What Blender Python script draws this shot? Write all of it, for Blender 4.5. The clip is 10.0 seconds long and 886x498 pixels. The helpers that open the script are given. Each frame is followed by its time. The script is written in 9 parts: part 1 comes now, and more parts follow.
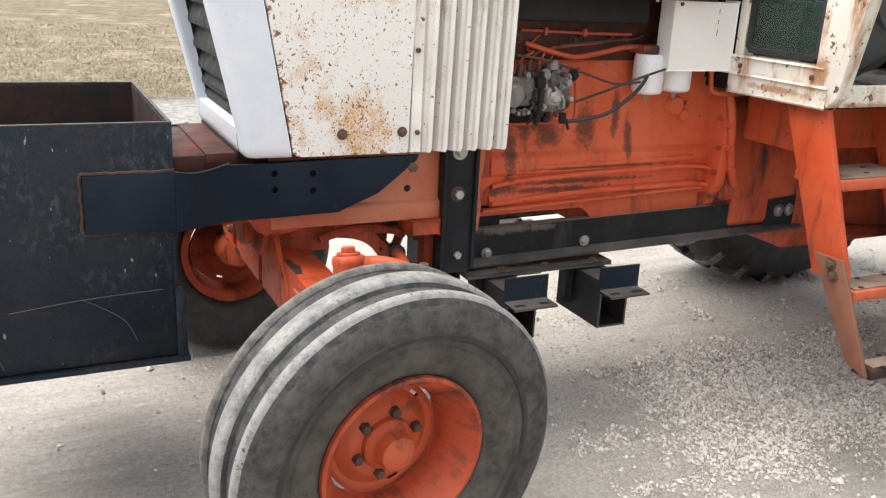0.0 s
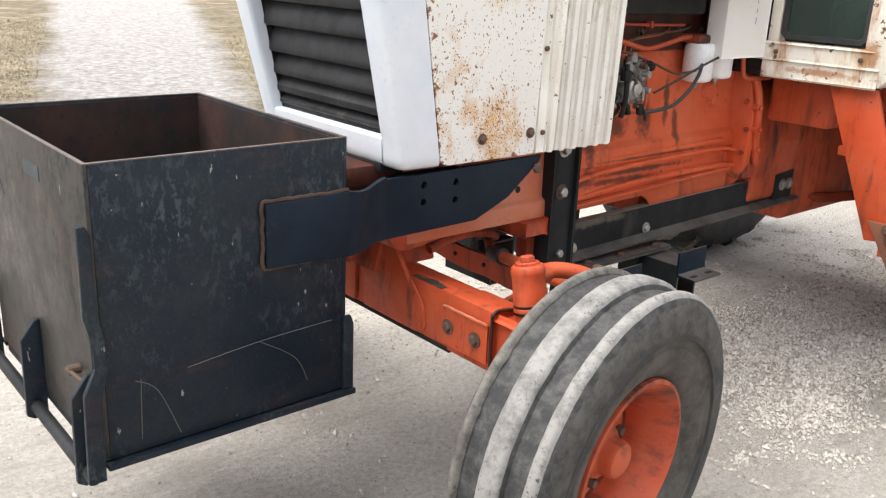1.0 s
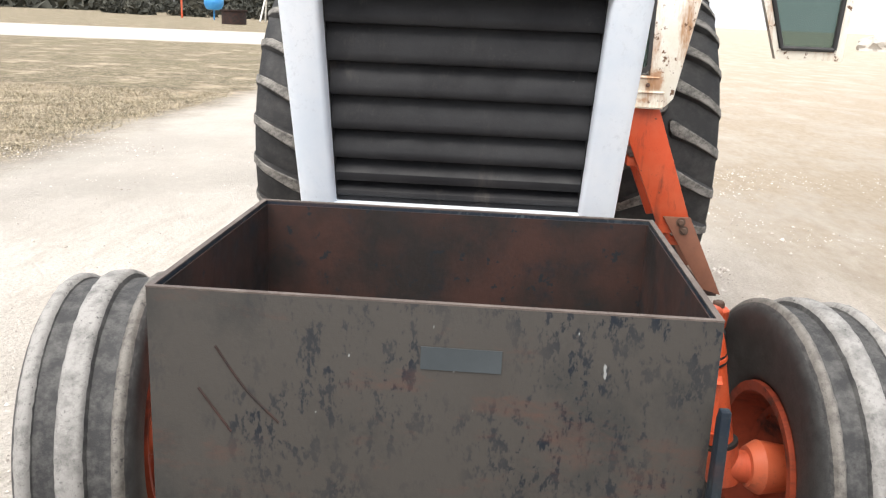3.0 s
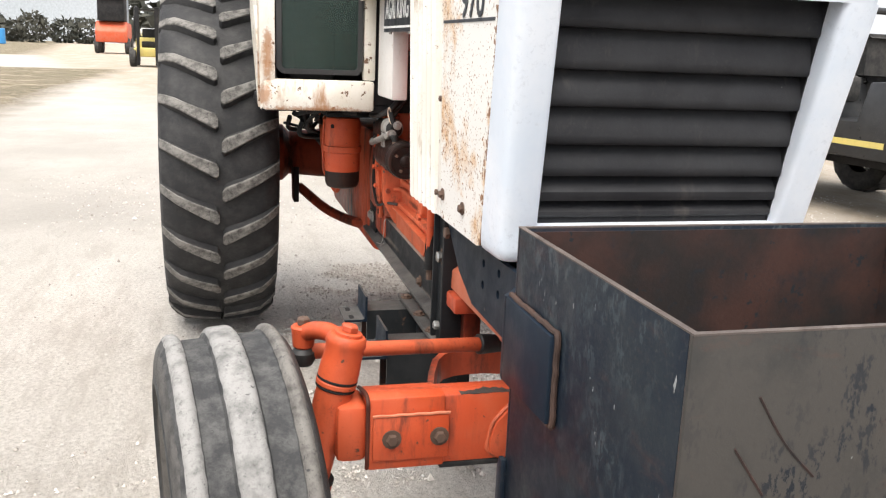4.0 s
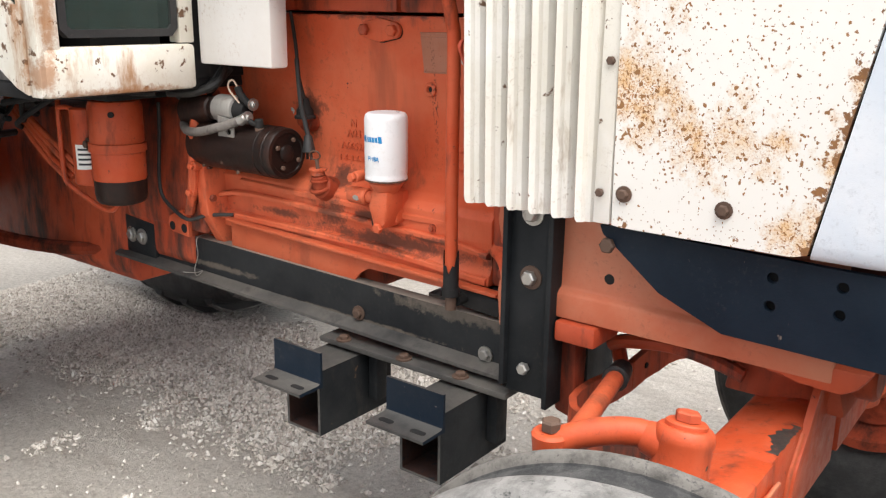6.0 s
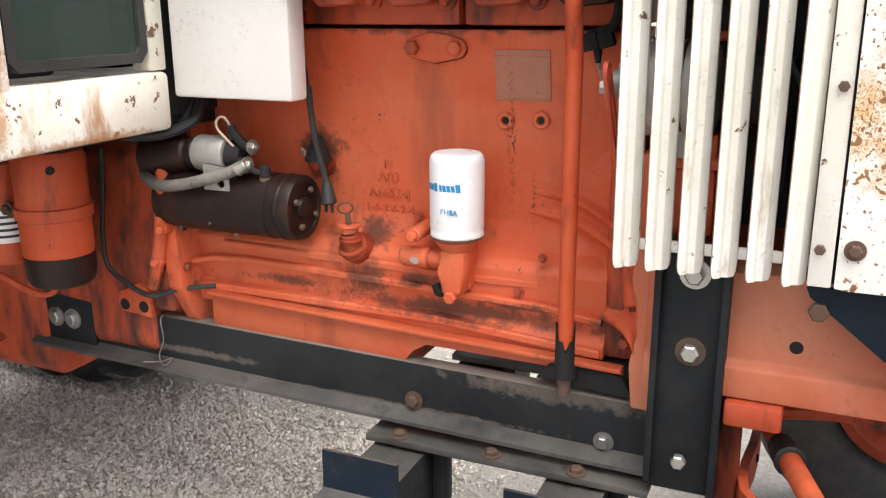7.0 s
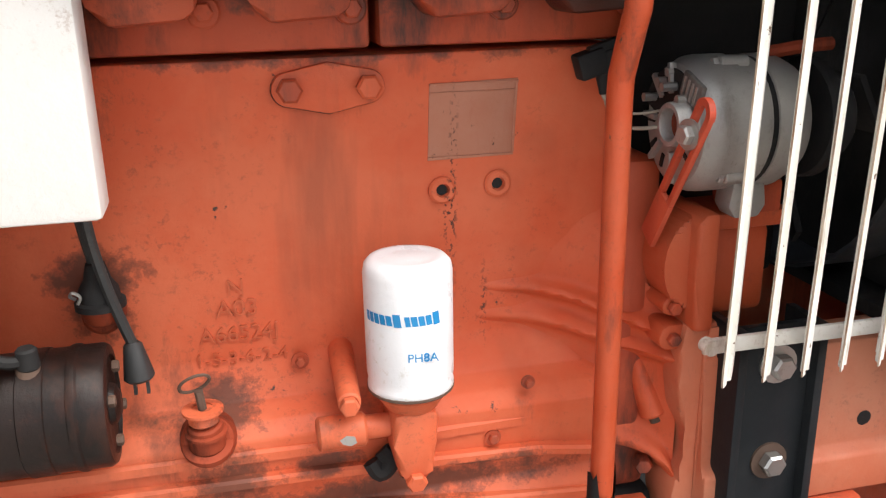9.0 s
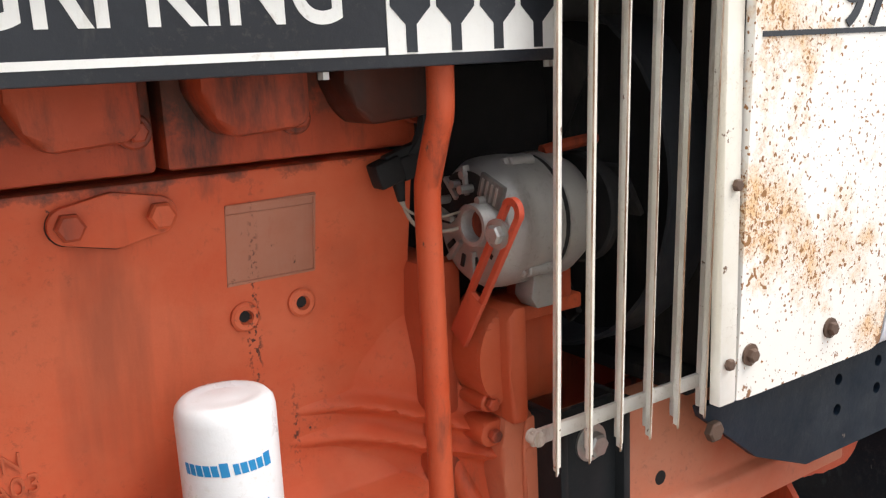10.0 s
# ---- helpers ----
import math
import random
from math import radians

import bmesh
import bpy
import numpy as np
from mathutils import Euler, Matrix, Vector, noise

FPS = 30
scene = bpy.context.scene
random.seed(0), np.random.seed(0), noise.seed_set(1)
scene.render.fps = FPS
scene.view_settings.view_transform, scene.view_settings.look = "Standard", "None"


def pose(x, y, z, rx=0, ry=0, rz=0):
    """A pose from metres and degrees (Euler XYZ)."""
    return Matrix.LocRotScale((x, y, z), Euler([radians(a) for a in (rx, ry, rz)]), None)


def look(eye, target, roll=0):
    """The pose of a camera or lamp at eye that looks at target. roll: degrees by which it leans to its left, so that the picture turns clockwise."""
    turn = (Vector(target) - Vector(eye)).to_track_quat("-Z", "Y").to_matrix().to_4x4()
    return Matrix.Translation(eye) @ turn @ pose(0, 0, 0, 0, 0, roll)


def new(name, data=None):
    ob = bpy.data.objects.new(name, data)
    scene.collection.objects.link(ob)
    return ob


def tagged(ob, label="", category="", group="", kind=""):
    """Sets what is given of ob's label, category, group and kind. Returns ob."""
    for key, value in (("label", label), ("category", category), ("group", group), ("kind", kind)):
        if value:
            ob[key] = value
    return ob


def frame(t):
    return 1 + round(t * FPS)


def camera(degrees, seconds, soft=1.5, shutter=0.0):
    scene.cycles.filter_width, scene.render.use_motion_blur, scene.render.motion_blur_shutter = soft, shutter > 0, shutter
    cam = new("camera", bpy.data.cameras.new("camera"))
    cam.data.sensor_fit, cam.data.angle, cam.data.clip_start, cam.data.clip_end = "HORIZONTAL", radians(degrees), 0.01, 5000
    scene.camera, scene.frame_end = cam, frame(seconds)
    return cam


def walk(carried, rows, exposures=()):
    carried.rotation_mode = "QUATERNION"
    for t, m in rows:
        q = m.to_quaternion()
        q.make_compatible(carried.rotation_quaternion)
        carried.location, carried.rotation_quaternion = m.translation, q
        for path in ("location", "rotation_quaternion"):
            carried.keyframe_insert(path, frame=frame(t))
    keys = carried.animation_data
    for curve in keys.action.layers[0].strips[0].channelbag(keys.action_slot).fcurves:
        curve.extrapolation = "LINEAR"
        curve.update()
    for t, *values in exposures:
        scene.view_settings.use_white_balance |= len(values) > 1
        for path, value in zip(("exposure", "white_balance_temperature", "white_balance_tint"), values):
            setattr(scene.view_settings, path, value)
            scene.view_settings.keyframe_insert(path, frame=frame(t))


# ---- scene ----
cam = camera(53.4, 10.0, 1.25)

PATH = [
    (0, (-0.632, -2.318, 1.35), (0.201, -0.603, 0.747), 3.0),
    (0.5, (-0.978, -2.075, 1.34), (-0.013, -0.431, 0.735), 2.6),
    (1, (-1.319, -1.791, 1.339), (-0.082, -0.344, 0.726), 2.5),
    (1.5, (-1.579, -1.429, 1.348), (-0.159, -0.151, 0.757), 2.5),
    (2, (-1.807, -1.041, 1.37), (-0.115, -0.117, 0.835), 2.5),
    (2.2, (-1.836, -0.878, 1.342), (-0.108, -0.021, 0.816), 2.1),
    (3.3, (-1.8, 0.207, 1.313), (0.128, 0.063, 0.8), 2.4),
    (3.5, (-1.733, 0.375, 1.278), (0.185, 0.132, 0.765), 2.2),
    (4, (-1.585, 0.772, 1.268), (0.3, 0.274, 0.82), 2.3),
    (4.5, (-1.369, 1.092, 1.289), (0.385, 0.276, 0.783), -0.0),
    (5, (-1.041, 1.321, 1.272), (0.548, 0.226, 0.744), 0.0),
    (5.2, (-0.925, 1.399, 1.257), (0.591, 0.202, 0.741), 0.7),
    (6.3, (-0.159, 1.531, 1.235), (0.867, -0.094, 0.682), 1.0),
    (6.5, (-0.036, 1.506, 1.239), (0.905, -0.167, 0.678), 1.4),
    (7, (0.264, 1.462, 1.26), (1.036, -0.301, 0.717), -0.3),
    (7.5, (0.484, 1.305, 1.274), (1.088, -0.512, 0.695), -1.4),
    (8, (0.66, 1.169, 1.29), (1.025, -0.691, 0.65), -0.7),
    (8.5, (0.859, 1.083, 1.305), (0.815, -0.809, 0.659), -1.5),
    (9, (0.952, 0.982, 1.298), (0.504, -0.867, 0.68), -1.0),
    (9.5, (0.964, 0.911, 1.303), (0.186, -0.873, 0.84), -2.2),
    (10, (1.037, 0.903, 1.31), (-0.052, -0.719, 0.882), -2.7),
]
EXPOSURE = [(0.0, 0.64), (1.0, 0.66), (2.0, 0.56), (3.5, 0.66), (4.5, 0.56), (5.2, 0.51), (6.5, 0.60), (7.5, 0.83), (8.5, 0.92), (9.2, 0.91), (9.6, 0.85), (10.0, 0.69)]
walk(cam, [(t, look(eye, target, roll)) for t, eye, target, roll in PATH], EXPOSURE)

# ---- light ----
world = bpy.data.worlds.new("sky")
scene.world = world
world.use_nodes = True
wn = world.node_tree
wn.nodes.clear()
sky = wn.nodes.new("ShaderNodeTexSky")
sky.sky_type = "NISHITA"
sky.sun_disc = False
sky.sun_elevation = radians(67)
sky.sun_rotation = radians(298)
sky.air_density, sky.dust_density, sky.ozone_density = 1.0, 6.0, 1.0
haze = wn.nodes.new("ShaderNodeMix")
haze.data_type = "RGBA"
haze.inputs[0].default_value = 0.72
haze.inputs[7].default_value = (9.0, 9.2, 9.6, 1)
wout = wn.nodes.new("ShaderNodeOutputWorld")
wbg = wn.nodes.new("ShaderNodeBackground")
wbg.inputs[1].default_value = 0.108
wn.links.new(sky.outputs[0], haze.inputs[6])
wn.links.new(haze.outputs[2], wbg.inputs[0])
wn.links.new(wbg.outputs[0], wout.inputs[0])

sun = new("sun", bpy.data.lights.new("sun", "SUN"))
sun.data.energy = 4.2
sun.data.angle = radians(60)
sun.data.color = (1.0, 0.96, 0.9)
sun.matrix_world = look((-1.9, 1.0, 5.1), (0, 0, 0))

# ---- materials ----


def material(name):
    m = bpy.data.materials.new(name)
    m.use_nodes = True
    t = m.node_tree
    b = t.nodes["Principled BSDF"]
    return m, t, b


def tex_noise(t, scale, detail=4.0, rough=0.6, stretch=None, offset=0.0):
    c = t.nodes.new("ShaderNodeTexCoord")
    n = t.nodes.new("ShaderNodeTexNoise")
    n.inputs["Scale"].default_value = scale
    n.inputs["Detail"].default_value = detail
    n.inputs["Roughness"].default_value = rough
    mp = t.nodes.new("ShaderNodeMapping")
    mp.inputs["Location"].default_value = (offset, offset * 0.7, offset * 1.3)
    if stretch:
        mp.inputs["Scale"].default_value = stretch
    t.links.new(c.outputs["Object"], mp.inputs["Vector"])
    t.links.new(mp.outputs[0], n.inputs["Vector"])
    return n.outputs["Fac"]


def ramp(t, fac, stops):
    r = t.nodes.new("ShaderNodeValToRGB")
    els = r.color_ramp.elements
    while len(els) < len(stops):
        els.new(0.5)
    for e, (p, c) in zip(els, stops):
        e.position = p
        e.color = (*c, 1) if len(c) == 3 else c
    t.links.new(fac, r.inputs[0])
    return r.outputs[0]


def grey(v):
    return (v, v, v)


def mix(t, fac, a, b):
    m = t.nodes.new("ShaderNodeMix")
    m.data_type = "RGBA"
    for sock, v in ((m.inputs[0], fac), (m.inputs[6], a), (m.inputs[7], b)):
        if isinstance(v, (int, float)):
            sock.default_value = v
        elif isinstance(v, tuple):
            sock.default_value = (*v, 1)
        else:
            t.links.new(v, sock)
    return m.outputs[2]


def maths(t, op, a, b):
    m = t.nodes.new("ShaderNodeMath")
    m.operation = op
    m.use_clamp = op in ("MULTIPLY", "ADD")
    for sock, v in zip(m.inputs, (a, b)):
        if isinstance(v, (int, float)):
            sock.default_value = v
        else:
            t.links.new(v, sock)
    return m.outputs[0]


def bump(t, b, height, strength, distance=0.002):
    n = t.nodes.new("ShaderNodeBump")
    n.inputs["Strength"].default_value = strength
    n.inputs["Distance"].default_value = distance
    t.links.new(height, n.inputs["Height"])
    t.links.new(n.outputs[0], b.inputs["Normal"])


def paint(name, base, faded, grime, grime_amount=0.5, rough=0.5, scale=1.0, streak=True, chips=None, chip_at=0.66, drips=0.0, sheen=0.5, spots=(), trails=(), film_tones=((0.022, 0.017, 0.014), (0.095, 0.048, 0.034))):
    """Old paint: two tones, dark grime in patches and streaks, chips and a fine dust."""
    m, t, b = material(name)
    tone = ramp(t, tex_noise(t, 3.5 * scale, 6, 0.65), [(0.40, grey(0)), (0.60, grey(1))])
    col = mix(t, tone, base, faded)
    dirt = ramp(t, tex_noise(t, 9 * scale, 8, 0.7, (1, 1, 0.25) if streak else None, 3.1), [(0.64 - 0.20 * grime_amount, grey(0)), (0.78 - 0.20 * grime_amount, grey(0.9))])
    col = mix(t, dirt, col, grime)
    fine = ramp(t, tex_noise(t, 95 * scale, 5, 0.8, None, 7.7), [(0.54, grey(0)), (0.70, grey(0.6))])
    where = ramp(t, tex_noise(t, 6.5 * scale, 5, 0.7, None, 17.7), [(0.47, grey(0.08)), (0.62, grey(1))])
    col = mix(t, maths(t, "MULTIPLY", fine, where), col, grime)
    if drips:
        run = ramp(t, tex_noise(t, 11 * scale, 5, 0.6, (1, 1, 0.07), 23.0), [(0.53, grey(0)), (0.66, grey(drips))])
        at = ramp(t, tex_noise(t, 3.2 * scale, 4, 0.6, None, 29.0), [(0.42, grey(0)), (0.58, grey(1))])
        col = mix(t, maths(t, "MULTIPLY", run, at), col, grime)
    if chips:
        c = ramp(t, tex_noise(t, 26 * scale, 6, 0.65, None, 11.0), [(chip_at, grey(0)), (chip_at + 0.025, grey(1))])
        col = mix(t, c, col, chips)
    if spots:
        co = t.nodes.new("ShaderNodeTexCoord")
        near = None
        for at, size in spots:
            mp = t.nodes.new("ShaderNodeMapping")
            mp.vector_type = "TEXTURE"
            mp.inputs["Location"].default_value = at
            mp.inputs["Scale"].default_value = size
            ln = t.nodes.new("ShaderNodeVectorMath")
            ln.operation = "LENGTH"
            t.links.new(co.outputs["Object"], mp.inputs["Vector"])
            t.links.new(mp.outputs[0], ln.inputs[0])
            near = ln.outputs["Value"] if near is None else maths(t, "MINIMUM", near, ln.outputs["Value"])
        rag = maths(t, "ADD", maths(t, "MULTIPLY", tex_noise(t, 28, 7, 0.75, None, 19.0), 1.1), maths(t, "MULTIPLY", tex_noise(t, 110, 4, 0.7, None, 3.0), 0.35))
        thick = t.nodes.new("ShaderNodeMath")
        thick.operation = "SUBTRACT"
        t.links.new(rag, thick.inputs[0])
        half = t.nodes.new("ShaderNodeMath")
        half.operation = "MULTIPLY"
        half.inputs[1].default_value = 0.55
        t.links.new(near, half.inputs[0])
        t.links.new(half.outputs[0], thick.inputs[1])
        film = ramp(t, thick.outputs[0], [(0.30, grey(0)), (0.37, grey(0.38)), (0.52, grey(0.80))])
        col = mix(t, film, col, mix(t, tex_noise(t, 60, 5, 0.7, None, 5.0), film_tones[0], film_tones[1]))
    for at, size in trails:
        # broken specks along a line where something has run down
        co = t.nodes.new("ShaderNodeTexCoord")
        mp = t.nodes.new("ShaderNodeMapping")
        mp.vector_type = "TEXTURE"
        mp.inputs["Location"].default_value = at
        mp.inputs["Scale"].default_value = size
        ln = t.nodes.new("ShaderNodeVectorMath")
        ln.operation = "LENGTH"
        t.links.new(co.outputs["Object"], mp.inputs["Vector"])
        t.links.new(mp.outputs[0], ln.inputs[0])
        inside = ramp(t, ln.outputs["Value"], [(0.30, grey(1)), (1.0, grey(0))])
        fleck = ramp(t, tex_noise(t, 240, 3, 0.6, (1, 1, 0.7), 71.0), [(0.545, grey(0)), (0.585, grey(0.85))])
        col = mix(t, maths(t, "MULTIPLY", inside, fleck), col, (0.06, 0.03, 0.022))
    b.inputs["Specular IOR Level"].default_value = sheen
    t.links.new(col, b.inputs["Base Color"])
    r = ramp(t, tex_noise(t, 14 * scale, 5, 0.6, None, 2.0), [(0.3, grey(rough - 0.1)), (0.75, grey(min(1, rough + 0.22)))])
    t.links.new(r, b.inputs["Roughness"])
    bump(t, b, tex_noise(t, 70 * scale, 6, 0.75), 0.25, 0.0025)
    return m


ORANGE = paint("orange_paint", (0.48, 0.080, 0.028), (0.52, 0.115, 0.05), (0.06, 0.035, 0.025), 0.40, 0.5, 1.0, True, None, 0.66, 0.3, 0.35)
# wept oil, and shade painted under the left ledges: place and reach along x, y, z
OIL_SHADE_SPOTS = [((1.09, 0.12, 1.00), (0.06, 0.10, 0.08)), ((0.985, 0.14, 0.865), (0.06, 0.10, 0.05)), ((0.82, 0.155, 0.752), (0.30, 0.05, 0.028)), ((0.90, 0.13, 1.228), (0.45, 0.06, 0.028)),
             ((0.69, -0.13, 0.97), (0.12, 0.10, 0.09)), ((0.985, -0.13, 0.96), (0.020, 0.06, 0.13)),
             ((0.62, -0.14, 0.86), (0.035, 0.08, 0.13)), ((1.40, 0.17, 0.75), (0.07, 0.08, 0.05)), ((1.40, -0.17, 0.74), (0.06, 0.08, 0.06)), ((0.55, 0.17, 0.755), (0.05, 0.08, 0.03)), ((0.75, -0.155, 0.745), (0.22, 0.05, 0.012)), ((0.92, -0.155, 0.808), (0.42, 0.05, 0.007)), ((0.86, -0.155, 0.765), (0.34, 0.05, 0.012)), ((1.035, -0.14, 0.885), (0.026, 0.06, 0.11)), ((0.75, -0.14, 0.90), (0.07, 0.06, 0.05)), ((0.60, -0.15, 0.75), (0.09, 0.06, 0.025)), ((1.42, -0.20, 0.86), (0.02, 0.10, 0.10)), ((1.40, -0.18, 0.70), (0.10, 0.10, 0.025)), ((0.88, -0.14, 0.93), (0.05, 0.06, 0.09)), ((0.89, 0.14, 0.80), (0.06, 0.08, 0.02)),
             ((0.98, 0.17, 0.79), (0.05, 0.06, 0.06)), ((1.16, 0.17, 0.765), (0.14, 0.06, 0.016)), ((0.70, 0.15, 0.775), (0.10, 0.06, 0.016))]
FADED = paint("faded_salmon_paint", (0.49, 0.130, 0.062), (0.52, 0.195, 0.11), (0.10, 0.05, 0.035), 0.30, 0.6)
ORANGE_CLEAN = paint("bright_orange_paint", (0.48, 0.066, 0.020), (0.50, 0.088, 0.034), (0.11, 0.030, 0.018), 0.40, 0.45, 2.3, True, (0.10, 0.04, 0.026), 0.652, 0.6, 0.32)
ORANGE_GREASY = paint("greasy_orange_paint", (0.40, 0.062, 0.024), (0.48, 0.09, 0.038), (0.030, 0.022, 0.019), 0.75, 0.5, 1.0, True, None, 0.66, 0.6, 0.35)
ORANGE_DARK = paint("oily_shaded_orange_paint", (0.20, 0.036, 0.018), (0.30, 0.055, 0.025), (0.022, 0.014, 0.011), 0.7, 0.55, 1.0, True, None, 0.66, 0.6, 0.14)
# specks that ran down from the plugs and the plate: place and reach
TRAILS = [((0.731, 0.11, 1.07), (0.007, 0.08, 0.17)), ((0.695, 0.105, 0.94), (0.005, 0.06, 0.06)), ((0.735, 0.11, 1.05), (0.012, 0.08, 0.05))]
BLOCK = paint("engine_paint", (0.57, 0.090, 0.032), (0.61, 0.135, 0.060), (0.085, 0.040, 0.026), 0.36, 0.5, 1.0, True, (0.06, 0.035, 0.028), 0.68, 0.36, 0.30, OIL_SHADE_SPOTS, TRAILS)
# soot between the exhaust ports, with shade from the band above painted in
SOOT_SHADE_SPOTS = [((x, 0.13, 1.300), (0.050, 0.10, 0.055)) for x in (1.20, 1.065, 0.93, 0.80, 0.665, 0.555)]
HEADPAINT = paint("sooted_shaded_head_paint", (0.40, 0.062, 0.024), (0.46, 0.082, 0.034), (0.030, 0.022, 0.019), 0.6, 0.5, 1.0, True, None, 0.66, 0.5, 0.3, SOOT_SHADE_SPOTS)
# rust along the cab's lower edges and posts: place and reach along x, y, z
CAB_RUST = [((1.29, 0.46, 1.050), (0.06, 0.20, 0.022)), ((1.29, 0.605, 1.22), (0.06, 0.022, 0.14)), ((1.29, 0.62, 1.10), (0.08, 0.04, 0.05)), ((1.29, -0.45, 1.075), (0.06, 0.16, 0.016)),
            ((1.29, -0.60, 1.14), (0.06, 0.03, 0.07)), ((1.45, -0.63, 1.055), (0.20, 0.04, 0.020)), ((1.36, 0.62, 1.30), (0.03, 0.05, 0.20))]
CREAM = paint("cream_paint", (0.76, 0.74, 0.68), (0.66, 0.62, 0.53), (0.36, 0.18, 0.075), 0.60, 0.5, 1.3, True, (0.14, 0.075, 0.04), 0.605, 0.0, 0.5, CAB_RUST, (), ((0.26, 0.105, 0.04), (0.48, 0.24, 0.10)))
APRON = paint("white_apron_paint", (0.80, 0.78, 0.76), (0.76, 0.73, 0.70), (0.35, 0.22, 0.13), 0.02, 0.5, 1.0, True, (0.16, 0.10, 0.07), 0.70)
NOSE = paint("pale_nose_paint", (0.72, 0.75, 0.80), (0.62, 0.68, 0.76), (0.42, 0.45, 0.50), 0.12, 0.38, 0.8, False)
DARK = paint("dark_steel", (0.012, 0.014, 0.016), (0.024, 0.026, 0.028), (0.05, 0.042, 0.036), 0.28, 0.45, 1.0, True, (0.10, 0.06, 0.04), 0.68, 0.0, 0.18)
ARMBLUE = paint("blue_black_arm_paint", (0.0055, 0.011, 0.020), (0.010, 0.0175, 0.029), (0.040, 0.042, 0.044), 0.15, 0.45, 1.0, False, (0.16, 0.13, 0.11), 0.70, 0.0, 0.16)
GRILLE = paint("charcoal_grille_paint", (0.017, 0.017, 0.019), (0.027, 0.027, 0.029), (0.060, 0.052, 0.048), 0.22, 0.5, 1.6, True, (0.10, 0.095, 0.09), 0.72, 0.0, 0.28)
SOOTY = paint("sooty_orange_paint", (0.055, 0.018, 0.012), (0.11, 0.026, 0.014), (0.014, 0.012, 0.011), 0.8, 0.5, 1.0, True, None, 0.66, 0.7, 0.3)
BLACK = paint("matt_black_parts", (0.012, 0.012, 0.013), (0.022, 0.021, 0.021), (0.05, 0.045, 0.04), 0.3, 0.65, 1.0, True, None, 0.66, 0.0, 0.2)
STARTER = paint("brown_black_starter", (0.008, 0.0055, 0.005), (0.020, 0.011, 0.009), (0.050, 0.018, 0.011), 0.5, 0.38, 1.6, True, (0.09, 0.05, 0.03), 0.70, 0.0, 0.26)
ALUMINIUM = paint("cast_aluminium", (0.33, 0.32, 0.305), (0.42, 0.41, 0.39), (0.14, 0.12, 0.10), 0.35, 0.45)
ALUMINIUM.node_tree.nodes["Principled BSDF"].inputs["Metallic"].default_value = 0.55
GREYPART = paint("grimy_grey_casting", (0.16, 0.15, 0.14), (0.28, 0.26, 0.24), (0.04, 0.033, 0.028), 0.7, 0.5)
STEEL = paint("zinc_bolt", (0.45, 0.44, 0.42), (0.36, 0.35, 0.33), (0.16, 0.11, 0.08), 0.3, 0.35)
STEEL.node_tree.nodes["Principled BSDF"].inputs["Metallic"].default_value = 0.8
RUSTBOLT = paint("rusty_bolt", (0.065, 0.038, 0.026), (0.11, 0.065, 0.045), (0.05, 0.03, 0.02), 0.4, 0.7)
FILTERWHITE = paint("white_filter_enamel", (0.80, 0.80, 0.82), (0.76, 0.76, 0.78), (0.45, 0.40, 0.30), 0.05, 0.3, 1.0, False)
RUBBERHOSE = paint("rubber_hose", (0.015, 0.015, 0.016), (0.03, 0.03, 0.03), (0.08, 0.07, 0.06), 0.2, 0.55)
DECALBLUE, _t, _b = material("blue_print")
_b.inputs["Base Color"].default_value = (0.01, 0.22, 0.50, 1)
_b.inputs["Roughness"].default_value = 0.4
DECALBLACK = paint("black_decal", (0.010, 0.013, 0.020), (0.020, 0.025, 0.034), (0.10, 0.09, 0.08), 0.12, 0.45)
DECALWHITE = paint("white_decal", (0.80, 0.80, 0.78), (0.74, 0.74, 0.72), (0.4, 0.36, 0.3), 0.12, 0.45)
PLATE = paint("worn_data_plate", (0.41, 0.158, 0.096), (0.43, 0.195, 0.130), (0.36, 0.085, 0.040), 0.55, 0.5, 1.6, True, (0.10, 0.05, 0.03), 0.665, 0.5, 0.4, (), TRAILS)
PLATE.node_tree.nodes["Principled BSDF"].inputs["Metallic"].default_value = 0.15


RUST_SPOTS = [((0.19, 0.305, 1.12), 0.15), ((0.04, 0.305, 1.085), 0.12), ((0.17, 0.305, 1.32), 0.12), ((-0.04, 0.30, 0.93), 0.09), ((-0.085, 0.30, 0.94), 0.06), ((-0.10, 0.303, 1.03), 0.05), ((-0.12, 0.305, 1.16), 0.05), ((0.08, -0.302, 0.98), 0.16), ((-0.03, -0.302, 0.96), 0.15), ((-0.055, -0.304, 1.11), 0.15), ((0.0, -0.303, 1.02), 0.14), ((-0.08, -0.305, 1.18), 0.12), ((-0.02, -0.305, 1.075), 0.12), ((0.10, -0.305, 1.30), 0.12)]


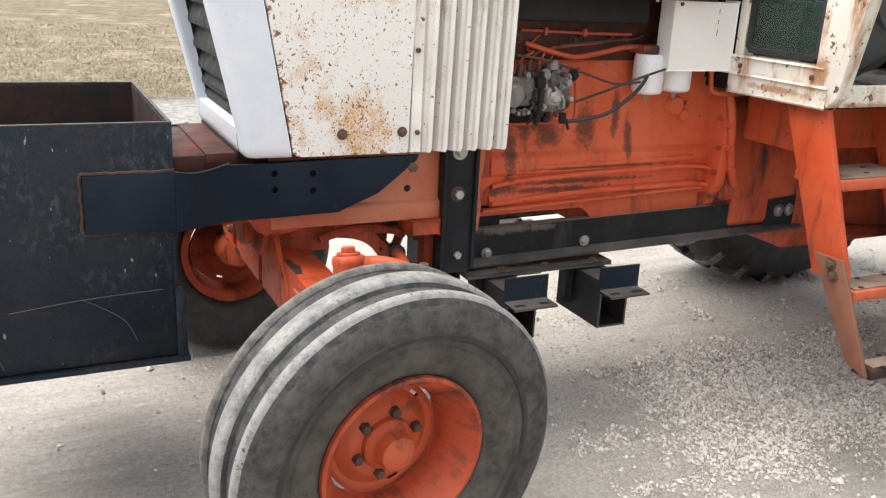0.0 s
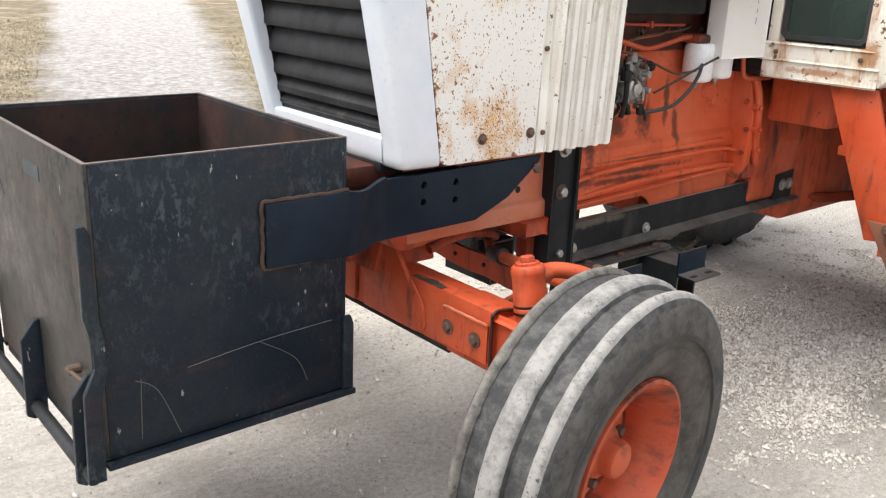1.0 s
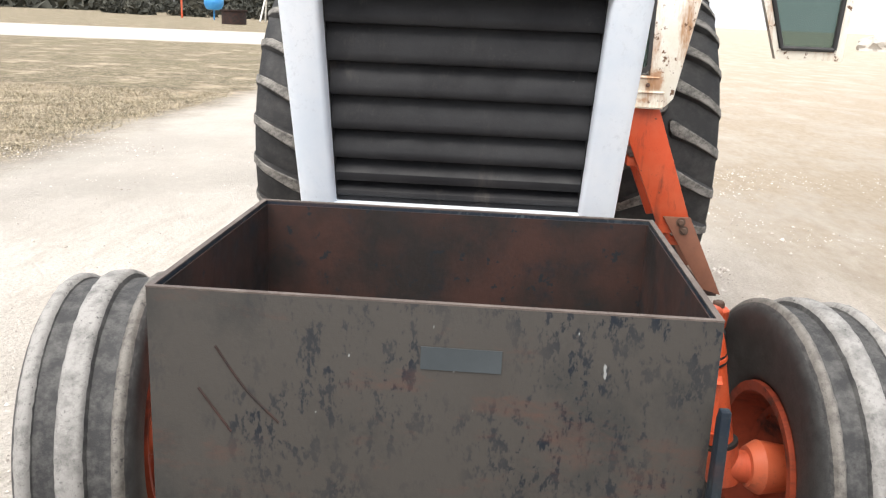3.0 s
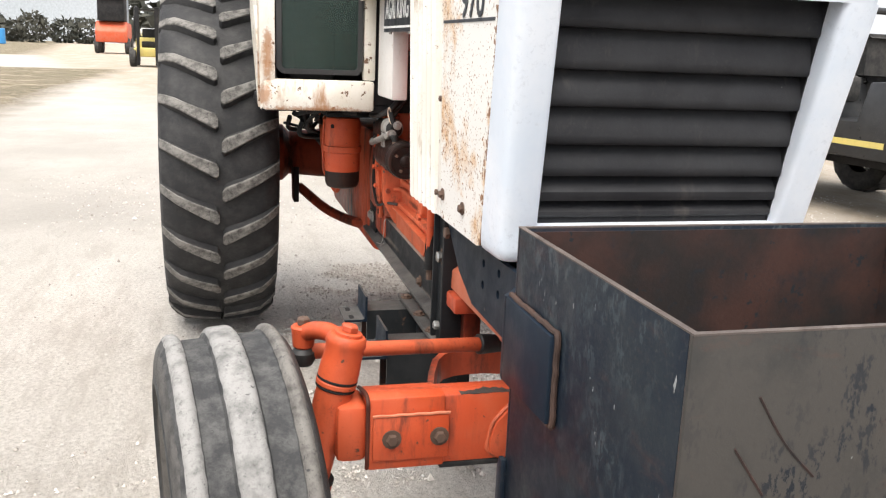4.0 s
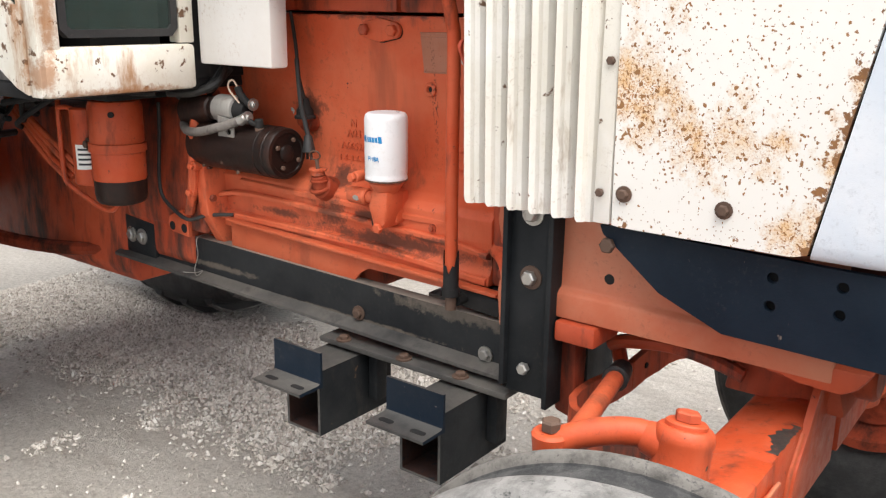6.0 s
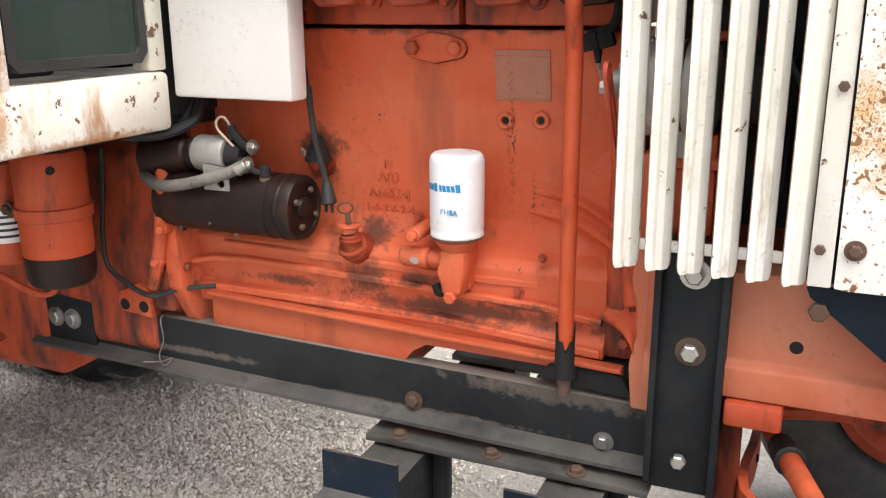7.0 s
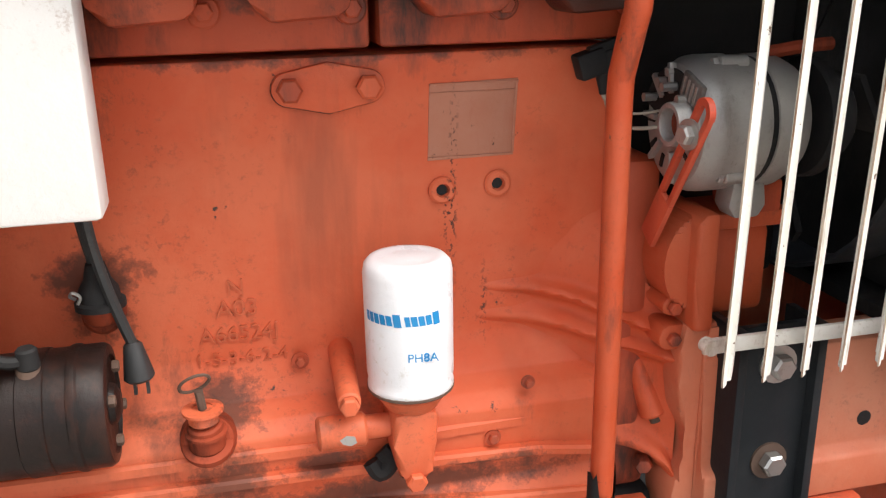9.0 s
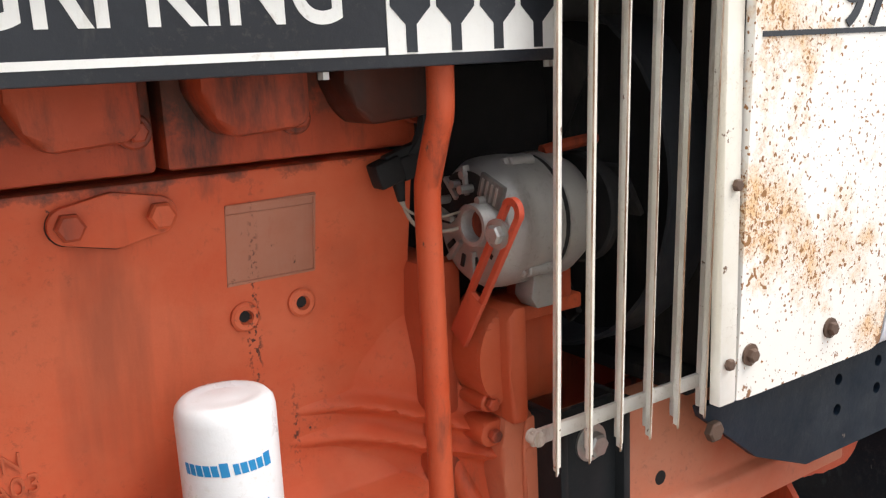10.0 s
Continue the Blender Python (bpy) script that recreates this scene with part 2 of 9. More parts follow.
def rusty_white():
    """White panel with rust that starts in specks and spreads in clouds."""
    m, t, b = material("rust_specked_white_paint")
    base = mix(t, tex_noise(t, 5, 4), (0.82, 0.81, 0.78), (0.75, 0.73, 0.69))
    co = t.nodes.new("ShaderNodeTexCoord")
    near = None
    for at, reach in RUST_SPOTS:
        d = t.nodes.new("ShaderNodeVectorMath")
        d.operation = "DISTANCE"
        d.inputs[1].default_value = at
        t.links.new(co.outputs["Object"], d.inputs[0])
        r = t.nodes.new("ShaderNodeMapRange")
        r.inputs[1].default_value, r.inputs[2].default_value, r.inputs[3].default_value, r.inputs[4].default_value = 0.0, reach, 0.20, 0.0
        t.links.new(d.outputs["Value"], r.inputs[0])
        near = r.outputs[0] if near is None else maths(t, "MAXIMUM", near, r.outputs[0])
    field = maths(t, "ADD", maths(t, "SUBTRACT", tex_noise(t, 8.0, 6, 0.7, (1.0, 1.0, 0.8), 5.0), 0.08), near)
    cloud = ramp(t, field, [(0.40, grey(0)), (0.62, grey(1))])
    # round pin-holes of rust, thick in the clouds and thin elsewhere
    speck = tex_noise(t, 190, 1.5, 0.4, (1, 1, 0.85), 1.0)
    coarse = tex_noise(t, 110, 1.5, 0.4, (1, 1, 0.9), 17.0)
    both = maths(t, "MAXIMUM", speck, maths(t, "SUBTRACT", coarse, 0.032))
    grown = maths(t, "ADD", both, maths(t, "MULTIPLY", cloud, 0.062))
    mask = ramp(t, grown, [(0.682, grey(0)), (0.712, grey(1))])
    rust = mix(t, tex_noise(t, 45, 4, 0.6, None, 9.0), (0.15, 0.075, 0.036), (0.40, 0.19, 0.065))
    blush = ramp(t, tex_noise(t, 30, 7, 0.8, None, 3.0), [(0.36, grey(0)), (0.56, grey(0.85))])
    deep = ramp(t, field, [(0.50, grey(0)), (0.64, grey(1))])
    col = mix(t, maths(t, "MULTIPLY", blush, deep), base, (0.70, 0.44, 0.19))
    stipple = ramp(t, tex_noise(t, 330, 3, 0.6, None, 13.0), [(0.50, grey(0)), (0.60, grey(0.9))])
    col = mix(t, maths(t, "MULTIPLY", stipple, deep), col, (0.42, 0.18, 0.05))
    # scabs eaten in along the front and lower edges
    sx = t.nodes.new("ShaderNodeSeparateXYZ")
    t.links.new(co.outputs["Object"], sx.inputs[0])
    lean = t.nodes.new("ShaderNodeMath")
    lean.operation = "MULTIPLY_ADD"
    lean.inputs[1].default_value = 0.1885
    t.links.new(sx.outputs[2], lean.inputs[0])
    t.links.new(sx.outputs[0], lean.inputs[2])
    front = ramp(t, lean.outputs[0], [(0.113, grey(0.205)), (0.148, grey(0.0))])
    low = ramp(t, sx.outputs[2], [(0.906, grey(0.14)), (0.940, grey(0.0))])
    scab = ramp(t, maths(t, "ADD", tex_noise(t, 42, 5, 0.65, None, 27.0), maths(t, "MAXIMUM", front, low)), [(0.70, grey(0)), (0.73, grey(1))])
    col = mix(t, scab, col, mix(t, tex_noise(t, 60, 4, 0.6, None, 33.0), (0.09, 0.045, 0.025), (0.36, 0.16, 0.05)))
    col = mix(t, mask, col, rust)
    t.links.new(col, b.inputs["Base Color"])
    t.links.new(ramp(t, mask, [(0, grey(0.40)), (1, grey(0.85))]), b.inputs["Roughness"])
    bump(t, b, mask, 0.3, 0.001)
    return m


RUSTWHITE = rusty_white()
LOUVRE = paint("louvre_cream_paint", (0.80, 0.78, 0.735), (0.72, 0.69, 0.62), (0.30, 0.21, 0.13), 0.30, 0.5, 1.6, True, (0.15, 0.085, 0.05), 0.655)
LOUVRE_EDGE = paint("rusted_blade_edge", (0.20, 0.11, 0.06), (0.48, 0.38, 0.29), (0.07, 0.035, 0.02), 0.45, 0.75, 2.0, True)


def box_steel(name, dark, worn_to, worn_at, fleck, reddish=0.8):
    """Thick hot-rolled plate, once painted blue-black, worn in clouds, flakes and scratches."""
    m, t, b = material(name)
    worn = ramp(t, tex_noise(t, 2.6, 7, 0.68, None, 4.0), [(worn_at, grey(0)), (worn_at + 0.16, grey(1))])
    col = mix(t, worn, dark, worn_to)
    flecks = ramp(t, tex_noise(t, 62, 6, 0.75, (1, 1, 0.5), 8.0), [(0.52, grey(0)), (0.565, grey(1))])
    patch = ramp(t, tex_noise(t, 3.4, 4, 0.6, None, 14.0), [(0.47, grey(0)), (0.62, grey(1))])
    col = mix(t, maths(t, "MULTIPLY", flecks, patch), col, fleck)
    red = ramp(t, tex_noise(t, 7, 8, 0.75, (0.6, 0.6, 1.6), 21.0), [(0.55, grey(0)), (0.68, grey(reddish))])
    col = mix(t, red, col, (0.10, 0.038, 0.024))
    grain = ramp(t, tex_noise(t, 160, 4, 0.7, None, 2.0), [(0.55, grey(0)), (0.70, grey(0.35))])
    col = mix(t, grain, col, (0.05, 0.048, 0.045))
    spots = ramp(t, tex_noise(t, 60, 3, 0.6, (1, 1, 0.4), 31.0), [(0.715, grey(0)), (0.735, grey(0.8))])
    col = mix(t, spots, col, (0.26, 0.27, 0.27))
    t.links.new(col, b.inputs["Base Color"])
    b.inputs["Specular IOR Level"].default_value = 0.26
    t.links.new(ramp(t, tex_noise(t, 10, 7, 0.75), [(0.35, grey(0.34)), (0.65, grey(0.62))]), b.inputs["Roughness"])
    bump(t, b, tex_noise(t, 45, 7, 0.75), 0.3, 0.002)
    return m


# same plate twice: the front's paler grey-brown carries painted sky sheen
FRONTSTEEL = box_steel("worn_plate_with_sky_sheen", (0.021, 0.0225, 0.0225), (0.046, 0.042, 0.038), 0.36, (0.0065, 0.010, 0.016), 0.35)
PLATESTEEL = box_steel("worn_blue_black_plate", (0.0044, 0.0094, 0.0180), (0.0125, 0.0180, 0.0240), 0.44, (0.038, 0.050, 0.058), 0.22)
RUSTINSIDE = paint("rusted_plate", (0.022, 0.018, 0.017), (0.052, 0.026, 0.021), (0.014, 0.017, 0.021), 0.5, 0.65, 1.7, False, (0.016, 0.019, 0.023), 0.62, 0.0, 0.25)
# rail's top face: the light falling on it is put into this tan
RAILTOP = paint("lit_tan_rail_flange", (0.15, 0.125, 0.105), (0.21, 0.18, 0.155), (0.02, 0.02, 0.02), 0.45, 0.55, 1.0, False)
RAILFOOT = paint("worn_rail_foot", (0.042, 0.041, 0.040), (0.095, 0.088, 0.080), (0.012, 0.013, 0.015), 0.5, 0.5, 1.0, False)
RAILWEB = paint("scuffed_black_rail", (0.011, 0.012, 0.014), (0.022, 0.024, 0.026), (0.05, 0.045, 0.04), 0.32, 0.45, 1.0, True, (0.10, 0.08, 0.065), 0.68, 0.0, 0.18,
                [((0.62, 0.186, 0.645), (0.26, 0.08, 0.028)), ((0.62, -0.186, 0.645), (0.20, 0.08, 0.022)), ((1.35, 0.186, 0.60), (0.20, 0.08, 0.012)), ((1.0, 0.20, 0.57), (0.5, 0.08, 0.008))], (), ((0.085, 0.070, 0.058), (0.17, 0.145, 0.12)))
SCRAPED = paint("scraped_oily_steel", (0.030, 0.026, 0.024), (0.075, 0.062, 0.055), (0.20, 0.05, 0.022), 0.35, 0.5, 2.5, False)
CUTEDGE = paint("bare_cut_edge", (0.070, 0.055, 0.048), (0.115, 0.092, 0.080), (0.05, 0.032, 0.026), 0.5, 0.6, 2.5)


def rubber(name, dark, dusty, at, rough=0.8, scale=1.0, pitted=False):
    m, t, b = material(name)
    f = ramp(t, tex_noise(t, 9 * scale, 8, 0.72), [(at, grey(0)), (at + 0.22, grey(1))])
    col = mix(t, f, dark, dusty)
    cracks = ramp(t, tex_noise(t, 60 * scale, 6, 0.8, None, 5.0), [(0.34, grey(0.7)), (0.43, grey(0))])
    col = mix(t, cracks, col, tuple(0.6 * c for c in dark))
    if pitted:
        pits = ramp(t, tex_noise(t, 85, 4, 0.7, None, 15.0), [(0.36, grey(0.95)), (0.43, grey(0))])
        patch = ramp(t, tex_noise(t, 11, 5, 0.7, None, 25.0), [(0.44, grey(0.15)), (0.60, grey(1))])
        col = mix(t, maths(t, "MULTIPLY", pits, patch), col, (0.035, 0.035, 0.036))
    t.links.new(col, b.inputs["Base Color"])
    b.inputs["Roughness"].default_value = rough
    bump(t, b, tex_noise(t, 55 * scale, 6, 0.75), 0.4, 0.004)
    return m


RUBBER = rubber("dusty_tyre_rubber", (0.028, 0.027, 0.026), (0.082, 0.077, 0.072), 0.38, 0.8, 2.6)
SHOULDER = rubber("grey_shoulder_rib", (0.10, 0.098, 0.095), (0.25, 0.243, 0.234), 0.30, 0.8, 3.5, True)
RIB = rubber("chalky_tyre_rib", (0.115, 0.1125, 0.109), (0.25, 0.244, 0.236), 0.34, 0.8, 2.5, True)
INNERRIB = rubber("brown_inner_rib", (0.055, 0.050, 0.045), (0.15, 0.14, 0.128), 0.34, 0.8, 3.0, True)
GROOVE = rubber("dark_tread_groove", (0.024, 0.0245, 0.026), (0.078, 0.077, 0.075), 0.42, 0.8, 3.0)
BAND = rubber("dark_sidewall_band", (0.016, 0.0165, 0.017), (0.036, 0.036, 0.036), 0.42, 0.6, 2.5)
BEAD = rubber("brown_dusty_sidewall", (0.034, 0.031, 0.027), (0.090, 0.081, 0.071), 0.36, 0.8, 1.4)
LUGSIDE = rubber("rear_tyre_rubber", (0.013, 0.0132, 0.0145), (0.036, 0.035, 0.035), 0.44, 0.7, 1.6)
LUGTOP = rubber("dusty_lug_rubber", (0.050, 0.047, 0.044), (0.21, 0.20, 0.185), 0.36, 0.85, 2.8, True)


def glass(name, tint):
    m, t, b = material(name)
    b.inputs["Base Color"].default_value = (*tint, 1)
    b.inputs["Transmission Weight"].default_value = 0.86
    b.inputs["Roughness"].default_value = 0.0
    b.inputs["IOR"].default_value = 1.18
    return m


CABGLASS = glass("green_tinted_glass", (0.15, 0.205, 0.185))


def ground_material():
    """Pale crushed limestone yard, drives and dead lawns in one sheet."""
    m, t, b = material("yard_ground")
    co = t.nodes.new("ShaderNodeTexCoord")
    sep = t.nodes.new("ShaderNodeSeparateXYZ")
    t.links.new(co.outputs["Object"], sep.inputs[0])
    x, y = sep.outputs[0], sep.outputs[1]
    wob = maths(t, "SUBTRACT", tex_noise(t, 0.55, 6, 0.65), 0.5)
    wob2 = t.nodes.new("ShaderNodeMath")
    wob2.operation = "MULTIPLY"
    wob2.inputs[1].default_value = 1.3
    t.links.new(wob, wob2.inputs[0])
    w = wob2.outputs[0]

    def line(ax, ay, c, soft):
        """1 where ax*x + ay*y > c, with an uneven edge."""
        s = t.nodes.new("ShaderNodeMath"); s.operation = "MULTIPLY"; s.inputs[1].default_value = ax; t.links.new(x, s.inputs[0])
        q = t.nodes.new("ShaderNodeMath"); q.operation = "MULTIPLY_ADD"; q.inputs[1].default_value = ay; t.links.new(y, q.inputs[0]); t.links.new(s.outputs[0], q.inputs[2])
        a = t.nodes.new("ShaderNodeMath"); a.operation = "ADD"; t.links.new(q.outputs[0], a.inputs[0]); t.links.new(w, a.inputs[1])
        r = t.nodes.new("ShaderNodeMapRange")
        r.inputs[1].default_value, r.inputs[2].default_value = c - soft, c + soft
        t.links.new(a.outputs[0], r.inputs[0])
        return r.outputs[0]

    # lawn beside the drive: right of the drive's edge, behind the yard, before the cross lane
    lawn1 = maths(t, "MULTIPLY", maths(t, "MULTIPLY", line(0.923, -0.386, 0.30, 0.2), line(0.0, 1.0, 4.0, 0.4)), maths(t, "SUBTRACT", 1.0, line(0.98, 0.2, 33.0, 0.5)))
    # lawn on the other side of the drive
    lawn0 = maths(t, "MULTIPLY", maths(t, "SUBTRACT", 1.0, line(0.955, -0.297, -0.98, 0.2)), line(0.0, 1.0, 6.6, 0.3))
    # rough grass beyond the cross lane
    lawn2 = maths(t, "MULTIPLY", line(0.98, 0.2, 50.0, 0.8), line(-0.12, 1.0, 4.0, 1.0))
    # bare trodden earth behind the off-road vehicle's side of the yard
    earth = maths(t, "MULTIPLY", line(0.25, -1.0, 2.4, 0.9), ramp(t, tex_noise(t, 1.3, 6, 0.7, (0.5, 1.0, 1.0), 81.0), [(0.36, grey(0.45)), (0.56, grey(1))]))
    lawn = maths(t, "ADD", maths(t, "ADD", lawn0, lawn1), lawn2)
    stone = ramp(t, tex_noise(t, 55, 6, 0.8), [(0.36, (0.26, 0.236, 0.208)), (0.47, (0.56, 0.516, 0.462)), (0.55, (0.69, 0.647, 0.59)), (0.66, (0.86, 0.825, 0.78))])
    broad = ramp(t, tex_noise(t, 0.9, 6, 0.65, None, 3.0), [(0.36, (0.60, 0.56, 0.508)), (0.62, (0.76, 0.72, 0.668))])
    gravel = mix(t, 0.52, broad, stone)
    # gravel colour dims with distance, offsetting the machine's shade on the near ground
    away = t.nodes.new("ShaderNodeVectorMath")
    away.operation = "DISTANCE"
    away.inputs[1].default_value = (0.2, 0.0, 0.0)
    t.links.new(co.outputs["Object"], away.inputs[0])
    crumbs = ramp(t, tex_noise(t, 150, 4, 0.7, None, 51.0), [(0.56, grey(0)), (0.66, grey(0.55))])
    gravel = mix(t, crumbs, gravel, (0.20, 0.18, 0.16))
    drive = t.nodes.new("ShaderNodeMapRange")
    drive.inputs[1].default_value, drive.inputs[2].default_value, drive.inputs[4].default_value = 3.9, 6.2, 0.85
    t.links.new(away.outputs["Value"], drive.inputs[0])
    ruts = ramp(t, tex_noise(t, 5.0, 7, 0.72, (0.35, 1.6, 1.0), 61.0), [(0.50, grey(0)), (0.64, grey(0.42))])
    gravel = mix(t, ruts, gravel, (0.38, 0.340, 0.295))
    far_dim = t.nodes.new("ShaderNodeMapRange")
    far_dim.inputs[1].default_value, far_dim.inputs[2].default_value = 3.0, 5.0
    far = t.nodes.new("ShaderNodeMath")
    t.links.new(away.outputs["Value"], far.inputs[0])
    t.links.new(w, far.inputs[1])
    t.links.new(far.outputs[0], far_dim.inputs[0])
    worn = ramp(t, tex_noise(t, 0.6, 6, 0.7, None, 41.0), [(0.36, grey(0.65)), (0.60, grey(1.0))])
    gravel = mix(t, maths(t, "MULTIPLY", far_dim.outputs[0], worn), gravel, mix(t, tex_noise(t, 30, 6, 0.8, None, 3.0), (0.30, 0.277, 0.248), (0.50, 0.466, 0.426)))
    damp = ramp(t, tex_noise(t, 2.4, 6, 0.7, None, 9.0), [(0.52, grey(0)), (0.66, grey(0.28))])
    gravel = mix(t, damp, gravel, (0.38, 0.342, 0.300))
    gravel = mix(t, maths(t, "MULTIPLY", drive.outputs[0], line(-0.75, 1.0, 2.6, 0.5)), gravel, ramp(t, tex_noise(t, 11, 9, 0.85, None, 91.0), [(0.38, (0.13, 0.124, 0.122)), (0.50, (0.32, 0.308, 0.304)), (0.56, (0.42, 0.407, 0.402)), (0.66, (0.62, 0.605, 0.60))]))
    gravel = mix(t, earth, gravel, mix(t, tex_noise(t, 9, 8, 0.78, (0.6, 1.4, 1.0), 83.0), (0.20, 0.160, 0.115), (0.50, 0.43, 0.345)))
    grass = ramp(t, tex_noise(t, 30, 8, 0.75, None, 6.0), [(0.38, (0.055, 0.045, 0.032)), (0.49, (0.20, 0.168, 0.118)), (0.55, (0.30, 0.258, 0.188)), (0.63, (0.50, 0.44, 0.335))])
    green = ramp(t, tex_noise(t, 0.8, 5, 0.6, None, 16.0), [(0.45, grey(0)), (0.7, grey(0.55))])
    grass = mix(t, green, grass, (0.17, 0.155, 0.09))
    tuft = ramp(t, tex_noise(t, 7.0, 8, 0.8, None, 36.0), [(0.44, grey(0.75)), (0.54, grey(0))])
    grass = mix(t, tuft, grass, (0.085, 0.070, 0.046))
    bare = ramp(t, tex_noise(t, 1.1, 7, 0.75, None, 26.0), [(0.52, grey(0)), (0.66, grey(0.75))])
    grass = mix(t, bare, grass, (0.42, 0.35, 0.26))
    t.links.new(mix(t, lawn, gravel, grass), b.inputs["Base Color"])
    b.inputs["Roughness"].default_value = 0.95
    b.inputs["Specular IOR Level"].default_value = 0.15
    bump(t, b, tex_noise(t, 40, 9, 0.85), 1.0, 0.026)
    return m


GROUND = ground_material()
STONE = paint("limestone_chip", (0.46, 0.43, 0.39), (0.33, 0.30, 0.26), (0.17, 0.15, 0.13), 0.5, 0.9, 3.0, False)
DRYGRASS = paint("dead_grass", (0.29, 0.235, 0.155), (0.42, 0.36, 0.255), (0.13, 0.11, 0.065), 0.5, 0.9, 0.6, False)

# ---- mesh helpers ----


def V(*a):
    return Vector(a)


def add_box(bm, x0, x1, y0, y1, z0, z1, bevel=0.0, m=None):
    r = bmesh.ops.create_cube(bm, size=1.0)
    vs = r["verts"]
    for v in vs:
        v.co = V(x0 + (v.co.x + 0.5) * (x1 - x0), y0 + (v.co.y + 0.5) * (y1 - y0), z0 + (v.co.z + 0.5) * (z1 - z0))
    if bevel:
        es = list({e for v in vs for e in v.link_edges})
        r = bmesh.ops.bevel(bm, geom=es, offset=bevel, segments=2, profile=0.5, affect="EDGES")
        vs = r["verts"] or vs
    if m is not None:
        bmesh.ops.transform(bm, matrix=m, verts=list({v for v in vs if v.is_valid}))
    return vs


def frame_to(p, q):
    d = Vector(q) - Vector(p)
    return Matrix.Translation(p) @ d.to_track_quat("Z", "Y").to_matrix().to_4x4(), d.length


def add_cyl(bm, p, q, r, r2=None, seg=20, bevel=0.0):
    """A rod from p to q."""
    m, h = frame_to(p, q)
    r2 = r if r2 is None else r2
    prof = [(0, 0), (r - bevel, 0), (r, bevel), (r2, h - bevel), (r2 - bevel, h), (0, h)] if bevel else [(0, 0), (r, 0), (r2, h), (0, h)]
    add_lathe(bm, prof, m, seg)


def add_lathe(bm, prof, m, seg=24):
    """Turns a profile of (radius, height) round the z axis of m."""
    rings = []
    for r, h in prof:
        if r < 1e-6:
            rings.append([bm.verts.new(m @ V(0, 0, h))])
        else:
            rings.append([bm.verts.new(m @ V(r * math.cos(a), r * math.sin(a), h)) for a in (2 * math.pi * k / seg for k in range(seg))])
    for a, b in zip(rings, rings[1:]):
        for k in range(seg):
            k2 = (k + 1) % seg
            f = [a[k % len(a)], a[k2 % len(a)], b[k2 % len(b)], b[k % len(b)]]
            f = [v for i, v in enumerate(f) if v not in f[:i]]
            if len(f) > 2:
                try:
                    bm.faces.new(f)
                except ValueError:
                    pass


def add_tube(bm, pts, r, seg=10, closed_ends=True):
    """A pipe along a polyline whose corners are rounded by a spline."""
    P = [Vector(p) for p in pts]
    path = []
    for i in range(len(P) - 1):
        a, b, c, d = P[max(i - 1, 0)], P[i], P[i + 1], P[min(i + 2, len(P) - 1)]
        n = 5 if len(P) > 2 else 1
        for k in range(n):
            s = k / n
            path.append(0.5 * ((2 * b) + (c - a) * s + (2 * a - 5 * b + 4 * c - d) * s * s + (3 * b - a - 3 * c + d) * s ** 3))
    path.append(P[-1])
    up = V(0.13, 0.21, 0.97)
    rings = []
    for i, p in enumerate(path):
        t = (path[min(i + 1, len(path) - 1)] - path[max(i - 1, 0)]).normalized()
        if abs(t.dot(up)) > 0.98:
            up = V(0.9, 0.2, 0.1)
        u = t.cross(up).normalized()
        w = u.cross(t)
        rings.append([bm.verts.new(p + r * (u * math.cos(a) + w * math.sin(a))) for a in (2 * math.pi * k / seg for k in range(seg))])
        up = w
    for a, b in zip(rings, rings[1:]):
        for k in range(seg):
            bm.faces.new((a[k], a[(k + 1) % seg], b[(k + 1) % seg], b[k]))
    if closed_ends:
        bm.faces.new(rings[0][::-1])
        bm.faces.new(rings[-1])


def add_prism(bm, poly, m, h, bevel=0.0):
    """A plate: polygon (u, v) in the xy plane of m, thickness h along its z."""
    lo = [bm.verts.new(m @ V(u, v, 0)) for u, v in poly]
    hi = [bm.verts.new(m @ V(u, v, h)) for u, v in poly]
    fs = [bm.faces.new(lo[::-1]), bm.faces.new(hi)]
    for i in range(len(poly)):
        j = (i + 1) % len(poly)
        fs.append(bm.faces.new((lo[i], lo[j], hi[j], hi[i])))
    if bevel:
        es = list({e for f in fs for e in f.edges})
        bmesh.ops.bevel(bm, geom=es, offset=bevel, segments=2, profile=0.5, affect="EDGES")


def add_plate(bm, poly, holes, m, h, seg=14):
    """A plate like add_prism, with round holes (u, v, r) right through it."""
    loops = [[(u, v) for u, v in poly]] + [[(u + r * math.cos(a), v + r * math.sin(a)) for a in (2 * math.pi * k / seg for k in range(seg))] for u, v, r in holes]
    sides = []
    for z in (0, h):
        rings = [[bm.verts.new(m @ V(u, v, z)) for u, v in lp] for lp in loops]
        es = []
        for ring in rings:
            es += [bm.edges.new((ring[i], ring[(i + 1) % len(ring)])) for i in range(len(ring))]
        bmesh.ops.triangle_fill(bm, use_beauty=True, use_dissolve=False, edges=es)
        sides.append(rings)
    for a, b in zip(*sides):
        for i in range(len(a)):
            j = (i + 1) % len(a)
            bm.faces.new((a[i], a[j], b[j], b[i]))


XZ = Matrix(((1, 0, 0, 0), (0, 0, 1, 0), (0, 1, 0, 0), (0, 0, 0, 1)))  # u -> x, v -> z, thickness -> +y
YZ = Matrix(((0, 0, 1, 0), (1, 0, 0, 0), (0, 1, 0, 0), (0, 0, 0, 1)))  # u -> y, v -> z, thickness -> +x


def at_y(y):
    return Matrix.Translation((0, y, 0)) @ XZ


def at_x(x):
    return Matrix.Translation((x, 0, 0)) @ YZ


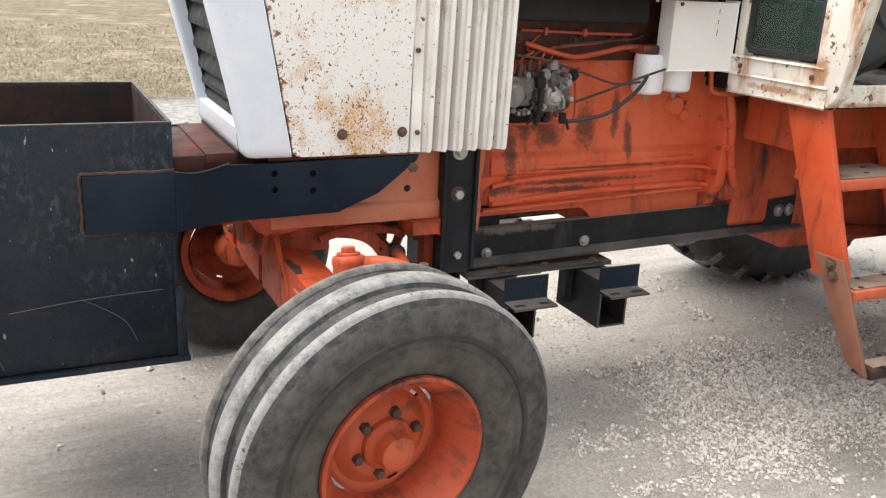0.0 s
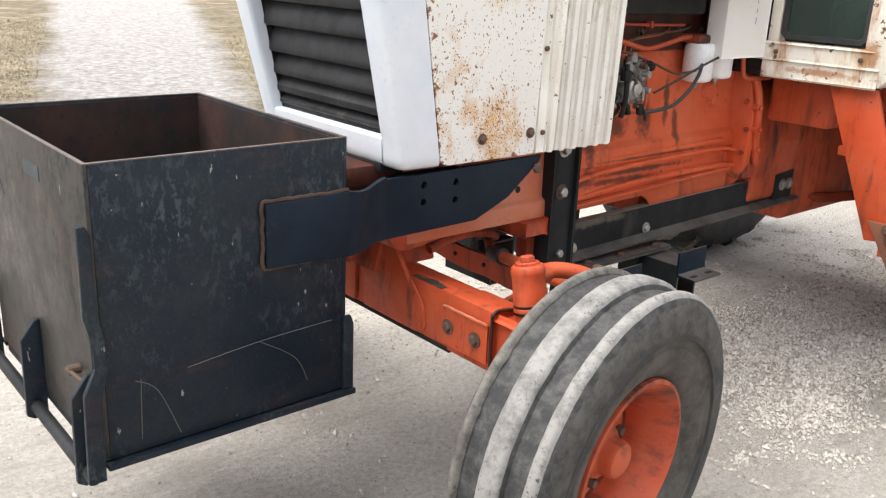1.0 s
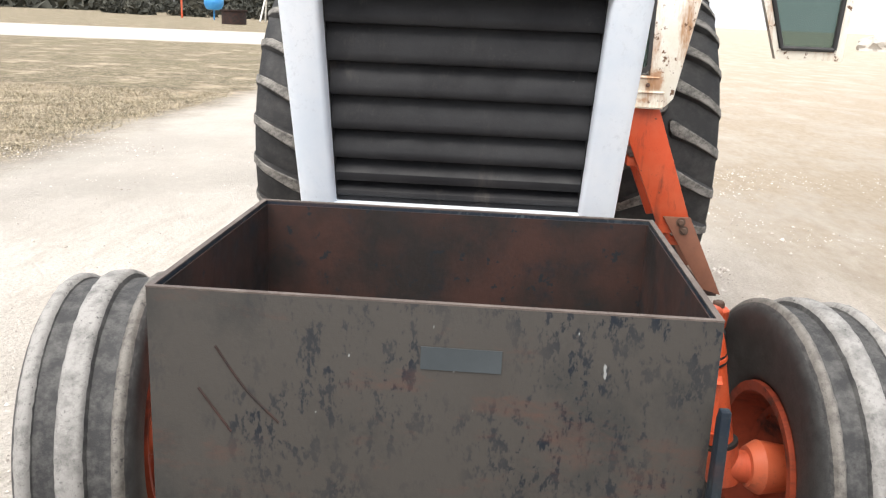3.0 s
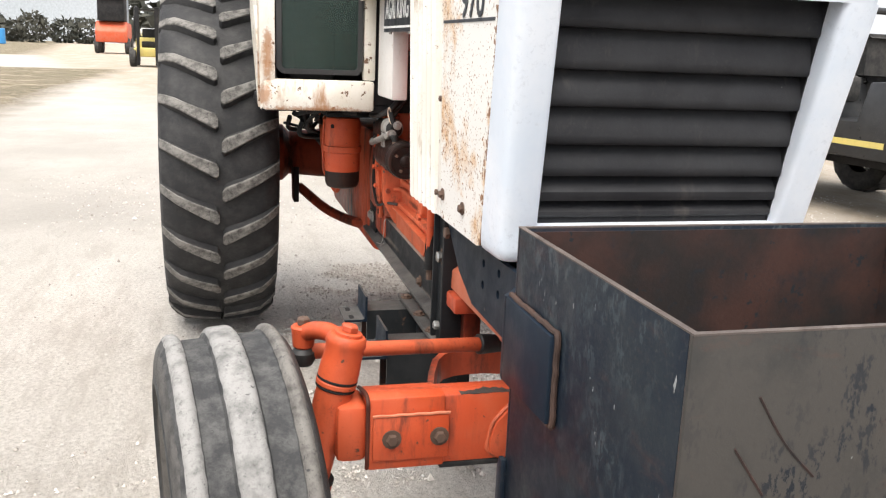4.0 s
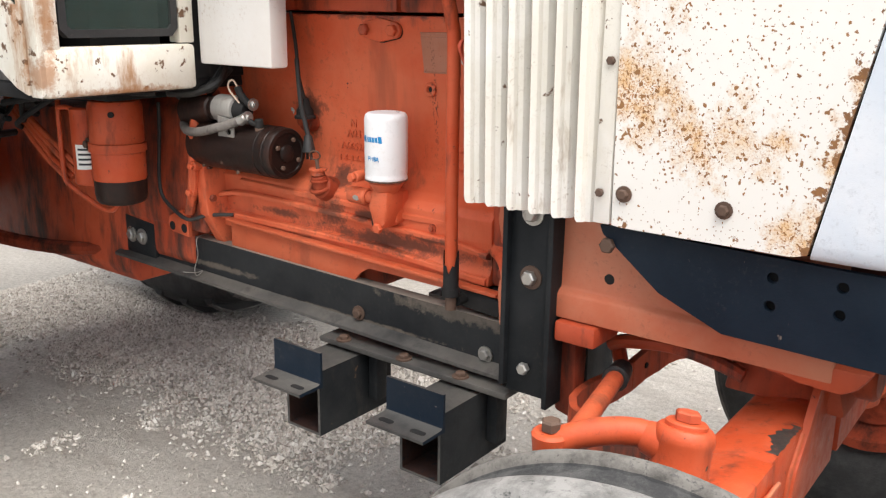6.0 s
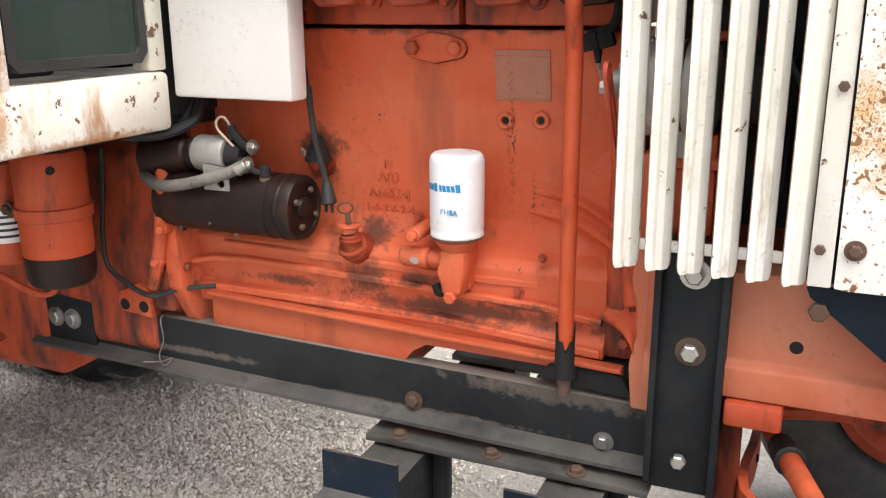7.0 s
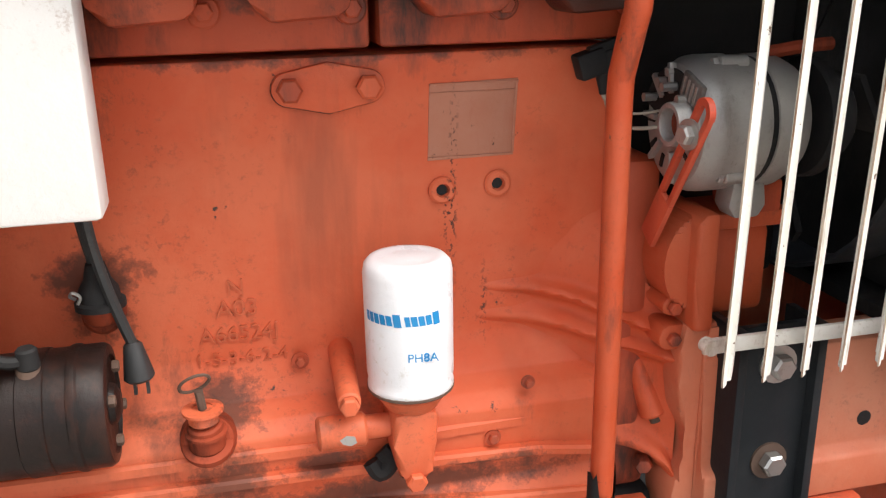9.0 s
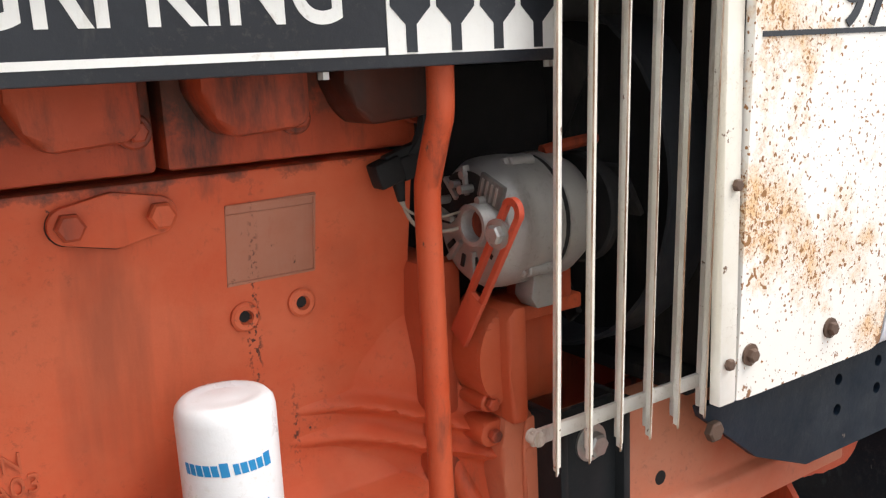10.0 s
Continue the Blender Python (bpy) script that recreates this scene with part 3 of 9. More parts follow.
def add_bolt(bm, p, d, r=0.012, h=0.009, washer=True):
    """A hexagon head with its washer at p, pointing along d."""
    p, d = Vector(p), Vector(d).normalized()
    if washer:
        add_cyl(bm, p, p + d * 0.003, r * 1.55, seg=14)
    m, _ = frame_to(p + d * 0.002, p + d * (0.002 + h))
    add_lathe(bm, [(0, 0), (r, 0), (r, h * 0.8), (r * 0.8, h), (0, h)], m, 6)


def part(name, bm, mat, parent=None, label="", angle=35, bevel=0.0):
    me = bpy.data.meshes.new(name)
    if bevel:
        bmesh.ops.bevel(bm, geom=list(bm.edges), offset=bevel, segments=2, profile=0.5, affect="EDGES", clamp_overlap=True)
    bmesh.ops.recalc_face_normals(bm, faces=list(bm.faces))
    bm.to_mesh(me)
    bm.free()
    for p in me.polygons:
        p.use_smooth = True
    me.set_sharp_from_angle(angle=radians(angle))
    for q in mat if isinstance(mat, (list, tuple)) else (mat,):
        me.materials.append(q)
    ob = new(name, me)
    if parent:
        ob.parent = parent
    if label:
        tagged(ob, label)
    return ob


def thing(name, label, category, at=(0, 0, 0), group=""):
    ob = new(name)
    ob.location = at
    return tagged(ob, label, category, group)


def B():
    return bmesh.new()


def lettering(name, text, size, m, mat, parent, depth=0.0006, sx=1.0, bold=0.0):
    """Flat raised letters from the built-in font, turned into a mesh."""
    cu = bpy.data.curves.new(name, "FONT")
    cu.body, cu.size, cu.extrude, cu.align_x = text, size, depth, "CENTER"
    cu.offset = bold * size
    ob = bpy.data.objects.new("letters", cu)
    me = bpy.data.meshes.new_from_object(ob)
    bpy.data.objects.remove(ob)
    bpy.data.curves.remove(cu)
    me.transform(m @ Matrix.Diagonal((sx, 1, 1, 1)))
    me.materials.clear()
    me.materials.append(mat)
    o = new(name, me)
    o.parent = parent
    return o

# ---- ground ----
bm = B()
bmesh.ops.create_grid(bm, x_segments=40, y_segments=40, size=1500)
ground = part("ground", bm, GROUND)
tagged(ground, "pale crushed limestone yard with drives and dead lawns", "ground", kind="structure")

# ---- front weight box ----
weight_box = thing("weight_box", "open-topped black steel plate ballast box carried on two side arms", "ballast box")
BX0, BX1, BY0, BY1, BZ0, BZ1 = -0.862, -0.345, -0.343, 0.327, 0.455, 1.005
T = 0.008


def plate_part(name, x0, x1, y0, y1, z0, z1, mat, parent, label="", bevel=0.0015):
    bm = B()
    add_box(bm, x0, x1, y0, y1, z0, z1, bevel)
    return part(name, bm, mat, parent, label)


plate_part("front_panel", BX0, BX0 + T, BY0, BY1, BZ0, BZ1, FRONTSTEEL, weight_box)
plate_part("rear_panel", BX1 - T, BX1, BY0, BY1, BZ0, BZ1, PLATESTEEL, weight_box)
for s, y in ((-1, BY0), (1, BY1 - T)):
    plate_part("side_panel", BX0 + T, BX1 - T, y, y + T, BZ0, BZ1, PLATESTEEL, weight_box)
plate_part("floor_plate", BX0 + T, BX1 - T, BY0 + T, BY1 - T, BZ0 + 0.01, BZ0 + 0.018, RUSTINSIDE, weight_box, "rusted floor plate")
# rusted inner skins
for x0, x1, y0, y1 in ((BX0 + T, BX0 + T + 0.002, BY0 + T + 0.002, BY1 - T - 0.002), (BX1 - T - 0.002, BX1 - T, BY0 + T + 0.002, BY1 - T - 0.002), (BX0 + T, BX1 - T, BY0 + T, BY0 + T + 0.002), (BX0 + T, BX1 - T, BY1 - T - 0.002, BY1 - T)):
    plate_part("lining", x0, x1, y0, y1, BZ0 + 0.018, BZ1 - 0.006, RUSTINSIDE, weight_box, "rusty brown inner face", 0)
# bright worn rims
bm = B()
for x0, x1, y0, y1 in ((BX0, BX0 + T, BY0, BY1), (BX1 - T, BX1, BY0, BY1), (BX0 + T, BX1 - T, BY0, BY0 + T), (BX0 + T, BX1 - T, BY1 - T, BY1)):
    add_box(bm, x0, x1, y0, y1, BZ1 - 0.0005, BZ1 + 0.0015)
part("top_edge", bm, CUTEDGE, weight_box, "bare worn steel top edge")
# bottom angle frame
for s, y in ((-1, BY0), (1, BY1)):
    bm = B()
    add_prism(bm, [(BX0, 0.440), (BX1 + 0.02, 0.440), (BX1 + 0.02, 0.452), (BX0, 0.452)], at_y(y - 0.012), 0.03)
    part("bottom_rail", bm, PLATESTEEL, weight_box, "scuffed bottom edge strip")
bm = B()
add_box(bm, BX0, BX1 + 0.02, BY0 + 0.03, BY1 - 0.03, 0.436, 0.455, 0.002)
part("bottom_frame", bm, DARK, weight_box)
# rear lower corner straps
for y in (BY0 - 0.008, BY1):
    bm = B()
    add_prism(bm, [(BX1 - 0.008, 0.452), (BX1 + 0.016, 0.452), (BX1 + 0.016, 0.605), (BX1 + 0.008, 0.625), (BX1 - 0.008, 0.625)], at_y(y), 0.008, 0.001)
    part("corner_strap", bm, PLATESTEEL, weight_box)
# front upright with bent lower end
bm = B()
add_prism(bm, [(-0.900, 0.425), (-0.868, 0.425), (-0.868, 0.585), (-0.850, 0.640), (-0.850, 0.690), (-0.862, 0.735), (-0.862, 0.890), (-0.870, 0.905), (-0.884, 0.905), (-0.886, 0.74), (-0.872, 0.690), (-0.872, 0.645), (-0.895, 0.60)], at_y(-0.358), 0.012, 0.002)
part("upright_bracket", bm, PLATESTEEL, weight_box, "worn steel upright welded to the front corner")
# step brackets and bar
for y in (0.345, 0.010, -0.300):
    bm = B()
    add_prism(bm, [(-0.862, 0.445), (-0.862, 0.615), (-0.872, 0.615), (-0.902, 0.575), (-0.905, 0.405), (-0.890, 0.395), (-0.862, 0.405)], at_y(y - 0.006), 0.012, 0.0015)
    part("bar_bracket", bm, PLATESTEEL, weight_box)
bm = B()
add_tube(bm, [(-0.885, -0.34, 0.425), (-0.885, 0.37, 0.425)], 0.013, 12)
part("front_bar", bm, DARK, weight_box, "round steel bar along the bottom")
bm = B()
add_cyl(bm, (-0.862, -0.235, 0.60), (-0.884, -0.235, 0.60), 0.010, seg=10)
add_cyl(bm, (-0.884, -0.23, 0.603), (-0.87, -0.285, 0.59), 0.004, seg=8)
part("latch_pin", bm, RUSTBOLT, weight_box)
TAPE = (-0.095, 0.0, 0.925, 0.953)
# paler patch of old label
bm = B()
add_box(bm, BX0 - 0.0012, BX0, TAPE[0], TAPE[1], TAPE[2], TAPE[3])
part("label_remnant", bm, paint("pale_tape_remnant", (0.032, 0.041, 0.047), (0.045, 0.055, 0.062), (0.03, 0.03, 0.03), 0.3, 0.5), weight_box, "faded grey-blue sticker remnant")
# scratches
scr = paint("bright_scratch", (0.075, 0.074, 0.072), (0.045, 0.043, 0.040), (0.05, 0.05, 0.05), 0.3, 0.6)
for pts in ([(-0.80, -0.3445, 0.60), (-0.76, -0.3445, 0.57), (-0.72, -0.3445, 0.47)], [(-0.70, -0.3445, 0.60), (-0.55, -0.3445, 0.615), (-0.38, -0.3445, 0.622)], [(-0.79, -0.3445, 0.60), (-0.795, -0.3445, 0.48)], [(-0.55, -0.3445, 0.615), (-0.47, -0.3445, 0.56), (-0.44, -0.3445, 0.50)]):
    bm = B()
    add_tube(bm, pts, 0.0011, 5)
    part("scratch", bm, scr, weight_box)

for pts in ([(-0.8622, 0.245, 0.937), (-0.8622, 0.21, 0.885), (-0.8622, 0.169, 0.843)], [(-0.8622, 0.267, 0.882), (-0.8622, 0.228, 0.827)]):
    bm = B()
    add_tube(bm, pts, 0.0016, 5)
    part("rust_scratch", bm, RUSTINSIDE, weight_box, "rusty scratch")

WELD = paint("rusty_weld", (0.034, 0.018, 0.013), (0.066, 0.034, 0.023), (0.03, 0.022, 0.02), 0.6, 0.75, 2.0, False)
for s in (-1, 1):
    yo = -0.345 if s < 0 else 0.329
    yb = 0.285 if s < 0 else 0.262
    arm = part("side_arm", (lambda b: (add_prism(b, [(-0.535, 0.768), (-0.345, 0.760), (-0.345, 0.897), (-0.535, 0.895)], at_y(yo - 0.012 if s < 0 else yo), 0.012, 0.0015), b)[1])(B()), ARMBLUE, weight_box, "blue-black steel carrying arm bolted to the frame")
    # the jog
    bm = B()
    n = 8
    cols = []
    for k in range(n + 1):
        u = k / n
        e = u * u * (3 - 2 * u)
        x = -0.345 + 0.135 * u
        y = s * (abs(yo) + (yb - abs(yo)) * e)
        zt = 0.897 - 0.010 * math.sin(u * math.pi)
        zb = 0.760 - 0.003 * u
        cols.append([bm.verts.new((x, y, zb)), bm.verts.new((x, y, zt)), bm.verts.new((x, y + s * 0.012, zt)), bm.verts.new((x, y + s * 0.012, zb))])
    for a, b2 in zip(cols, cols[1:]):
        for i in range(4):
            bm.faces.new((a[i], a[(i + 1) % 4], b2[(i + 1) % 4], b2[i]))
    part("arm_bend", bm, ARMBLUE, arm)
    bm = B()
    add_plate(bm, [(-0.21, 0.757), (0.055, 0.762), (0.16, 0.805), (0.262, 0.885), (0.268, 0.899), (-0.12, 0.892), (-0.21, 0.893)], [(hx, hz, 0.0085) for hx, hz in ((-0.106, 0.868), (-0.011, 0.864), (-0.106, 0.828), (-0.011, 0.821))], at_y(s * yb if s > 0 else -yb - 0.012), 0.012)
    part("arm_plate", bm, ARMBLUE, arm)
    # black backing added behind the bolt holes, for the shade inside them
    bm = B()
    add_box(bm, -0.14, 0.03, s * 0.236, s * (yb - 0.004), 0.80, 0.885, 0.002)
    part("hole_backing", bm, BLACK, arm)
    bm = B()
    add_bolt(bm, (0.250, s * (yb + 0.012), 0.868), (0, s, 0), 0.013, 0.010, False)
    part("bolt", bm, RUSTBOLT, arm)
    # rusty weld bead round the arm's end
    bm = B()
    yw = yo - 0.003 if s < 0 else yo + 0.003
    rw = random.Random(6)
    add_tube(bm, [(-0.345 - 0.0128 * k, yw, 0.898 + rw.uniform(-0.0015, 0.002)) for k in range(16)] + [(-0.540 + rw.uniform(-0.002, 0.002), yw, 0.897 - 0.013 * k) for k in range(1, 11)], 0.0045, 7)
    add_tube(bm, [(-0.540 + 0.013 * k, yw, 0.765 + rw.uniform(-0.002, 0.001)) for k in range(14)], 0.004, 7)
    part("weld_bead", bm, WELD, arm, "rusty weld seam")

# ---- black under-frame for side-mounted gear ----
mount_frame = thing("mounting_frame", "black steel side rails, uprights and cross tubes bolted under the tractor", "frame")
for s in (-1, 1):
    up_y = 0.243
    bm = B()
    xa, xb = 0.363, 0.466
    add_box(bm, xa + 0.010, xb - 0.010, s * (up_y - 0.008), s * up_y, 0.548, 0.935, 0.001)
    upright = part("upright_channel", bm, DARK, mount_frame, "black channel-iron upright")
    for fx, fz in ((xa, 0.535), (xb - 0.010, 0.56)):
        bm = B()
        add_box(bm, fx, fx + 0.010, s * (up_y - 0.05), s * (up_y + 0.013), fz, 0.935, 0.001)
        part("flange", bm, DARK, upright)
    for bx, bz, r in ((0.412, 0.890, 0.0145), (0.411, 0.774, 0.0145), (0.416, 0.601, 0.012)):
        bm = B()
        add_bolt(bm, (bx, s * (up_y + 0.002), bz), (0, s, 0), r * 0.95, 0.013, False)
        part("bolt", bm, STEEL, upright, "shiny zinc bolt")
        if bz > 0.7:
            bm = B()
            add_cyl(bm, (bx, s * up_y, bz), (bx, s * (up_y + 0.003), bz), r * 1.5, seg=18)
            part("washer", bm, RUSTBOLT if bz < 0.8 else STEEL, upright, "rust-stained washer")
    bm = B()
    # L-shaped rail, slightly rising to the rear
    ry = 0.186
    prof = [(ry - 0.032, 0.640), (ry - 0.032, 0.648), (ry, 0.648), (ry, 0.563), (ry + 0.03, 0.551), (ry + 0.03, 0.544), (ry - 0.008, 0.553), (ry - 0.008, 0.640)]
    ends = []
    for x, dz in ((0.466, 0.0), (1.76, 0.022)):
        ends.append([bm.verts.new((x, s * y, z + dz)) for y, z in prof])
    nn = len(prof)
    for i in range(nn):
        f = bm.faces.new((ends[0][i], ends[0][(i + 1) % nn], ends[1][(i + 1) % nn], ends[1][i]))
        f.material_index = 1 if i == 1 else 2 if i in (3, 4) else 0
    bm.faces.new(ends[0])
    bm.faces.new(ends[1][::-1])
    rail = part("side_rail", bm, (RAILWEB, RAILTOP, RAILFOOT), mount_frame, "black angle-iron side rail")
    for bx, bz in ((0.542, 0.576), (0.879, 0.586)):
        bm = B()
        add_bolt(bm, (bx, s * (ry + 0.001), bz), (0, s, 0), 0.011, 0.010)
        part("bolt", bm, STEEL if s < 0 or bx < 0.7 else RUSTBOLT, rail)
    bm = B()
    add_prism(bm, [(1.60, 0.575), (1.76, 0.575), (1.76, 0.685), (1.60, 0.672)], at_y(s * ry if s > 0 else -ry - 0.01), 0.010, 0.001)
    part("end_plate", bm, DARK, rail)
    for bx in (1.70, 1.655):
        bm = B()
        add_bolt(bm, (bx, s * (ry + 0.010), 0.630), (0, s, 0), 0.014, 0.010)
        part("bolt", bm, STEEL, rail)
    if s > 0:
        bm = B()
        add_tube(bm, [(1.42, s * 0.150, 0.668), (1.425, s * 0.192, 0.664), (1.42, s * 0.197, 0.62), (1.432, s * 0.200, 0.585), (1.41, s * 0.212, 0.572), (1.40, s * 0.20, 0.585), (1.425, s * 0.203, 0.575), (1.46, s * 0.215, 0.573)], 0.0012, 6)
        part("tie_wire", bm, STEEL, rail, "twist of bare tie wire")
    # flat bar under the rail
    bm = B()
    add_box(bm, 0.46, 0.949, s * 0.150, s * 0.240, 0.520, 0.532, 0.0015)
    flat = part("flat_bar", bm, RAILFOOT, mount_frame, "greasy flat bar under the rail")
    for bx in (0.575, 0.72, 0.89):
        bm = B()
        add_bolt(bm, (bx, s * 0.225, 0.532), (0, 0, 1), 0.011, 0.009)
        part("bolt", bm, RUSTBOLT, flat)
for cx, s in ((0.575, -1), (0.575, 1), (0.888, -1), (0.888, 1)):
    bm = B()
    top, low, hw, ye, wall = 0.512, 0.368, 0.049, 0.352, 0.006
    rings = []
    for hx, z1, z0 in ((hw, top, low), (hw - wall, top - wall, low + wall)):
        for y in (s * 0.128, s * ye):
            rings.append([bm.verts.new((cx + dx * hx, y, z)) for dx, z in ((-1, z0), (1, z0), (1, z1), (-1, z1))])
    for i in range(4):
        j = (i + 1) % 4
        f = bm.faces.new((rings[0][i], rings[0][j], rings[1][j], rings[1][i]))
        f.material_index = 1 if i == 2 else 0
        bm.faces.new((rings[2][i], rings[3][i], rings[3][j], rings[2][j])).material_index = 2
        bm.faces.new((rings[0][i], rings[2][i], rings[2][j], rings[0][j])).material_index = 1
        bm.faces.new((rings[1][i], rings[1][j], rings[3][j], rings[3][i])).material_index = 1
    tube = part("cross_tube", bm, (DARK, RAILFOOT, RUSTINSIDE), mount_frame, "short rectangular steel tube with open ends")
    bm = B()
    xa, xb, zl = cx - 0.060, cx + 0.076, 0.482
    leg = [(ye + 0.001, zl), (ye + 0.066, zl), (ye + 0.067, zl + 0.0065), (ye + 0.013, zl + 0.0075), (ye + 0.0095, zl + 0.010), (ye + 0.0075, zl + 0.016), (ye + 0.007, zl + 0.076), (ye + 0.001, zl + 0.076)]
    ends = [[bm.verts.new((x, s * y, z)) for y, z in leg] for x in (xa, xb)]
    for i in range(len(leg)):
        j = (i + 1) % len(leg)
        f = bm.faces.new((ends[0][i], ends[0][j], ends[1][j], ends[1][i]))
        f.material_index = 1 if i in (1, 2, 3, 6) else 0
    bm.faces.new(ends[0])
    bm.faces.new(ends[1][::-1])
    part("angle_bracket", bm, (ARMBLUE, RAILFOOT), tube, "angle-iron bracket with two slots")
    ys = s * (ye + 0.043)
    for sx in (-0.030, 0.046):
        bm = B()
        add_prism(bm, [(cx + sx + (0.010 if math.cos(q) > 0 else -0.010) + 0.007 * math.cos(q), ys + 0.007 * math.sin(q)) for q in (2 * math.pi * (k + 0.5) / 16 for k in range(16))], Matrix.Translation((0, 0, zl + 0.0071)), 0.0006)
        part("slot", bm, BLACK, tube)
    bm = B()
    add_box(bm, cx - 0.075, cx - hw - 0.001, s * 0.170, s * 0.205, 0.400, 0.519, 0.004)
    part("clamp", bm, DARK, tube)

# ---- tractor ----
tractor = thing("tractor", "old orange and white farm tractor with rusted panels and cab", "tractor")

# nose


def nose_x(z):
    return -0.168 - 0.188 * (z - 0.972)


def half_open(z):
    return 0.232 + 0.043 * (z - 0.972)


def face_x(z):
    """The front face of the surround stands proud of the grille, more so towards the top."""
    return -0.181 - 0.238 * (z - 0.954)


def nose_out(z):
    return 0.301 + 0.055 * (z - 0.954)


for s in (-1, 1):
    bm = B()
    cols = []
    for z in (0.972, 1.1, 1.25, 1.365):
        w = half_open(z)
        x = nose_x(z)
        f = face_x(z)
        o = nose_out(z)
        prof = [(x + 0.055, w), (f + 0.012, w + 0.001), (f + 0.003, w + 0.004), (f, w + 0.010), (f, o - 0.018), (f + 0.003, o - 0.008), (f + 0.008, o - 0.003), (f + 0.019, o), (x + 0.0925, 0.300 + 0.030 * (z - 0.91)), (x + 0.0925, 0.286)]
        cols.append([bm.verts.new((px, s * py, z)) for px, py in prof])
    # lower corner, nearly upright, turned under at the bottom
    for z, k, tuck in ((0.955, 0.0005, 0.0), (0.93, 0.002, 0.0005), (0.914, 0.005, 0.002), (0.907, 0.011, 0.006), (0.904, 0.020, 0.013)):
        f = face_x(0.958) + k
        x2 = nose_x(z) + 0.0925
        w = half_open(0.972)
        o = nose_out(z) - tuck
        cols.insert(0, [bm.verts.new((px, s * py, z)) for px, py in ((f + 0.030, w - 0.004), (f + 0.012, w - 0.004), (f + 0.003, w), (f, w + 0.010), (f, o - 0.018), (f + 0.003, o - 0.008), (f + 0.008, o - 0.003), (f + 0.019, o), (x2, 0.300 + 0.030 * (z - 0.91) - tuck), (x2, 0.286))])
    for a, b2 in zip(cols, cols[1:]):
        for i in range(len(a) - 1):
            bm.faces.new((a[i], a[i + 1], b2[i + 1], b2[i]))
    bm.faces.new(cols[0][1:-1])
    part("nose_leg", bm, NOSE, tractor, "pale bluish-white painted grille surround", 50)
# lower lip of the nose, closed from below
bm = B()
lip = []
for z, dx in ((0.974, 0.060), (0.972, 0.006), (0.968, 0.0), (0.955, 0.0005), (0.93, 0.002), (0.914, 0.005), (0.907, 0.011), (0.904, 0.020), (0.904, 0.110)):
    x = face_x(0.958) + dx
    row = [bm.verts.new((x, y, z)) for y in (-half_open(0.972) - 0.004, -0.1, 0.1, half_open(0.972) + 0.004)]
    lip.append(row)
for a, b2 in zip(lip, lip[1:]):
    for i in range(3):
        bm.faces.new((a[i], a[i + 1], b2[i + 1], b2[i]))
part("nose_lip", bm, NOSE, tractor, "pale painted lower lip of the grille", 50)
# top of the nose and hood
bm = B()
cols = []
for z in (1.365, 1.372, 1.45, 1.55, 1.62, 1.66):
    x = face_x(min(z, 1.45)) + (0.02 if z > 1.5 else 0) + (0.05 if z > 1.6 else 0) + (0.12 if z > 1.65 else 0)
    o = nose_out(min(z, 1.40)) - (0.02 if z > 1.6 else 0) - (0.06 if z > 1.65 else 0)
    cols.append([bm.verts.new((px, py, z)) for px, py in ((x + 0.150, -o + 0.004), (x + 0.028, -o), (x + 0.004, -o + 0.012), (x, -o + 0.026), (x, 0), (x, o - 0.026), (x + 0.004, o - 0.012), (x + 0.028, o), (x + 0.150, o - 0.004))])
for a, b2 in zip(cols, cols[1:]):
    for i in range(8):
        bm.faces.new((a[i], a[i + 1], b2[i + 1], b2[i]))
part("nose_cap", bm, NOSE, tractor, "pale painted top of the nose", 50)
bm = B()
add_prism(bm, [(-0.315, 1.40), (-0.305, 1.53), (-0.25, 1.61), (-0.10, 1.66), (0.10, 1.66), (0.25, 1.61), (0.305, 1.53), (0.315, 1.40), (0.30, 1.40), (0.29, 1.52), (0.24, 1.595), (0.1, 1.645), (-0.1, 1.645), (-0.24, 1.595), (-0.29, 1.52), (-0.30, 1.40)], at_x(-0.12), 1.42)
part("hood", bm, RUSTWHITE, tractor, "white painted engine hood")

# grille slats, each tilted forward
plate_part("grille_backing", -0.105, -0.098, -0.245, 0.245, 0.965, 1.39, BLACK, tractor)
slat_z = [0.982, 1.012, 1.057, 1.113, 1.178, 1.239, 1.306, 1.372]
for k, z0 in enumerate(slat_z[:-1]):
    z1 = slat_z[k + 1]
    h = z1 - z0
    bm = B()
    pr = [(0.006, z0 + 0.0005), (-0.003, z0 + 0.002), (-0.005, z0 + 0.006), (-0.003, z0 + min(0.018, h * 0.4)), (0.010, z0 + h * 0.72), (0.022, z0 + h * 1.02), (0.026, z0 + h * 1.02), (0.015, z0 + h * 0.70), (0.003, z0 + min(0.016, h * 0.36))]
    a, b2 = [], []
    for dx, z in pr:
        w = half_open(z) - 0.0015
        a.append(bm.verts.new((nose_x(z) + 0.008 + dx, -w, z)))
        b2.append(bm.verts.new((nose_x(z) + 0.008 + dx, w, z)))
    for i in range(len(pr)):
        j = (i + 1) % len(pr)
        bm.faces.new((a[i], a[j], b2[j], b2[i]))
    bm.faces.new(a)
    bm.faces.new(b2[::-1])
    part("grille_slat", bm, GRILLE, tractor)
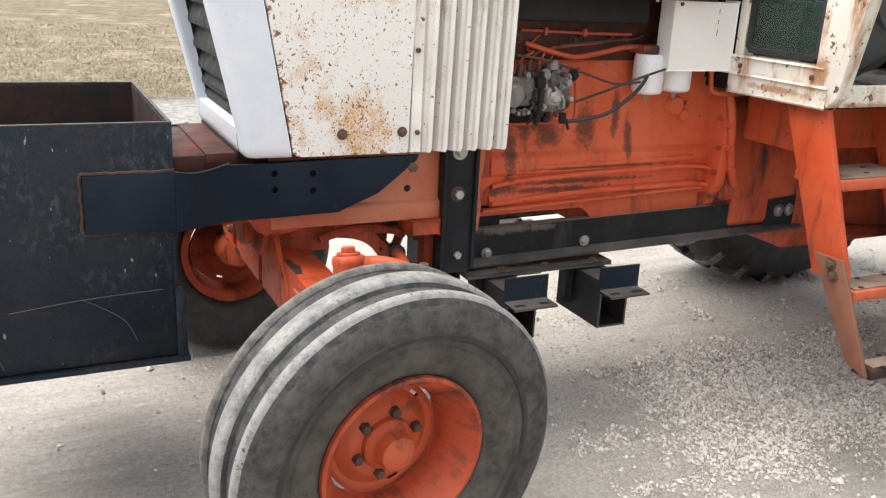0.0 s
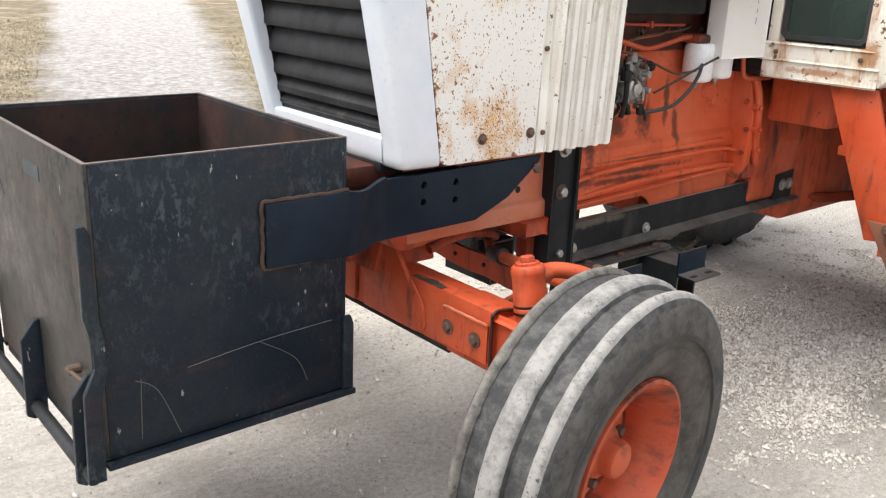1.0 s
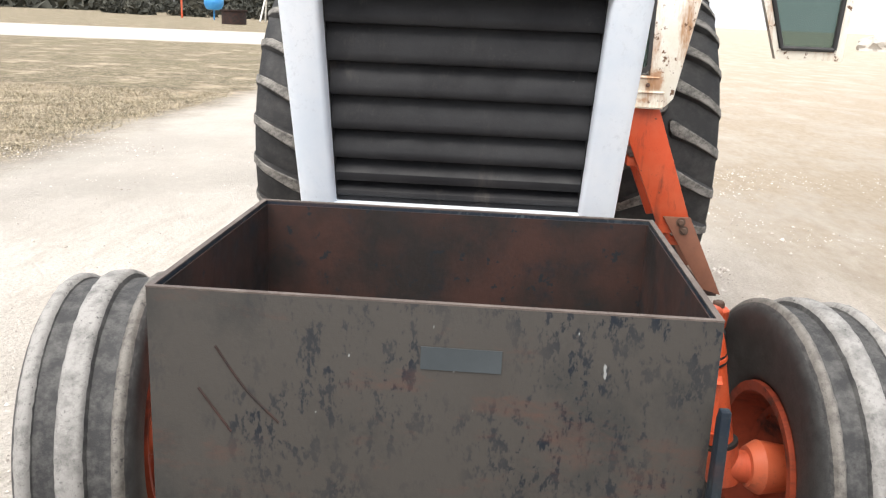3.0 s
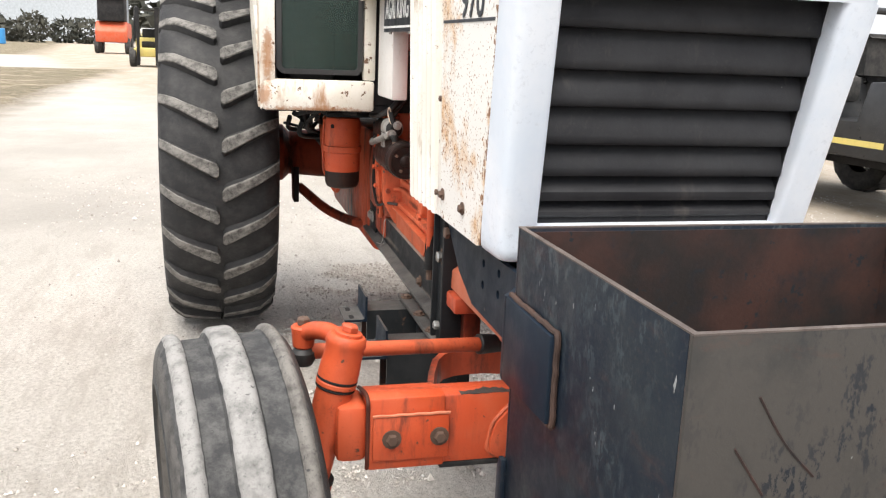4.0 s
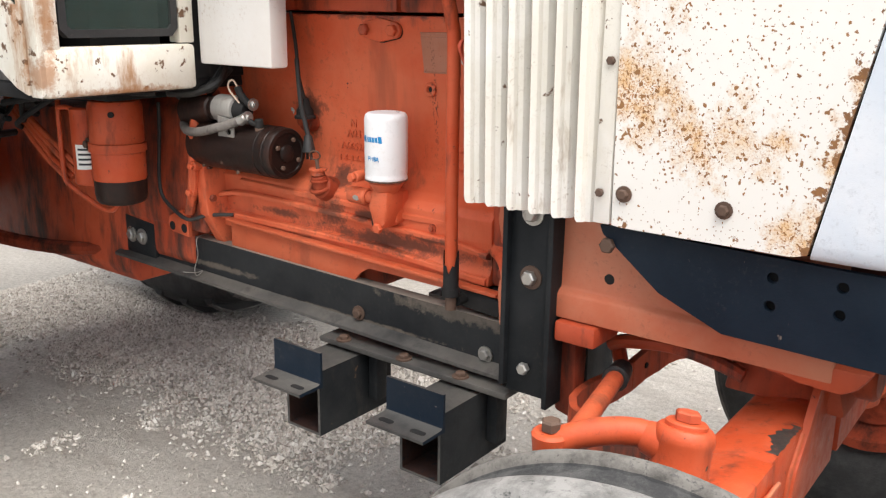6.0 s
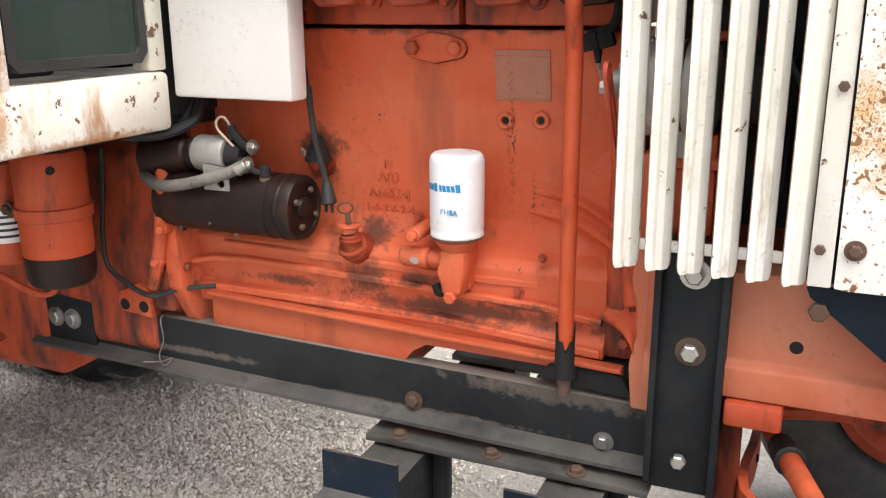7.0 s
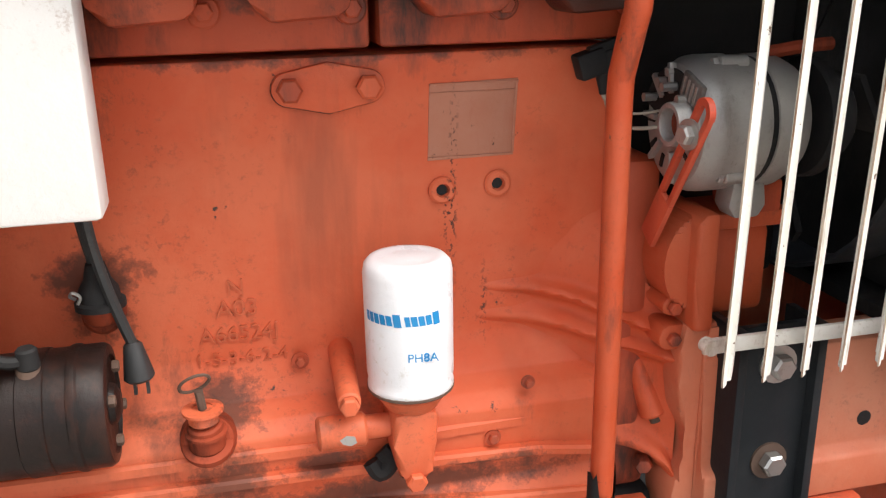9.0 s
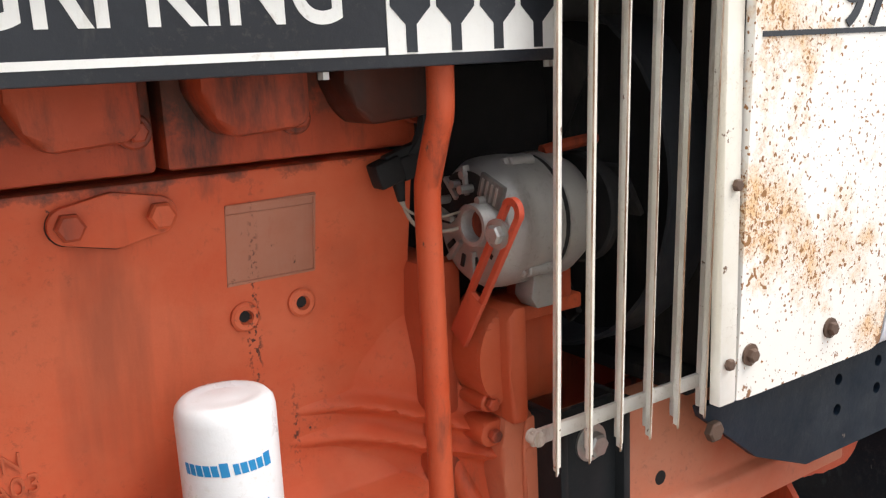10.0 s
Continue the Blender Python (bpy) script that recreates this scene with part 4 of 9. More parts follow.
for s in (-1, 1):
    bm = B()
    zs = (0.972, 1.372)
    quad = [[bm.verts.new((nose_x(z) + dx, s * (half_open(z) + dy), z)) for dx, dy in ((0.008, 0.0005), (0.060, 0.0005), (0.060, -0.0012), (0.008, -0.0012))] for z in zs]
    for i in range(4):
        bm.faces.new((quad[0][i], quad[0][(i + 1) % 4], quad[1][(i + 1) % 4], quad[1][i]))
    bm.faces.new(quad[0])
    bm.faces.new(quad[1][::-1])
    part("grille_liner", bm, GRILLE, tractor, "charcoal liner beside the slats")
bm = B()
add_box(bm, nose_x(0.975) + 0.01, nose_x(0.975) + 0.06, -0.234, 0.234, 0.970, 0.984, 0.001)
part("grille_sill", bm, GRILLE, tractor)

# side panels, louvres and decals on both sides
for s in (-1, 1):
    n = V(0, s, 0)

    def py(z):
        return 0.299 + 0.030 * (z - 0.91)

    bm = B()
    outl = [(-0.060, 0.912), (-0.040, 0.906), (0.222, 0.906), (0.236, 0.908), (0.238, 1.40), (-0.152, 1.40)]
    lo, hi = [], []
    for x, z in outl:
        hi.append(bm.verts.new((x, s * py(z), z)))
        lo.append(bm.verts.new((x, s * (py(z) - 0.012), z)))
    bm.faces.new(hi)
    bm.faces.new(lo[::-1])
    for i in range(len(outl)):
        j = (i + 1) % len(outl)
        bm.faces.new((hi[i], hi[j], lo[j], lo[i]))
    panel = part("side_panel", bm, RUSTWHITE, tractor, "white side panel eaten by specks of rust")
    bmesh_bolts = ((0.217, 0.960), (0.060, 0.958))
    for bx, bz in bmesh_bolts:
        bm = B()
        add_bolt(bm, (bx, s * py(bz), bz), n, 0.0085, 0.008)
        part("bolt", bm, RUSTBOLT, panel)
    # flat strip with two screws between panel and louvres
    bm = B()
    add_box(bm, 0.240, 0.268, s * 0.286, s * 0.301, 0.908, 1.42, 0.002)
    strip = part("panel_strip", bm, LOUVRE, tractor, "cream painted edge strip")
    for bx, bz in ((0.257, 0.958), (0.251, 1.16)):
        bm = B()
        add_bolt(bm, (bx, s * 0.301, bz), n, 0.007, 0.006, False)
        part("screw", bm, RUSTBOLT, strip)
    # model number and line
    bm = B()
    zl = 1.314
    add_box(bm, -0.125, 0.225, s * (py(zl) - 0.001), s * (py(zl) + 0.0012), zl, zl + 0.006)
    part("stripe", bm, DECALBLACK, panel, "thin black stripe")
    mm = Matrix.Translation((0.046 if s < 0 else 0.013, s * (py(1.35) + 0.0008), 1.323)) @ (pose(0, 0, 0, 90, 0, 0) if s < 0 else pose(0, 0, 0, 90, 0, 180))
    lettering("number", "970", 0.088, mm, DECALBLACK, panel, 0.0006, 1.15, 0.012)
    # louvre blades: V-section slats set at an angle
    for k in range(6):
        x = 0.284 + 0.0435 * k
        bm = B()
        c = V(x, s * 0.288, 0)
        d = V(0.675, s * 0.738, 0)      # chord, outwards and rearwards
        nn = V(-0.738, s * 0.675, 0)
        w = 0.0235
        pr = [(-w, -0.0015), (-w * 0.72, 0.0040), (-w * 0.10, 0.0052), (w * 0.22, 0.0004), (w * 0.55, 0.0036), (w, 0.0022), (w, 0.0004), (w * 0.52, 0.0012), (w * 0.22, -0.0022), (-w * 0.12, 0.0028), (-w * 0.70, 0.0018), (-w, -0.0032)]
        rings = []
        for z, q in ((0.904, 0.80), (0.909, 0.95), (0.918, 1.0), (1.42, 1.0)):
            rings.append([bm.verts.new(c + d * (u * q) + nn * v + V(0, s * 0.030 * (z - 0.91), z)) for u, v in pr])
        for a, b2 in zip(rings, rings[1:]):
            for i in range(len(pr)):
                j = (i + 1) % len(pr)
                bm.faces.new((a[i], a[j], b2[j], b2[i])).material_index = 1 if i in (5, 11) else 0
        bm.faces.new(rings[0])
        bm.faces.new(rings[-1][::-1])
        part("louvre_blade", bm, (LOUVRE, LOUVRE_EDGE), tractor, "cream painted vertical louvre blade", 25)
    bm = B()
    add_box(bm, 0.262, 0.518, s * 0.268, s * 0.274, 0.926, 0.942, 0.001)
    add_cyl(bm, (0.512, s * 0.264, 0.934), (0.512, s * 0.278, 0.934), 0.008, seg=12)
    part("louvre_rail", bm, LOUVRE, tractor, "cream bar that holds the louvre blades")

    # decal band under the hood
    xf, xr = 0.515, (1.045 if s > 0 else 1.188)
    yb = 0.272
    bm = B()
    add_prism(bm, [(xf - 0.03, 1.302), (xr, 1.302), (xr, 1.43), (xf - 0.03, 1.43)], at_y(s * yb if s > 0 else -yb - 0.012), 0.012, 0.002)
    band = part("decal_band", bm, DECALBLACK, tractor, "black hood side band with white lettering")
    yo = s * (yb + 0.012)

    def flat(x0, x1, z0, z1, mat, name, lift=0.0008):
        bm = B()
        add_box(bm, x0, x1, yo, yo + s * lift, z0, z1)
        return part(name, bm, mat, band)

    flat(0.668 if s > 0 else 0.776, xr - 0.004, 1.3125, 1.3185, DECALWHITE, "white_line")
    if s > 0:
        x0, x1 = 0.487, 0.665
    else:
        x0, x1 = 0.605, 0.773
    flat(x0, x1, 1.3125, 1.415, DECALWHITE, "emblem_field")
    # emblem drawn as plain dark shapes: round-cornered heads on stems
    w = (x1 - x0) / 4
    for k in range(4):
        cx = x0 + w * (k + 0.5)
        bm = B()
        outl = [(-0.005, 1.314), (0.005, 1.314), (0.005, 1.336), (0.019, 1.350), (0.019, 1.392), (0.012, 1.399), (-0.012, 1.399), (-0.019, 1.392), (-0.019, 1.350), (-0.005, 1.336)]
        add_prism(bm, [(cx + u, v) for u, v in outl], at_y(yo + s * 0.0008 if s > 0 else yo - 0.0016), 0.0008)
        part("emblem_shape", bm, DECALBLACK, band)
        bm = B()
        add_box(bm, cx - 0.010, cx + 0.010, yo + s * 0.0016, yo + s * 0.0022, 1.362, 1.386)
        part("emblem_gap", bm, DECALWHITE, band)
    mm = Matrix.Translation((0.86, yo, 1.3395) if s > 0 else (0.910, yo, 1.345)) @ (pose(0, 0, 0, 90, 0, 0) if s < 0 else pose(0, 0, 0, 90, 0, 180))
    lettering("band_letters", "AGRI KING", 0.080 if s > 0 else 0.048, mm, DECALWHITE, band, 0.0008, 0.80 if s > 0 else 0.84, 0.018)
    for bx in (0.49, 0.72, 0.98):
        bm = B()
        add_cyl(bm, (bx, s * 0.276, 1.303), (bx, s * 0.276, 1.296), 0.005, seg=6)
        part("band_bolt", bm, STEEL, band)

    # white apron panel at the hood's rear
    bm = B()
    ax0 = 1.056
    add_box(bm, ax0, 1.292, s * 0.205, s * 0.254, 1.104, 1.43 if s > 0 else 1.301, 0.006)
    apron = part("apron_panel", bm, APRON, tractor, "white painted sheet-metal apron below the hood")
    if s < 0:
        bm = B()
        add_cyl(bm, (1.085, s * 0.254, 1.292), (1.085, s * 0.257, 1.292), 0.006, seg=10)
        part("screw", bm, RUSTBOLT, apron)
        bm = B()
        for zz, hh in ((1.275, 0.014), (1.245, 0.012), (1.215, 0.02)):
            add_box(bm, 1.225, 1.227, s * 0.2542, s * 0.2548, zz - hh / 2, zz + hh / 2)
        part("scratch", bm, RUSTBOLT, apron)

# ---- front frame, axle and steering ----
for s in (-1, 1):
    bm = B()
    prof = [(0.155, 0.892), (0.217, 0.892), (0.219, 0.762), (0.233, 0.754), (0.234, 0.708), (0.155, 0.708)]
    poly = [(s * y, z) for y, z in prof]
    add_prism(bm, poly, at_x(-0.10), 0.58, 0.004)
    rail = part("front_frame_rail", bm, FADED, tractor, "faded orange front frame side casting")
    for hx, hz, r in ((0.272, 0.792, 0.0055),):
        bm = B()
        add_lathe(bm, [(0, 0.0005), (r, 0.0005), (r + 0.004, 0.0)], frame_to((hx, s * 0.2187, hz), (hx, s, hz))[0], 14)
        part("hole", bm, BLACK, rail)
    bm = B()
    add_box(bm, 0.28, 0.36, s * 0.15, s * 0.246, 0.668, 0.706, 0.006)
    part("rail_lug", bm, ORANGE_GREASY, rail)
    bm = B()
    add_prism(bm, [(0.030, 0.735), (0.015, 0.716), (-0.010, 0.712), (-0.025, 0.700), (-0.055, 0.704), (-0.075, 0.694), (-0.115, 0.694), (-0.135, 0.706), (-0.155, 0.735)], at_y(0.15 if s > 0 else -0.232), 0.082, 0.006)
    part("bearing_lug", bm, ORANGE_GREASY, rail, "cast lug that carries the axle pivot")
bm = B()
add_box(bm, -0.33, -0.16, -0.20, 0.20, 0.74, 0.90, 0.01)
add_box(bm, -0.25, -0.05, -0.21, 0.21, 0.86, 0.905, 0.004)
part("front_bolster", bm, SOOTY, tractor, "greasy dark red front bolster")
bm = B()
add_box(bm, -0.18, 0.24, -0.23, 0.23, 0.893, 0.912, 0.002)
part("radiator_shelf", bm, BLACK, tractor)
bm = B()
add_prism(bm, [(-0.30, 0.70), (-0.05, 0.70), (-0.05, 0.74), (-0.12, 0.78), (-0.30, 0.78)], at_y(-0.13), 0.26, 0.006)
part("axle_pivot_block", bm, ORANGE_GREASY, tractor, "orange axle pivot casting")
bm = B()
add_prism(bm, [(-0.10, 0.60), (0.10, 0.60), (0.08, 0.71), (-0.07, 0.71)], at_y(-0.10), 0.20, 0.006)
add_cyl(bm, (-0.13, 0, 0.655), (0.13, 0, 0.655), 0.05, seg=18, bevel=0.006)
part("axle_pivot", bm, ORANGE_GREASY, tractor)

# axle beam and sleeves
bm = B()
add_prism(bm, [(-0.062, 0.478), (0.055, 0.478), (0.056, 0.585), (0.045, 0.600), (-0.028, 0.618), (-0.062, 0.618)], at_y(-0.36), 0.72, 0.005)
axle = part("front_axle", bm, ORANGE_CLEAN, tractor, "orange box-section front axle beam")
bm = B()
add_box(bm, -0.064, 0.057, -0.36, 0.36, 0.468, 0.479, 0.002)
part("axle_underside", bm, BLACK, axle)
for s in (-1, 1):
    bm = B()
    add_prism(bm, [(s * 0.02, 0.484), (s * 0.245, 0.484), (s * 0.262, 0.498), (s * 0.262, 0.520), (s * 0.250, 0.560), (s * 0.205, 0.606), (s * 0.165, 0.660), (s * 0.12, 0.705), (s * 0.02, 0.705)], at_x(-0.072), 0.012, 0.002)
    part("pivot_gusset", bm, ORANGE_CLEAN, axle, "welded orange gusset plate")
    bm = B()
    add_tube(bm, [(-0.064, s * 0.246, 0.486), (-0.064, s * 0.264, 0.500), (-0.064, s * 0.263, 0.522), (-0.064, s * 0.252, 0.560), (-0.064, s * 0.207, 0.607)], 0.0045, 7)
    part("weld_bead", bm, ORANGE, axle)
    bm = B()
    add_prism(bm, [(-0.066, 0.475), (0.058, 0.475), (0.059, 0.588), (0.047, 0.603), (-0.028, 0.6205), (-0.066, 0.6205)], at_y(0.352 if s > 0 else -0.501), 0.149, 0.005)
    sleeve = part("axle_sleeve", bm, ORANGE_CLEAN, axle)
    bm = B()
    add_box(bm, -0.0735, -0.0655, s * 0.346, s * 0.494, 0.496, 0.586, 0.003)
    part("axle_cover", bm, ORANGE_CLEAN, sleeve)
    for by in (0.365, 0.458):
        bm = B()
        add_bolt(bm, (-0.0735, s * by, 0.541), (-1, 0, 0), 0.012, 0.010)
        part("axle_bolt", bm, RUSTBOLT, axle)
    bm = B()
    add_box(bm, -0.050, 0.055, s * 0.500, s * 0.560, 0.485, 0.600, 0.014)
    part("axle_end", bm, ORANGE_CLEAN, axle)
    bm = B()
    add_tube(bm, [(-0.064, s * 0.503, 0.479), (-0.0665, s * 0.503, 0.50), (-0.0665, s * 0.503, 0.59), (-0.064, s * 0.503, 0.616), (-0.03, s * 0.503, 0.619), (0.046, s * 0.503, 0.601)], 0.0042, 7)
    part("weld_seam", bm, SOOTY, axle, "dark weld seam")
    bm = B()
    add_tube(bm, [(-0.0725, s * (0.345 + 0.0125 * k), 0.5880 + 0.0006 * (k % 3 - 1)) for k in range(13)], 0.0032, 7)
    part("weld_seam", bm, FADED, axle)
    bm = B()
    rp = random.Random(14 + s)
    add_prism(bm, [(-0.0625 + 0.003 * rp.random(), s * (0.208 + 0.0060 * k)) for k in range(20)] + [(-0.034 - 0.016 * abs(k - 9) / 10 + rp.uniform(-0.006, 0.006), s * (0.322 - 0.0060 * k)) for k in range(20)], Matrix.Translation((0, 0, 0.6172)), 0.0012)
    part("bare_patch", bm, SCRAPED, axle, "dark patch where the paint is scraped off")
    # kingpin barrel, leaning outwards to the foot
    top, foot = V(0.0, s * 0.534, 0.722), V(0.002, s * 0.615, 0.365)
    ax = (foot - top).normalized()
    bm = B()
    add_cyl(bm, top + ax * 0.10, foot, 0.036, 0.031, 24, 0.004)
    knuckle = part("kingpin_barrel", bm, ORANGE_CLEAN, tractor, "orange kingpin barrel leaning outward at its foot")
    bm = B()
    add_cyl(bm, top + ax * 0.080, top + ax * 0.085, 0.0398, seg=24, bevel=0.001)
    add_cyl(bm, top + ax * 0.098, top + ax * 0.102, 0.0388, seg=24, bevel=0.001)
    add_cyl(bm, top + ax * 0.075, top + ax * 0.105, 0.0355, seg=24)
    part("seal_ring", bm, BLACK, knuckle)
    bm = B()
    add_lathe(bm, [(0, -0.006), (0.033, -0.006), (0.037, -0.002), (0.0385, 0.006), (0.0385, 0.012), (0.0372, 0.016), (0.0372, 0.044), (0.0385, 0.052), (0.0392, 0.080), (0, 0.080)], frame_to(top, top + ax)[0], 28)
    add_cyl(bm, top + ax * 0.086, top + ax * 0.097, 0.0398, seg=24, bevel=0.002)
    add_cyl(bm, top - ax * 0.013, top - ax * 0.004, 0.027, seg=24, bevel=0.002)
    part("steering_hub", bm, ORANGE_CLEAN, knuckle)
    bm = B()
    add_bolt(bm, top - ax * 0.012, -ax, 0.017, 0.012, False)
    part("kingpin_bolt", bm, ORANGE_GREASY, knuckle)
    # steering arm to the rear with its ball joint
    e = V(0.155, s * 0.602, 0.682)
    bm = B()
    add_tube(bm, [top + ax * 0.026, V(0.055, s * 0.553, 0.710), V(0.110, s * 0.578, 0.702), e], 0.0185, 14)
    add_cyl(bm, top + ax * 0.026, V(0.050, s * 0.552, 0.708), 0.030, 0.021, 16, 0.004)
    add_cyl(bm, e + V(0, 0, 0.018), e - V(0, 0, 0.03), 0.026, 0.022, 14, 0.004)
    part("steering_arm", bm, ORANGE_CLEAN, knuckle, "forged orange steering arm")
    bm = B()
    add_bolt(bm, e + V(0, 0, 0.018), (0, 0, 1), 0.014, 0.014, False)
    part("castle_nut", bm, RUSTBOLT, knuckle)
    bm = B()
    add_lathe(bm, [(0, 0), (0.018, 0), (0.025, 0.012), (0.025, 0.028), (0.016, 0.04), (0, 0.04)], Matrix.Translation(e - V(0, 0, 0.068)), 14)
    part("rubber_boot", bm, RUBBERHOSE, knuckle)
    # tie rod toward the middle
    q = V(0.280, s * 0.125, 0.595)
    bm = B()
    a0 = e - V(0, 0, 0.04)
    add_cyl(bm, a0, a0 + (q - a0) * 0.86, 0.0165, seg=14)
    rod = part("tie_rod", bm, ORANGE, tractor, "worn orange steering tie rod")
    bm = B()
    add_cyl(bm, a0 + (q - a0) * 0.86, q, 0.024, 0.020, 14, 0.003)
    part("joint_boot", bm, RUBBERHOSE, rod)
    bm = B()
    add_tube(bm, [q, q + V(0.02, -s * 0.03, 0.01), q + V(0.04, -s * 0.06, 0.02)], 0.014, 10)
    part("drag_link", bm, ORANGE_GREASY, rod)
    # curved brace from the axle to the rear yoke
    bm = B()
    zb = 0.537 if s > 0 else 0.520
    pts = [V(0.045, s * 0.352, zb), V(0.11, s * 0.340, zb), V(0.19, s * 0.318, zb), V(0.262, s * 0.292, zb), V(0.300, s * 0.268, zb), V(0.320, s * 0.236, zb), V(0.327, s * 0.200, zb), V(0.327, s * 0.150, zb), V(0.322, s * 0.070, 0.530), V(0.320, s * 0.001, 0.528)]
    rings = []
    for i, p in enumerate(pts):
        d = (pts[min(i + 1, len(pts) - 1)] - pts[max(i - 1, 0)]).normalized()
        n = V(d.y, -d.x, 0).normalized() * 0.007
        rings.append([bm.verts.new(p + n * a + V(0, 0, h)) for a, h in ((-1, -0.031), (1, -0.031), (1, 0.031), (-1, 0.031))])
    for a, b2 in zip(rings, rings[1:]):
        for i in range(4):
            bm.faces.new((a[i], a[(i + 1) % 4], b2[(i + 1) % 4], b2[i]))
    bm.faces.new(rings[0])
    bm.faces.new(rings[-1][::-1])
    # darker greasy paint here also stands in for shade below the chassis
    brace = part("axle_brace", bm, ORANGE_GREASY, tractor, "flat curved orange axle brace")
    bm = B()
    add_cyl(bm, (0.3115, s * 0.062, 0.532), (0.3145, s * 0.062, 0.532), 0.0065, seg=12)
    part("bolt_hole", bm, BLACK, brace)
    # brace hanger, centre link and steering cylinder
    bm = B()
    add_prism(bm, [(0.335, 0.71), (0.385, 0.71), (0.385, 0.62), (0.374, 0.515), (0.333, 0.505), (0.335, 0.62)], at_y(0.165 if s > 0 else -0.205), 0.040, 0.006)
    # dark orange includes the chassis shade
    part("brace_hanger", bm, ORANGE_DARK, tractor, "cast orange brace hanger")
    bm = B()
    add_tube(bm, [(0.315, s * 0.100, 0.628), (0.28, s * 0.112, 0.646), (0.195, s * 0.118, 0.660), (0.12, s * 0.122, 0.655), (0.06, s * 0.122, 0.640)], 0.0135, 10)
    part("centre_link", bm, ORANGE_GREASY, tractor, "orange steering link rod")
    bm = B()
    add_cyl(bm, (0.30, s * 0.09, 0.690), (0.02, s * 0.10, 0.690), 0.022, seg=14, bevel=0.003)
    part("steering_cylinder", bm, BLACK, tractor)
    # foot of the kingpin
    bm = B()
    add_cyl(bm, foot - ax * 0.075, foot + ax * 0.025, 0.042, 0.038, 20, 0.006)
    add_cyl(bm, (0.0, s * 0.615, 0.385), (0.0, s * 0.72, 0.378), 0.036, seg=16)
    part("wheel_spindle", bm, ORANGE_GREASY, knuckle)
    bm = B()
    add_cyl(bm, foot - ax * 0.080, foot - ax * 0.070, 0.0425, seg=20, bevel=0.001)
    part("foot_seal", bm, BLACK, knuckle)

# engine underside and sump between the rails
bm = B()
add_box(bm, 0.50, 0.60, -0.16, 0.16, 0.61, 0.70, 0.012)
part("front_crossmember", bm, BLACK, tractor)
bm = B()
add_prism(bm, [(0.33, 0.66), (0.42, 0.60), (0.42, 0.72), (0.31, 0.72)], at_y(-0.09), 0.18, 0.008)
part("steering_yoke", bm, BLACK, tractor, "greasy black steering yoke under the frame")


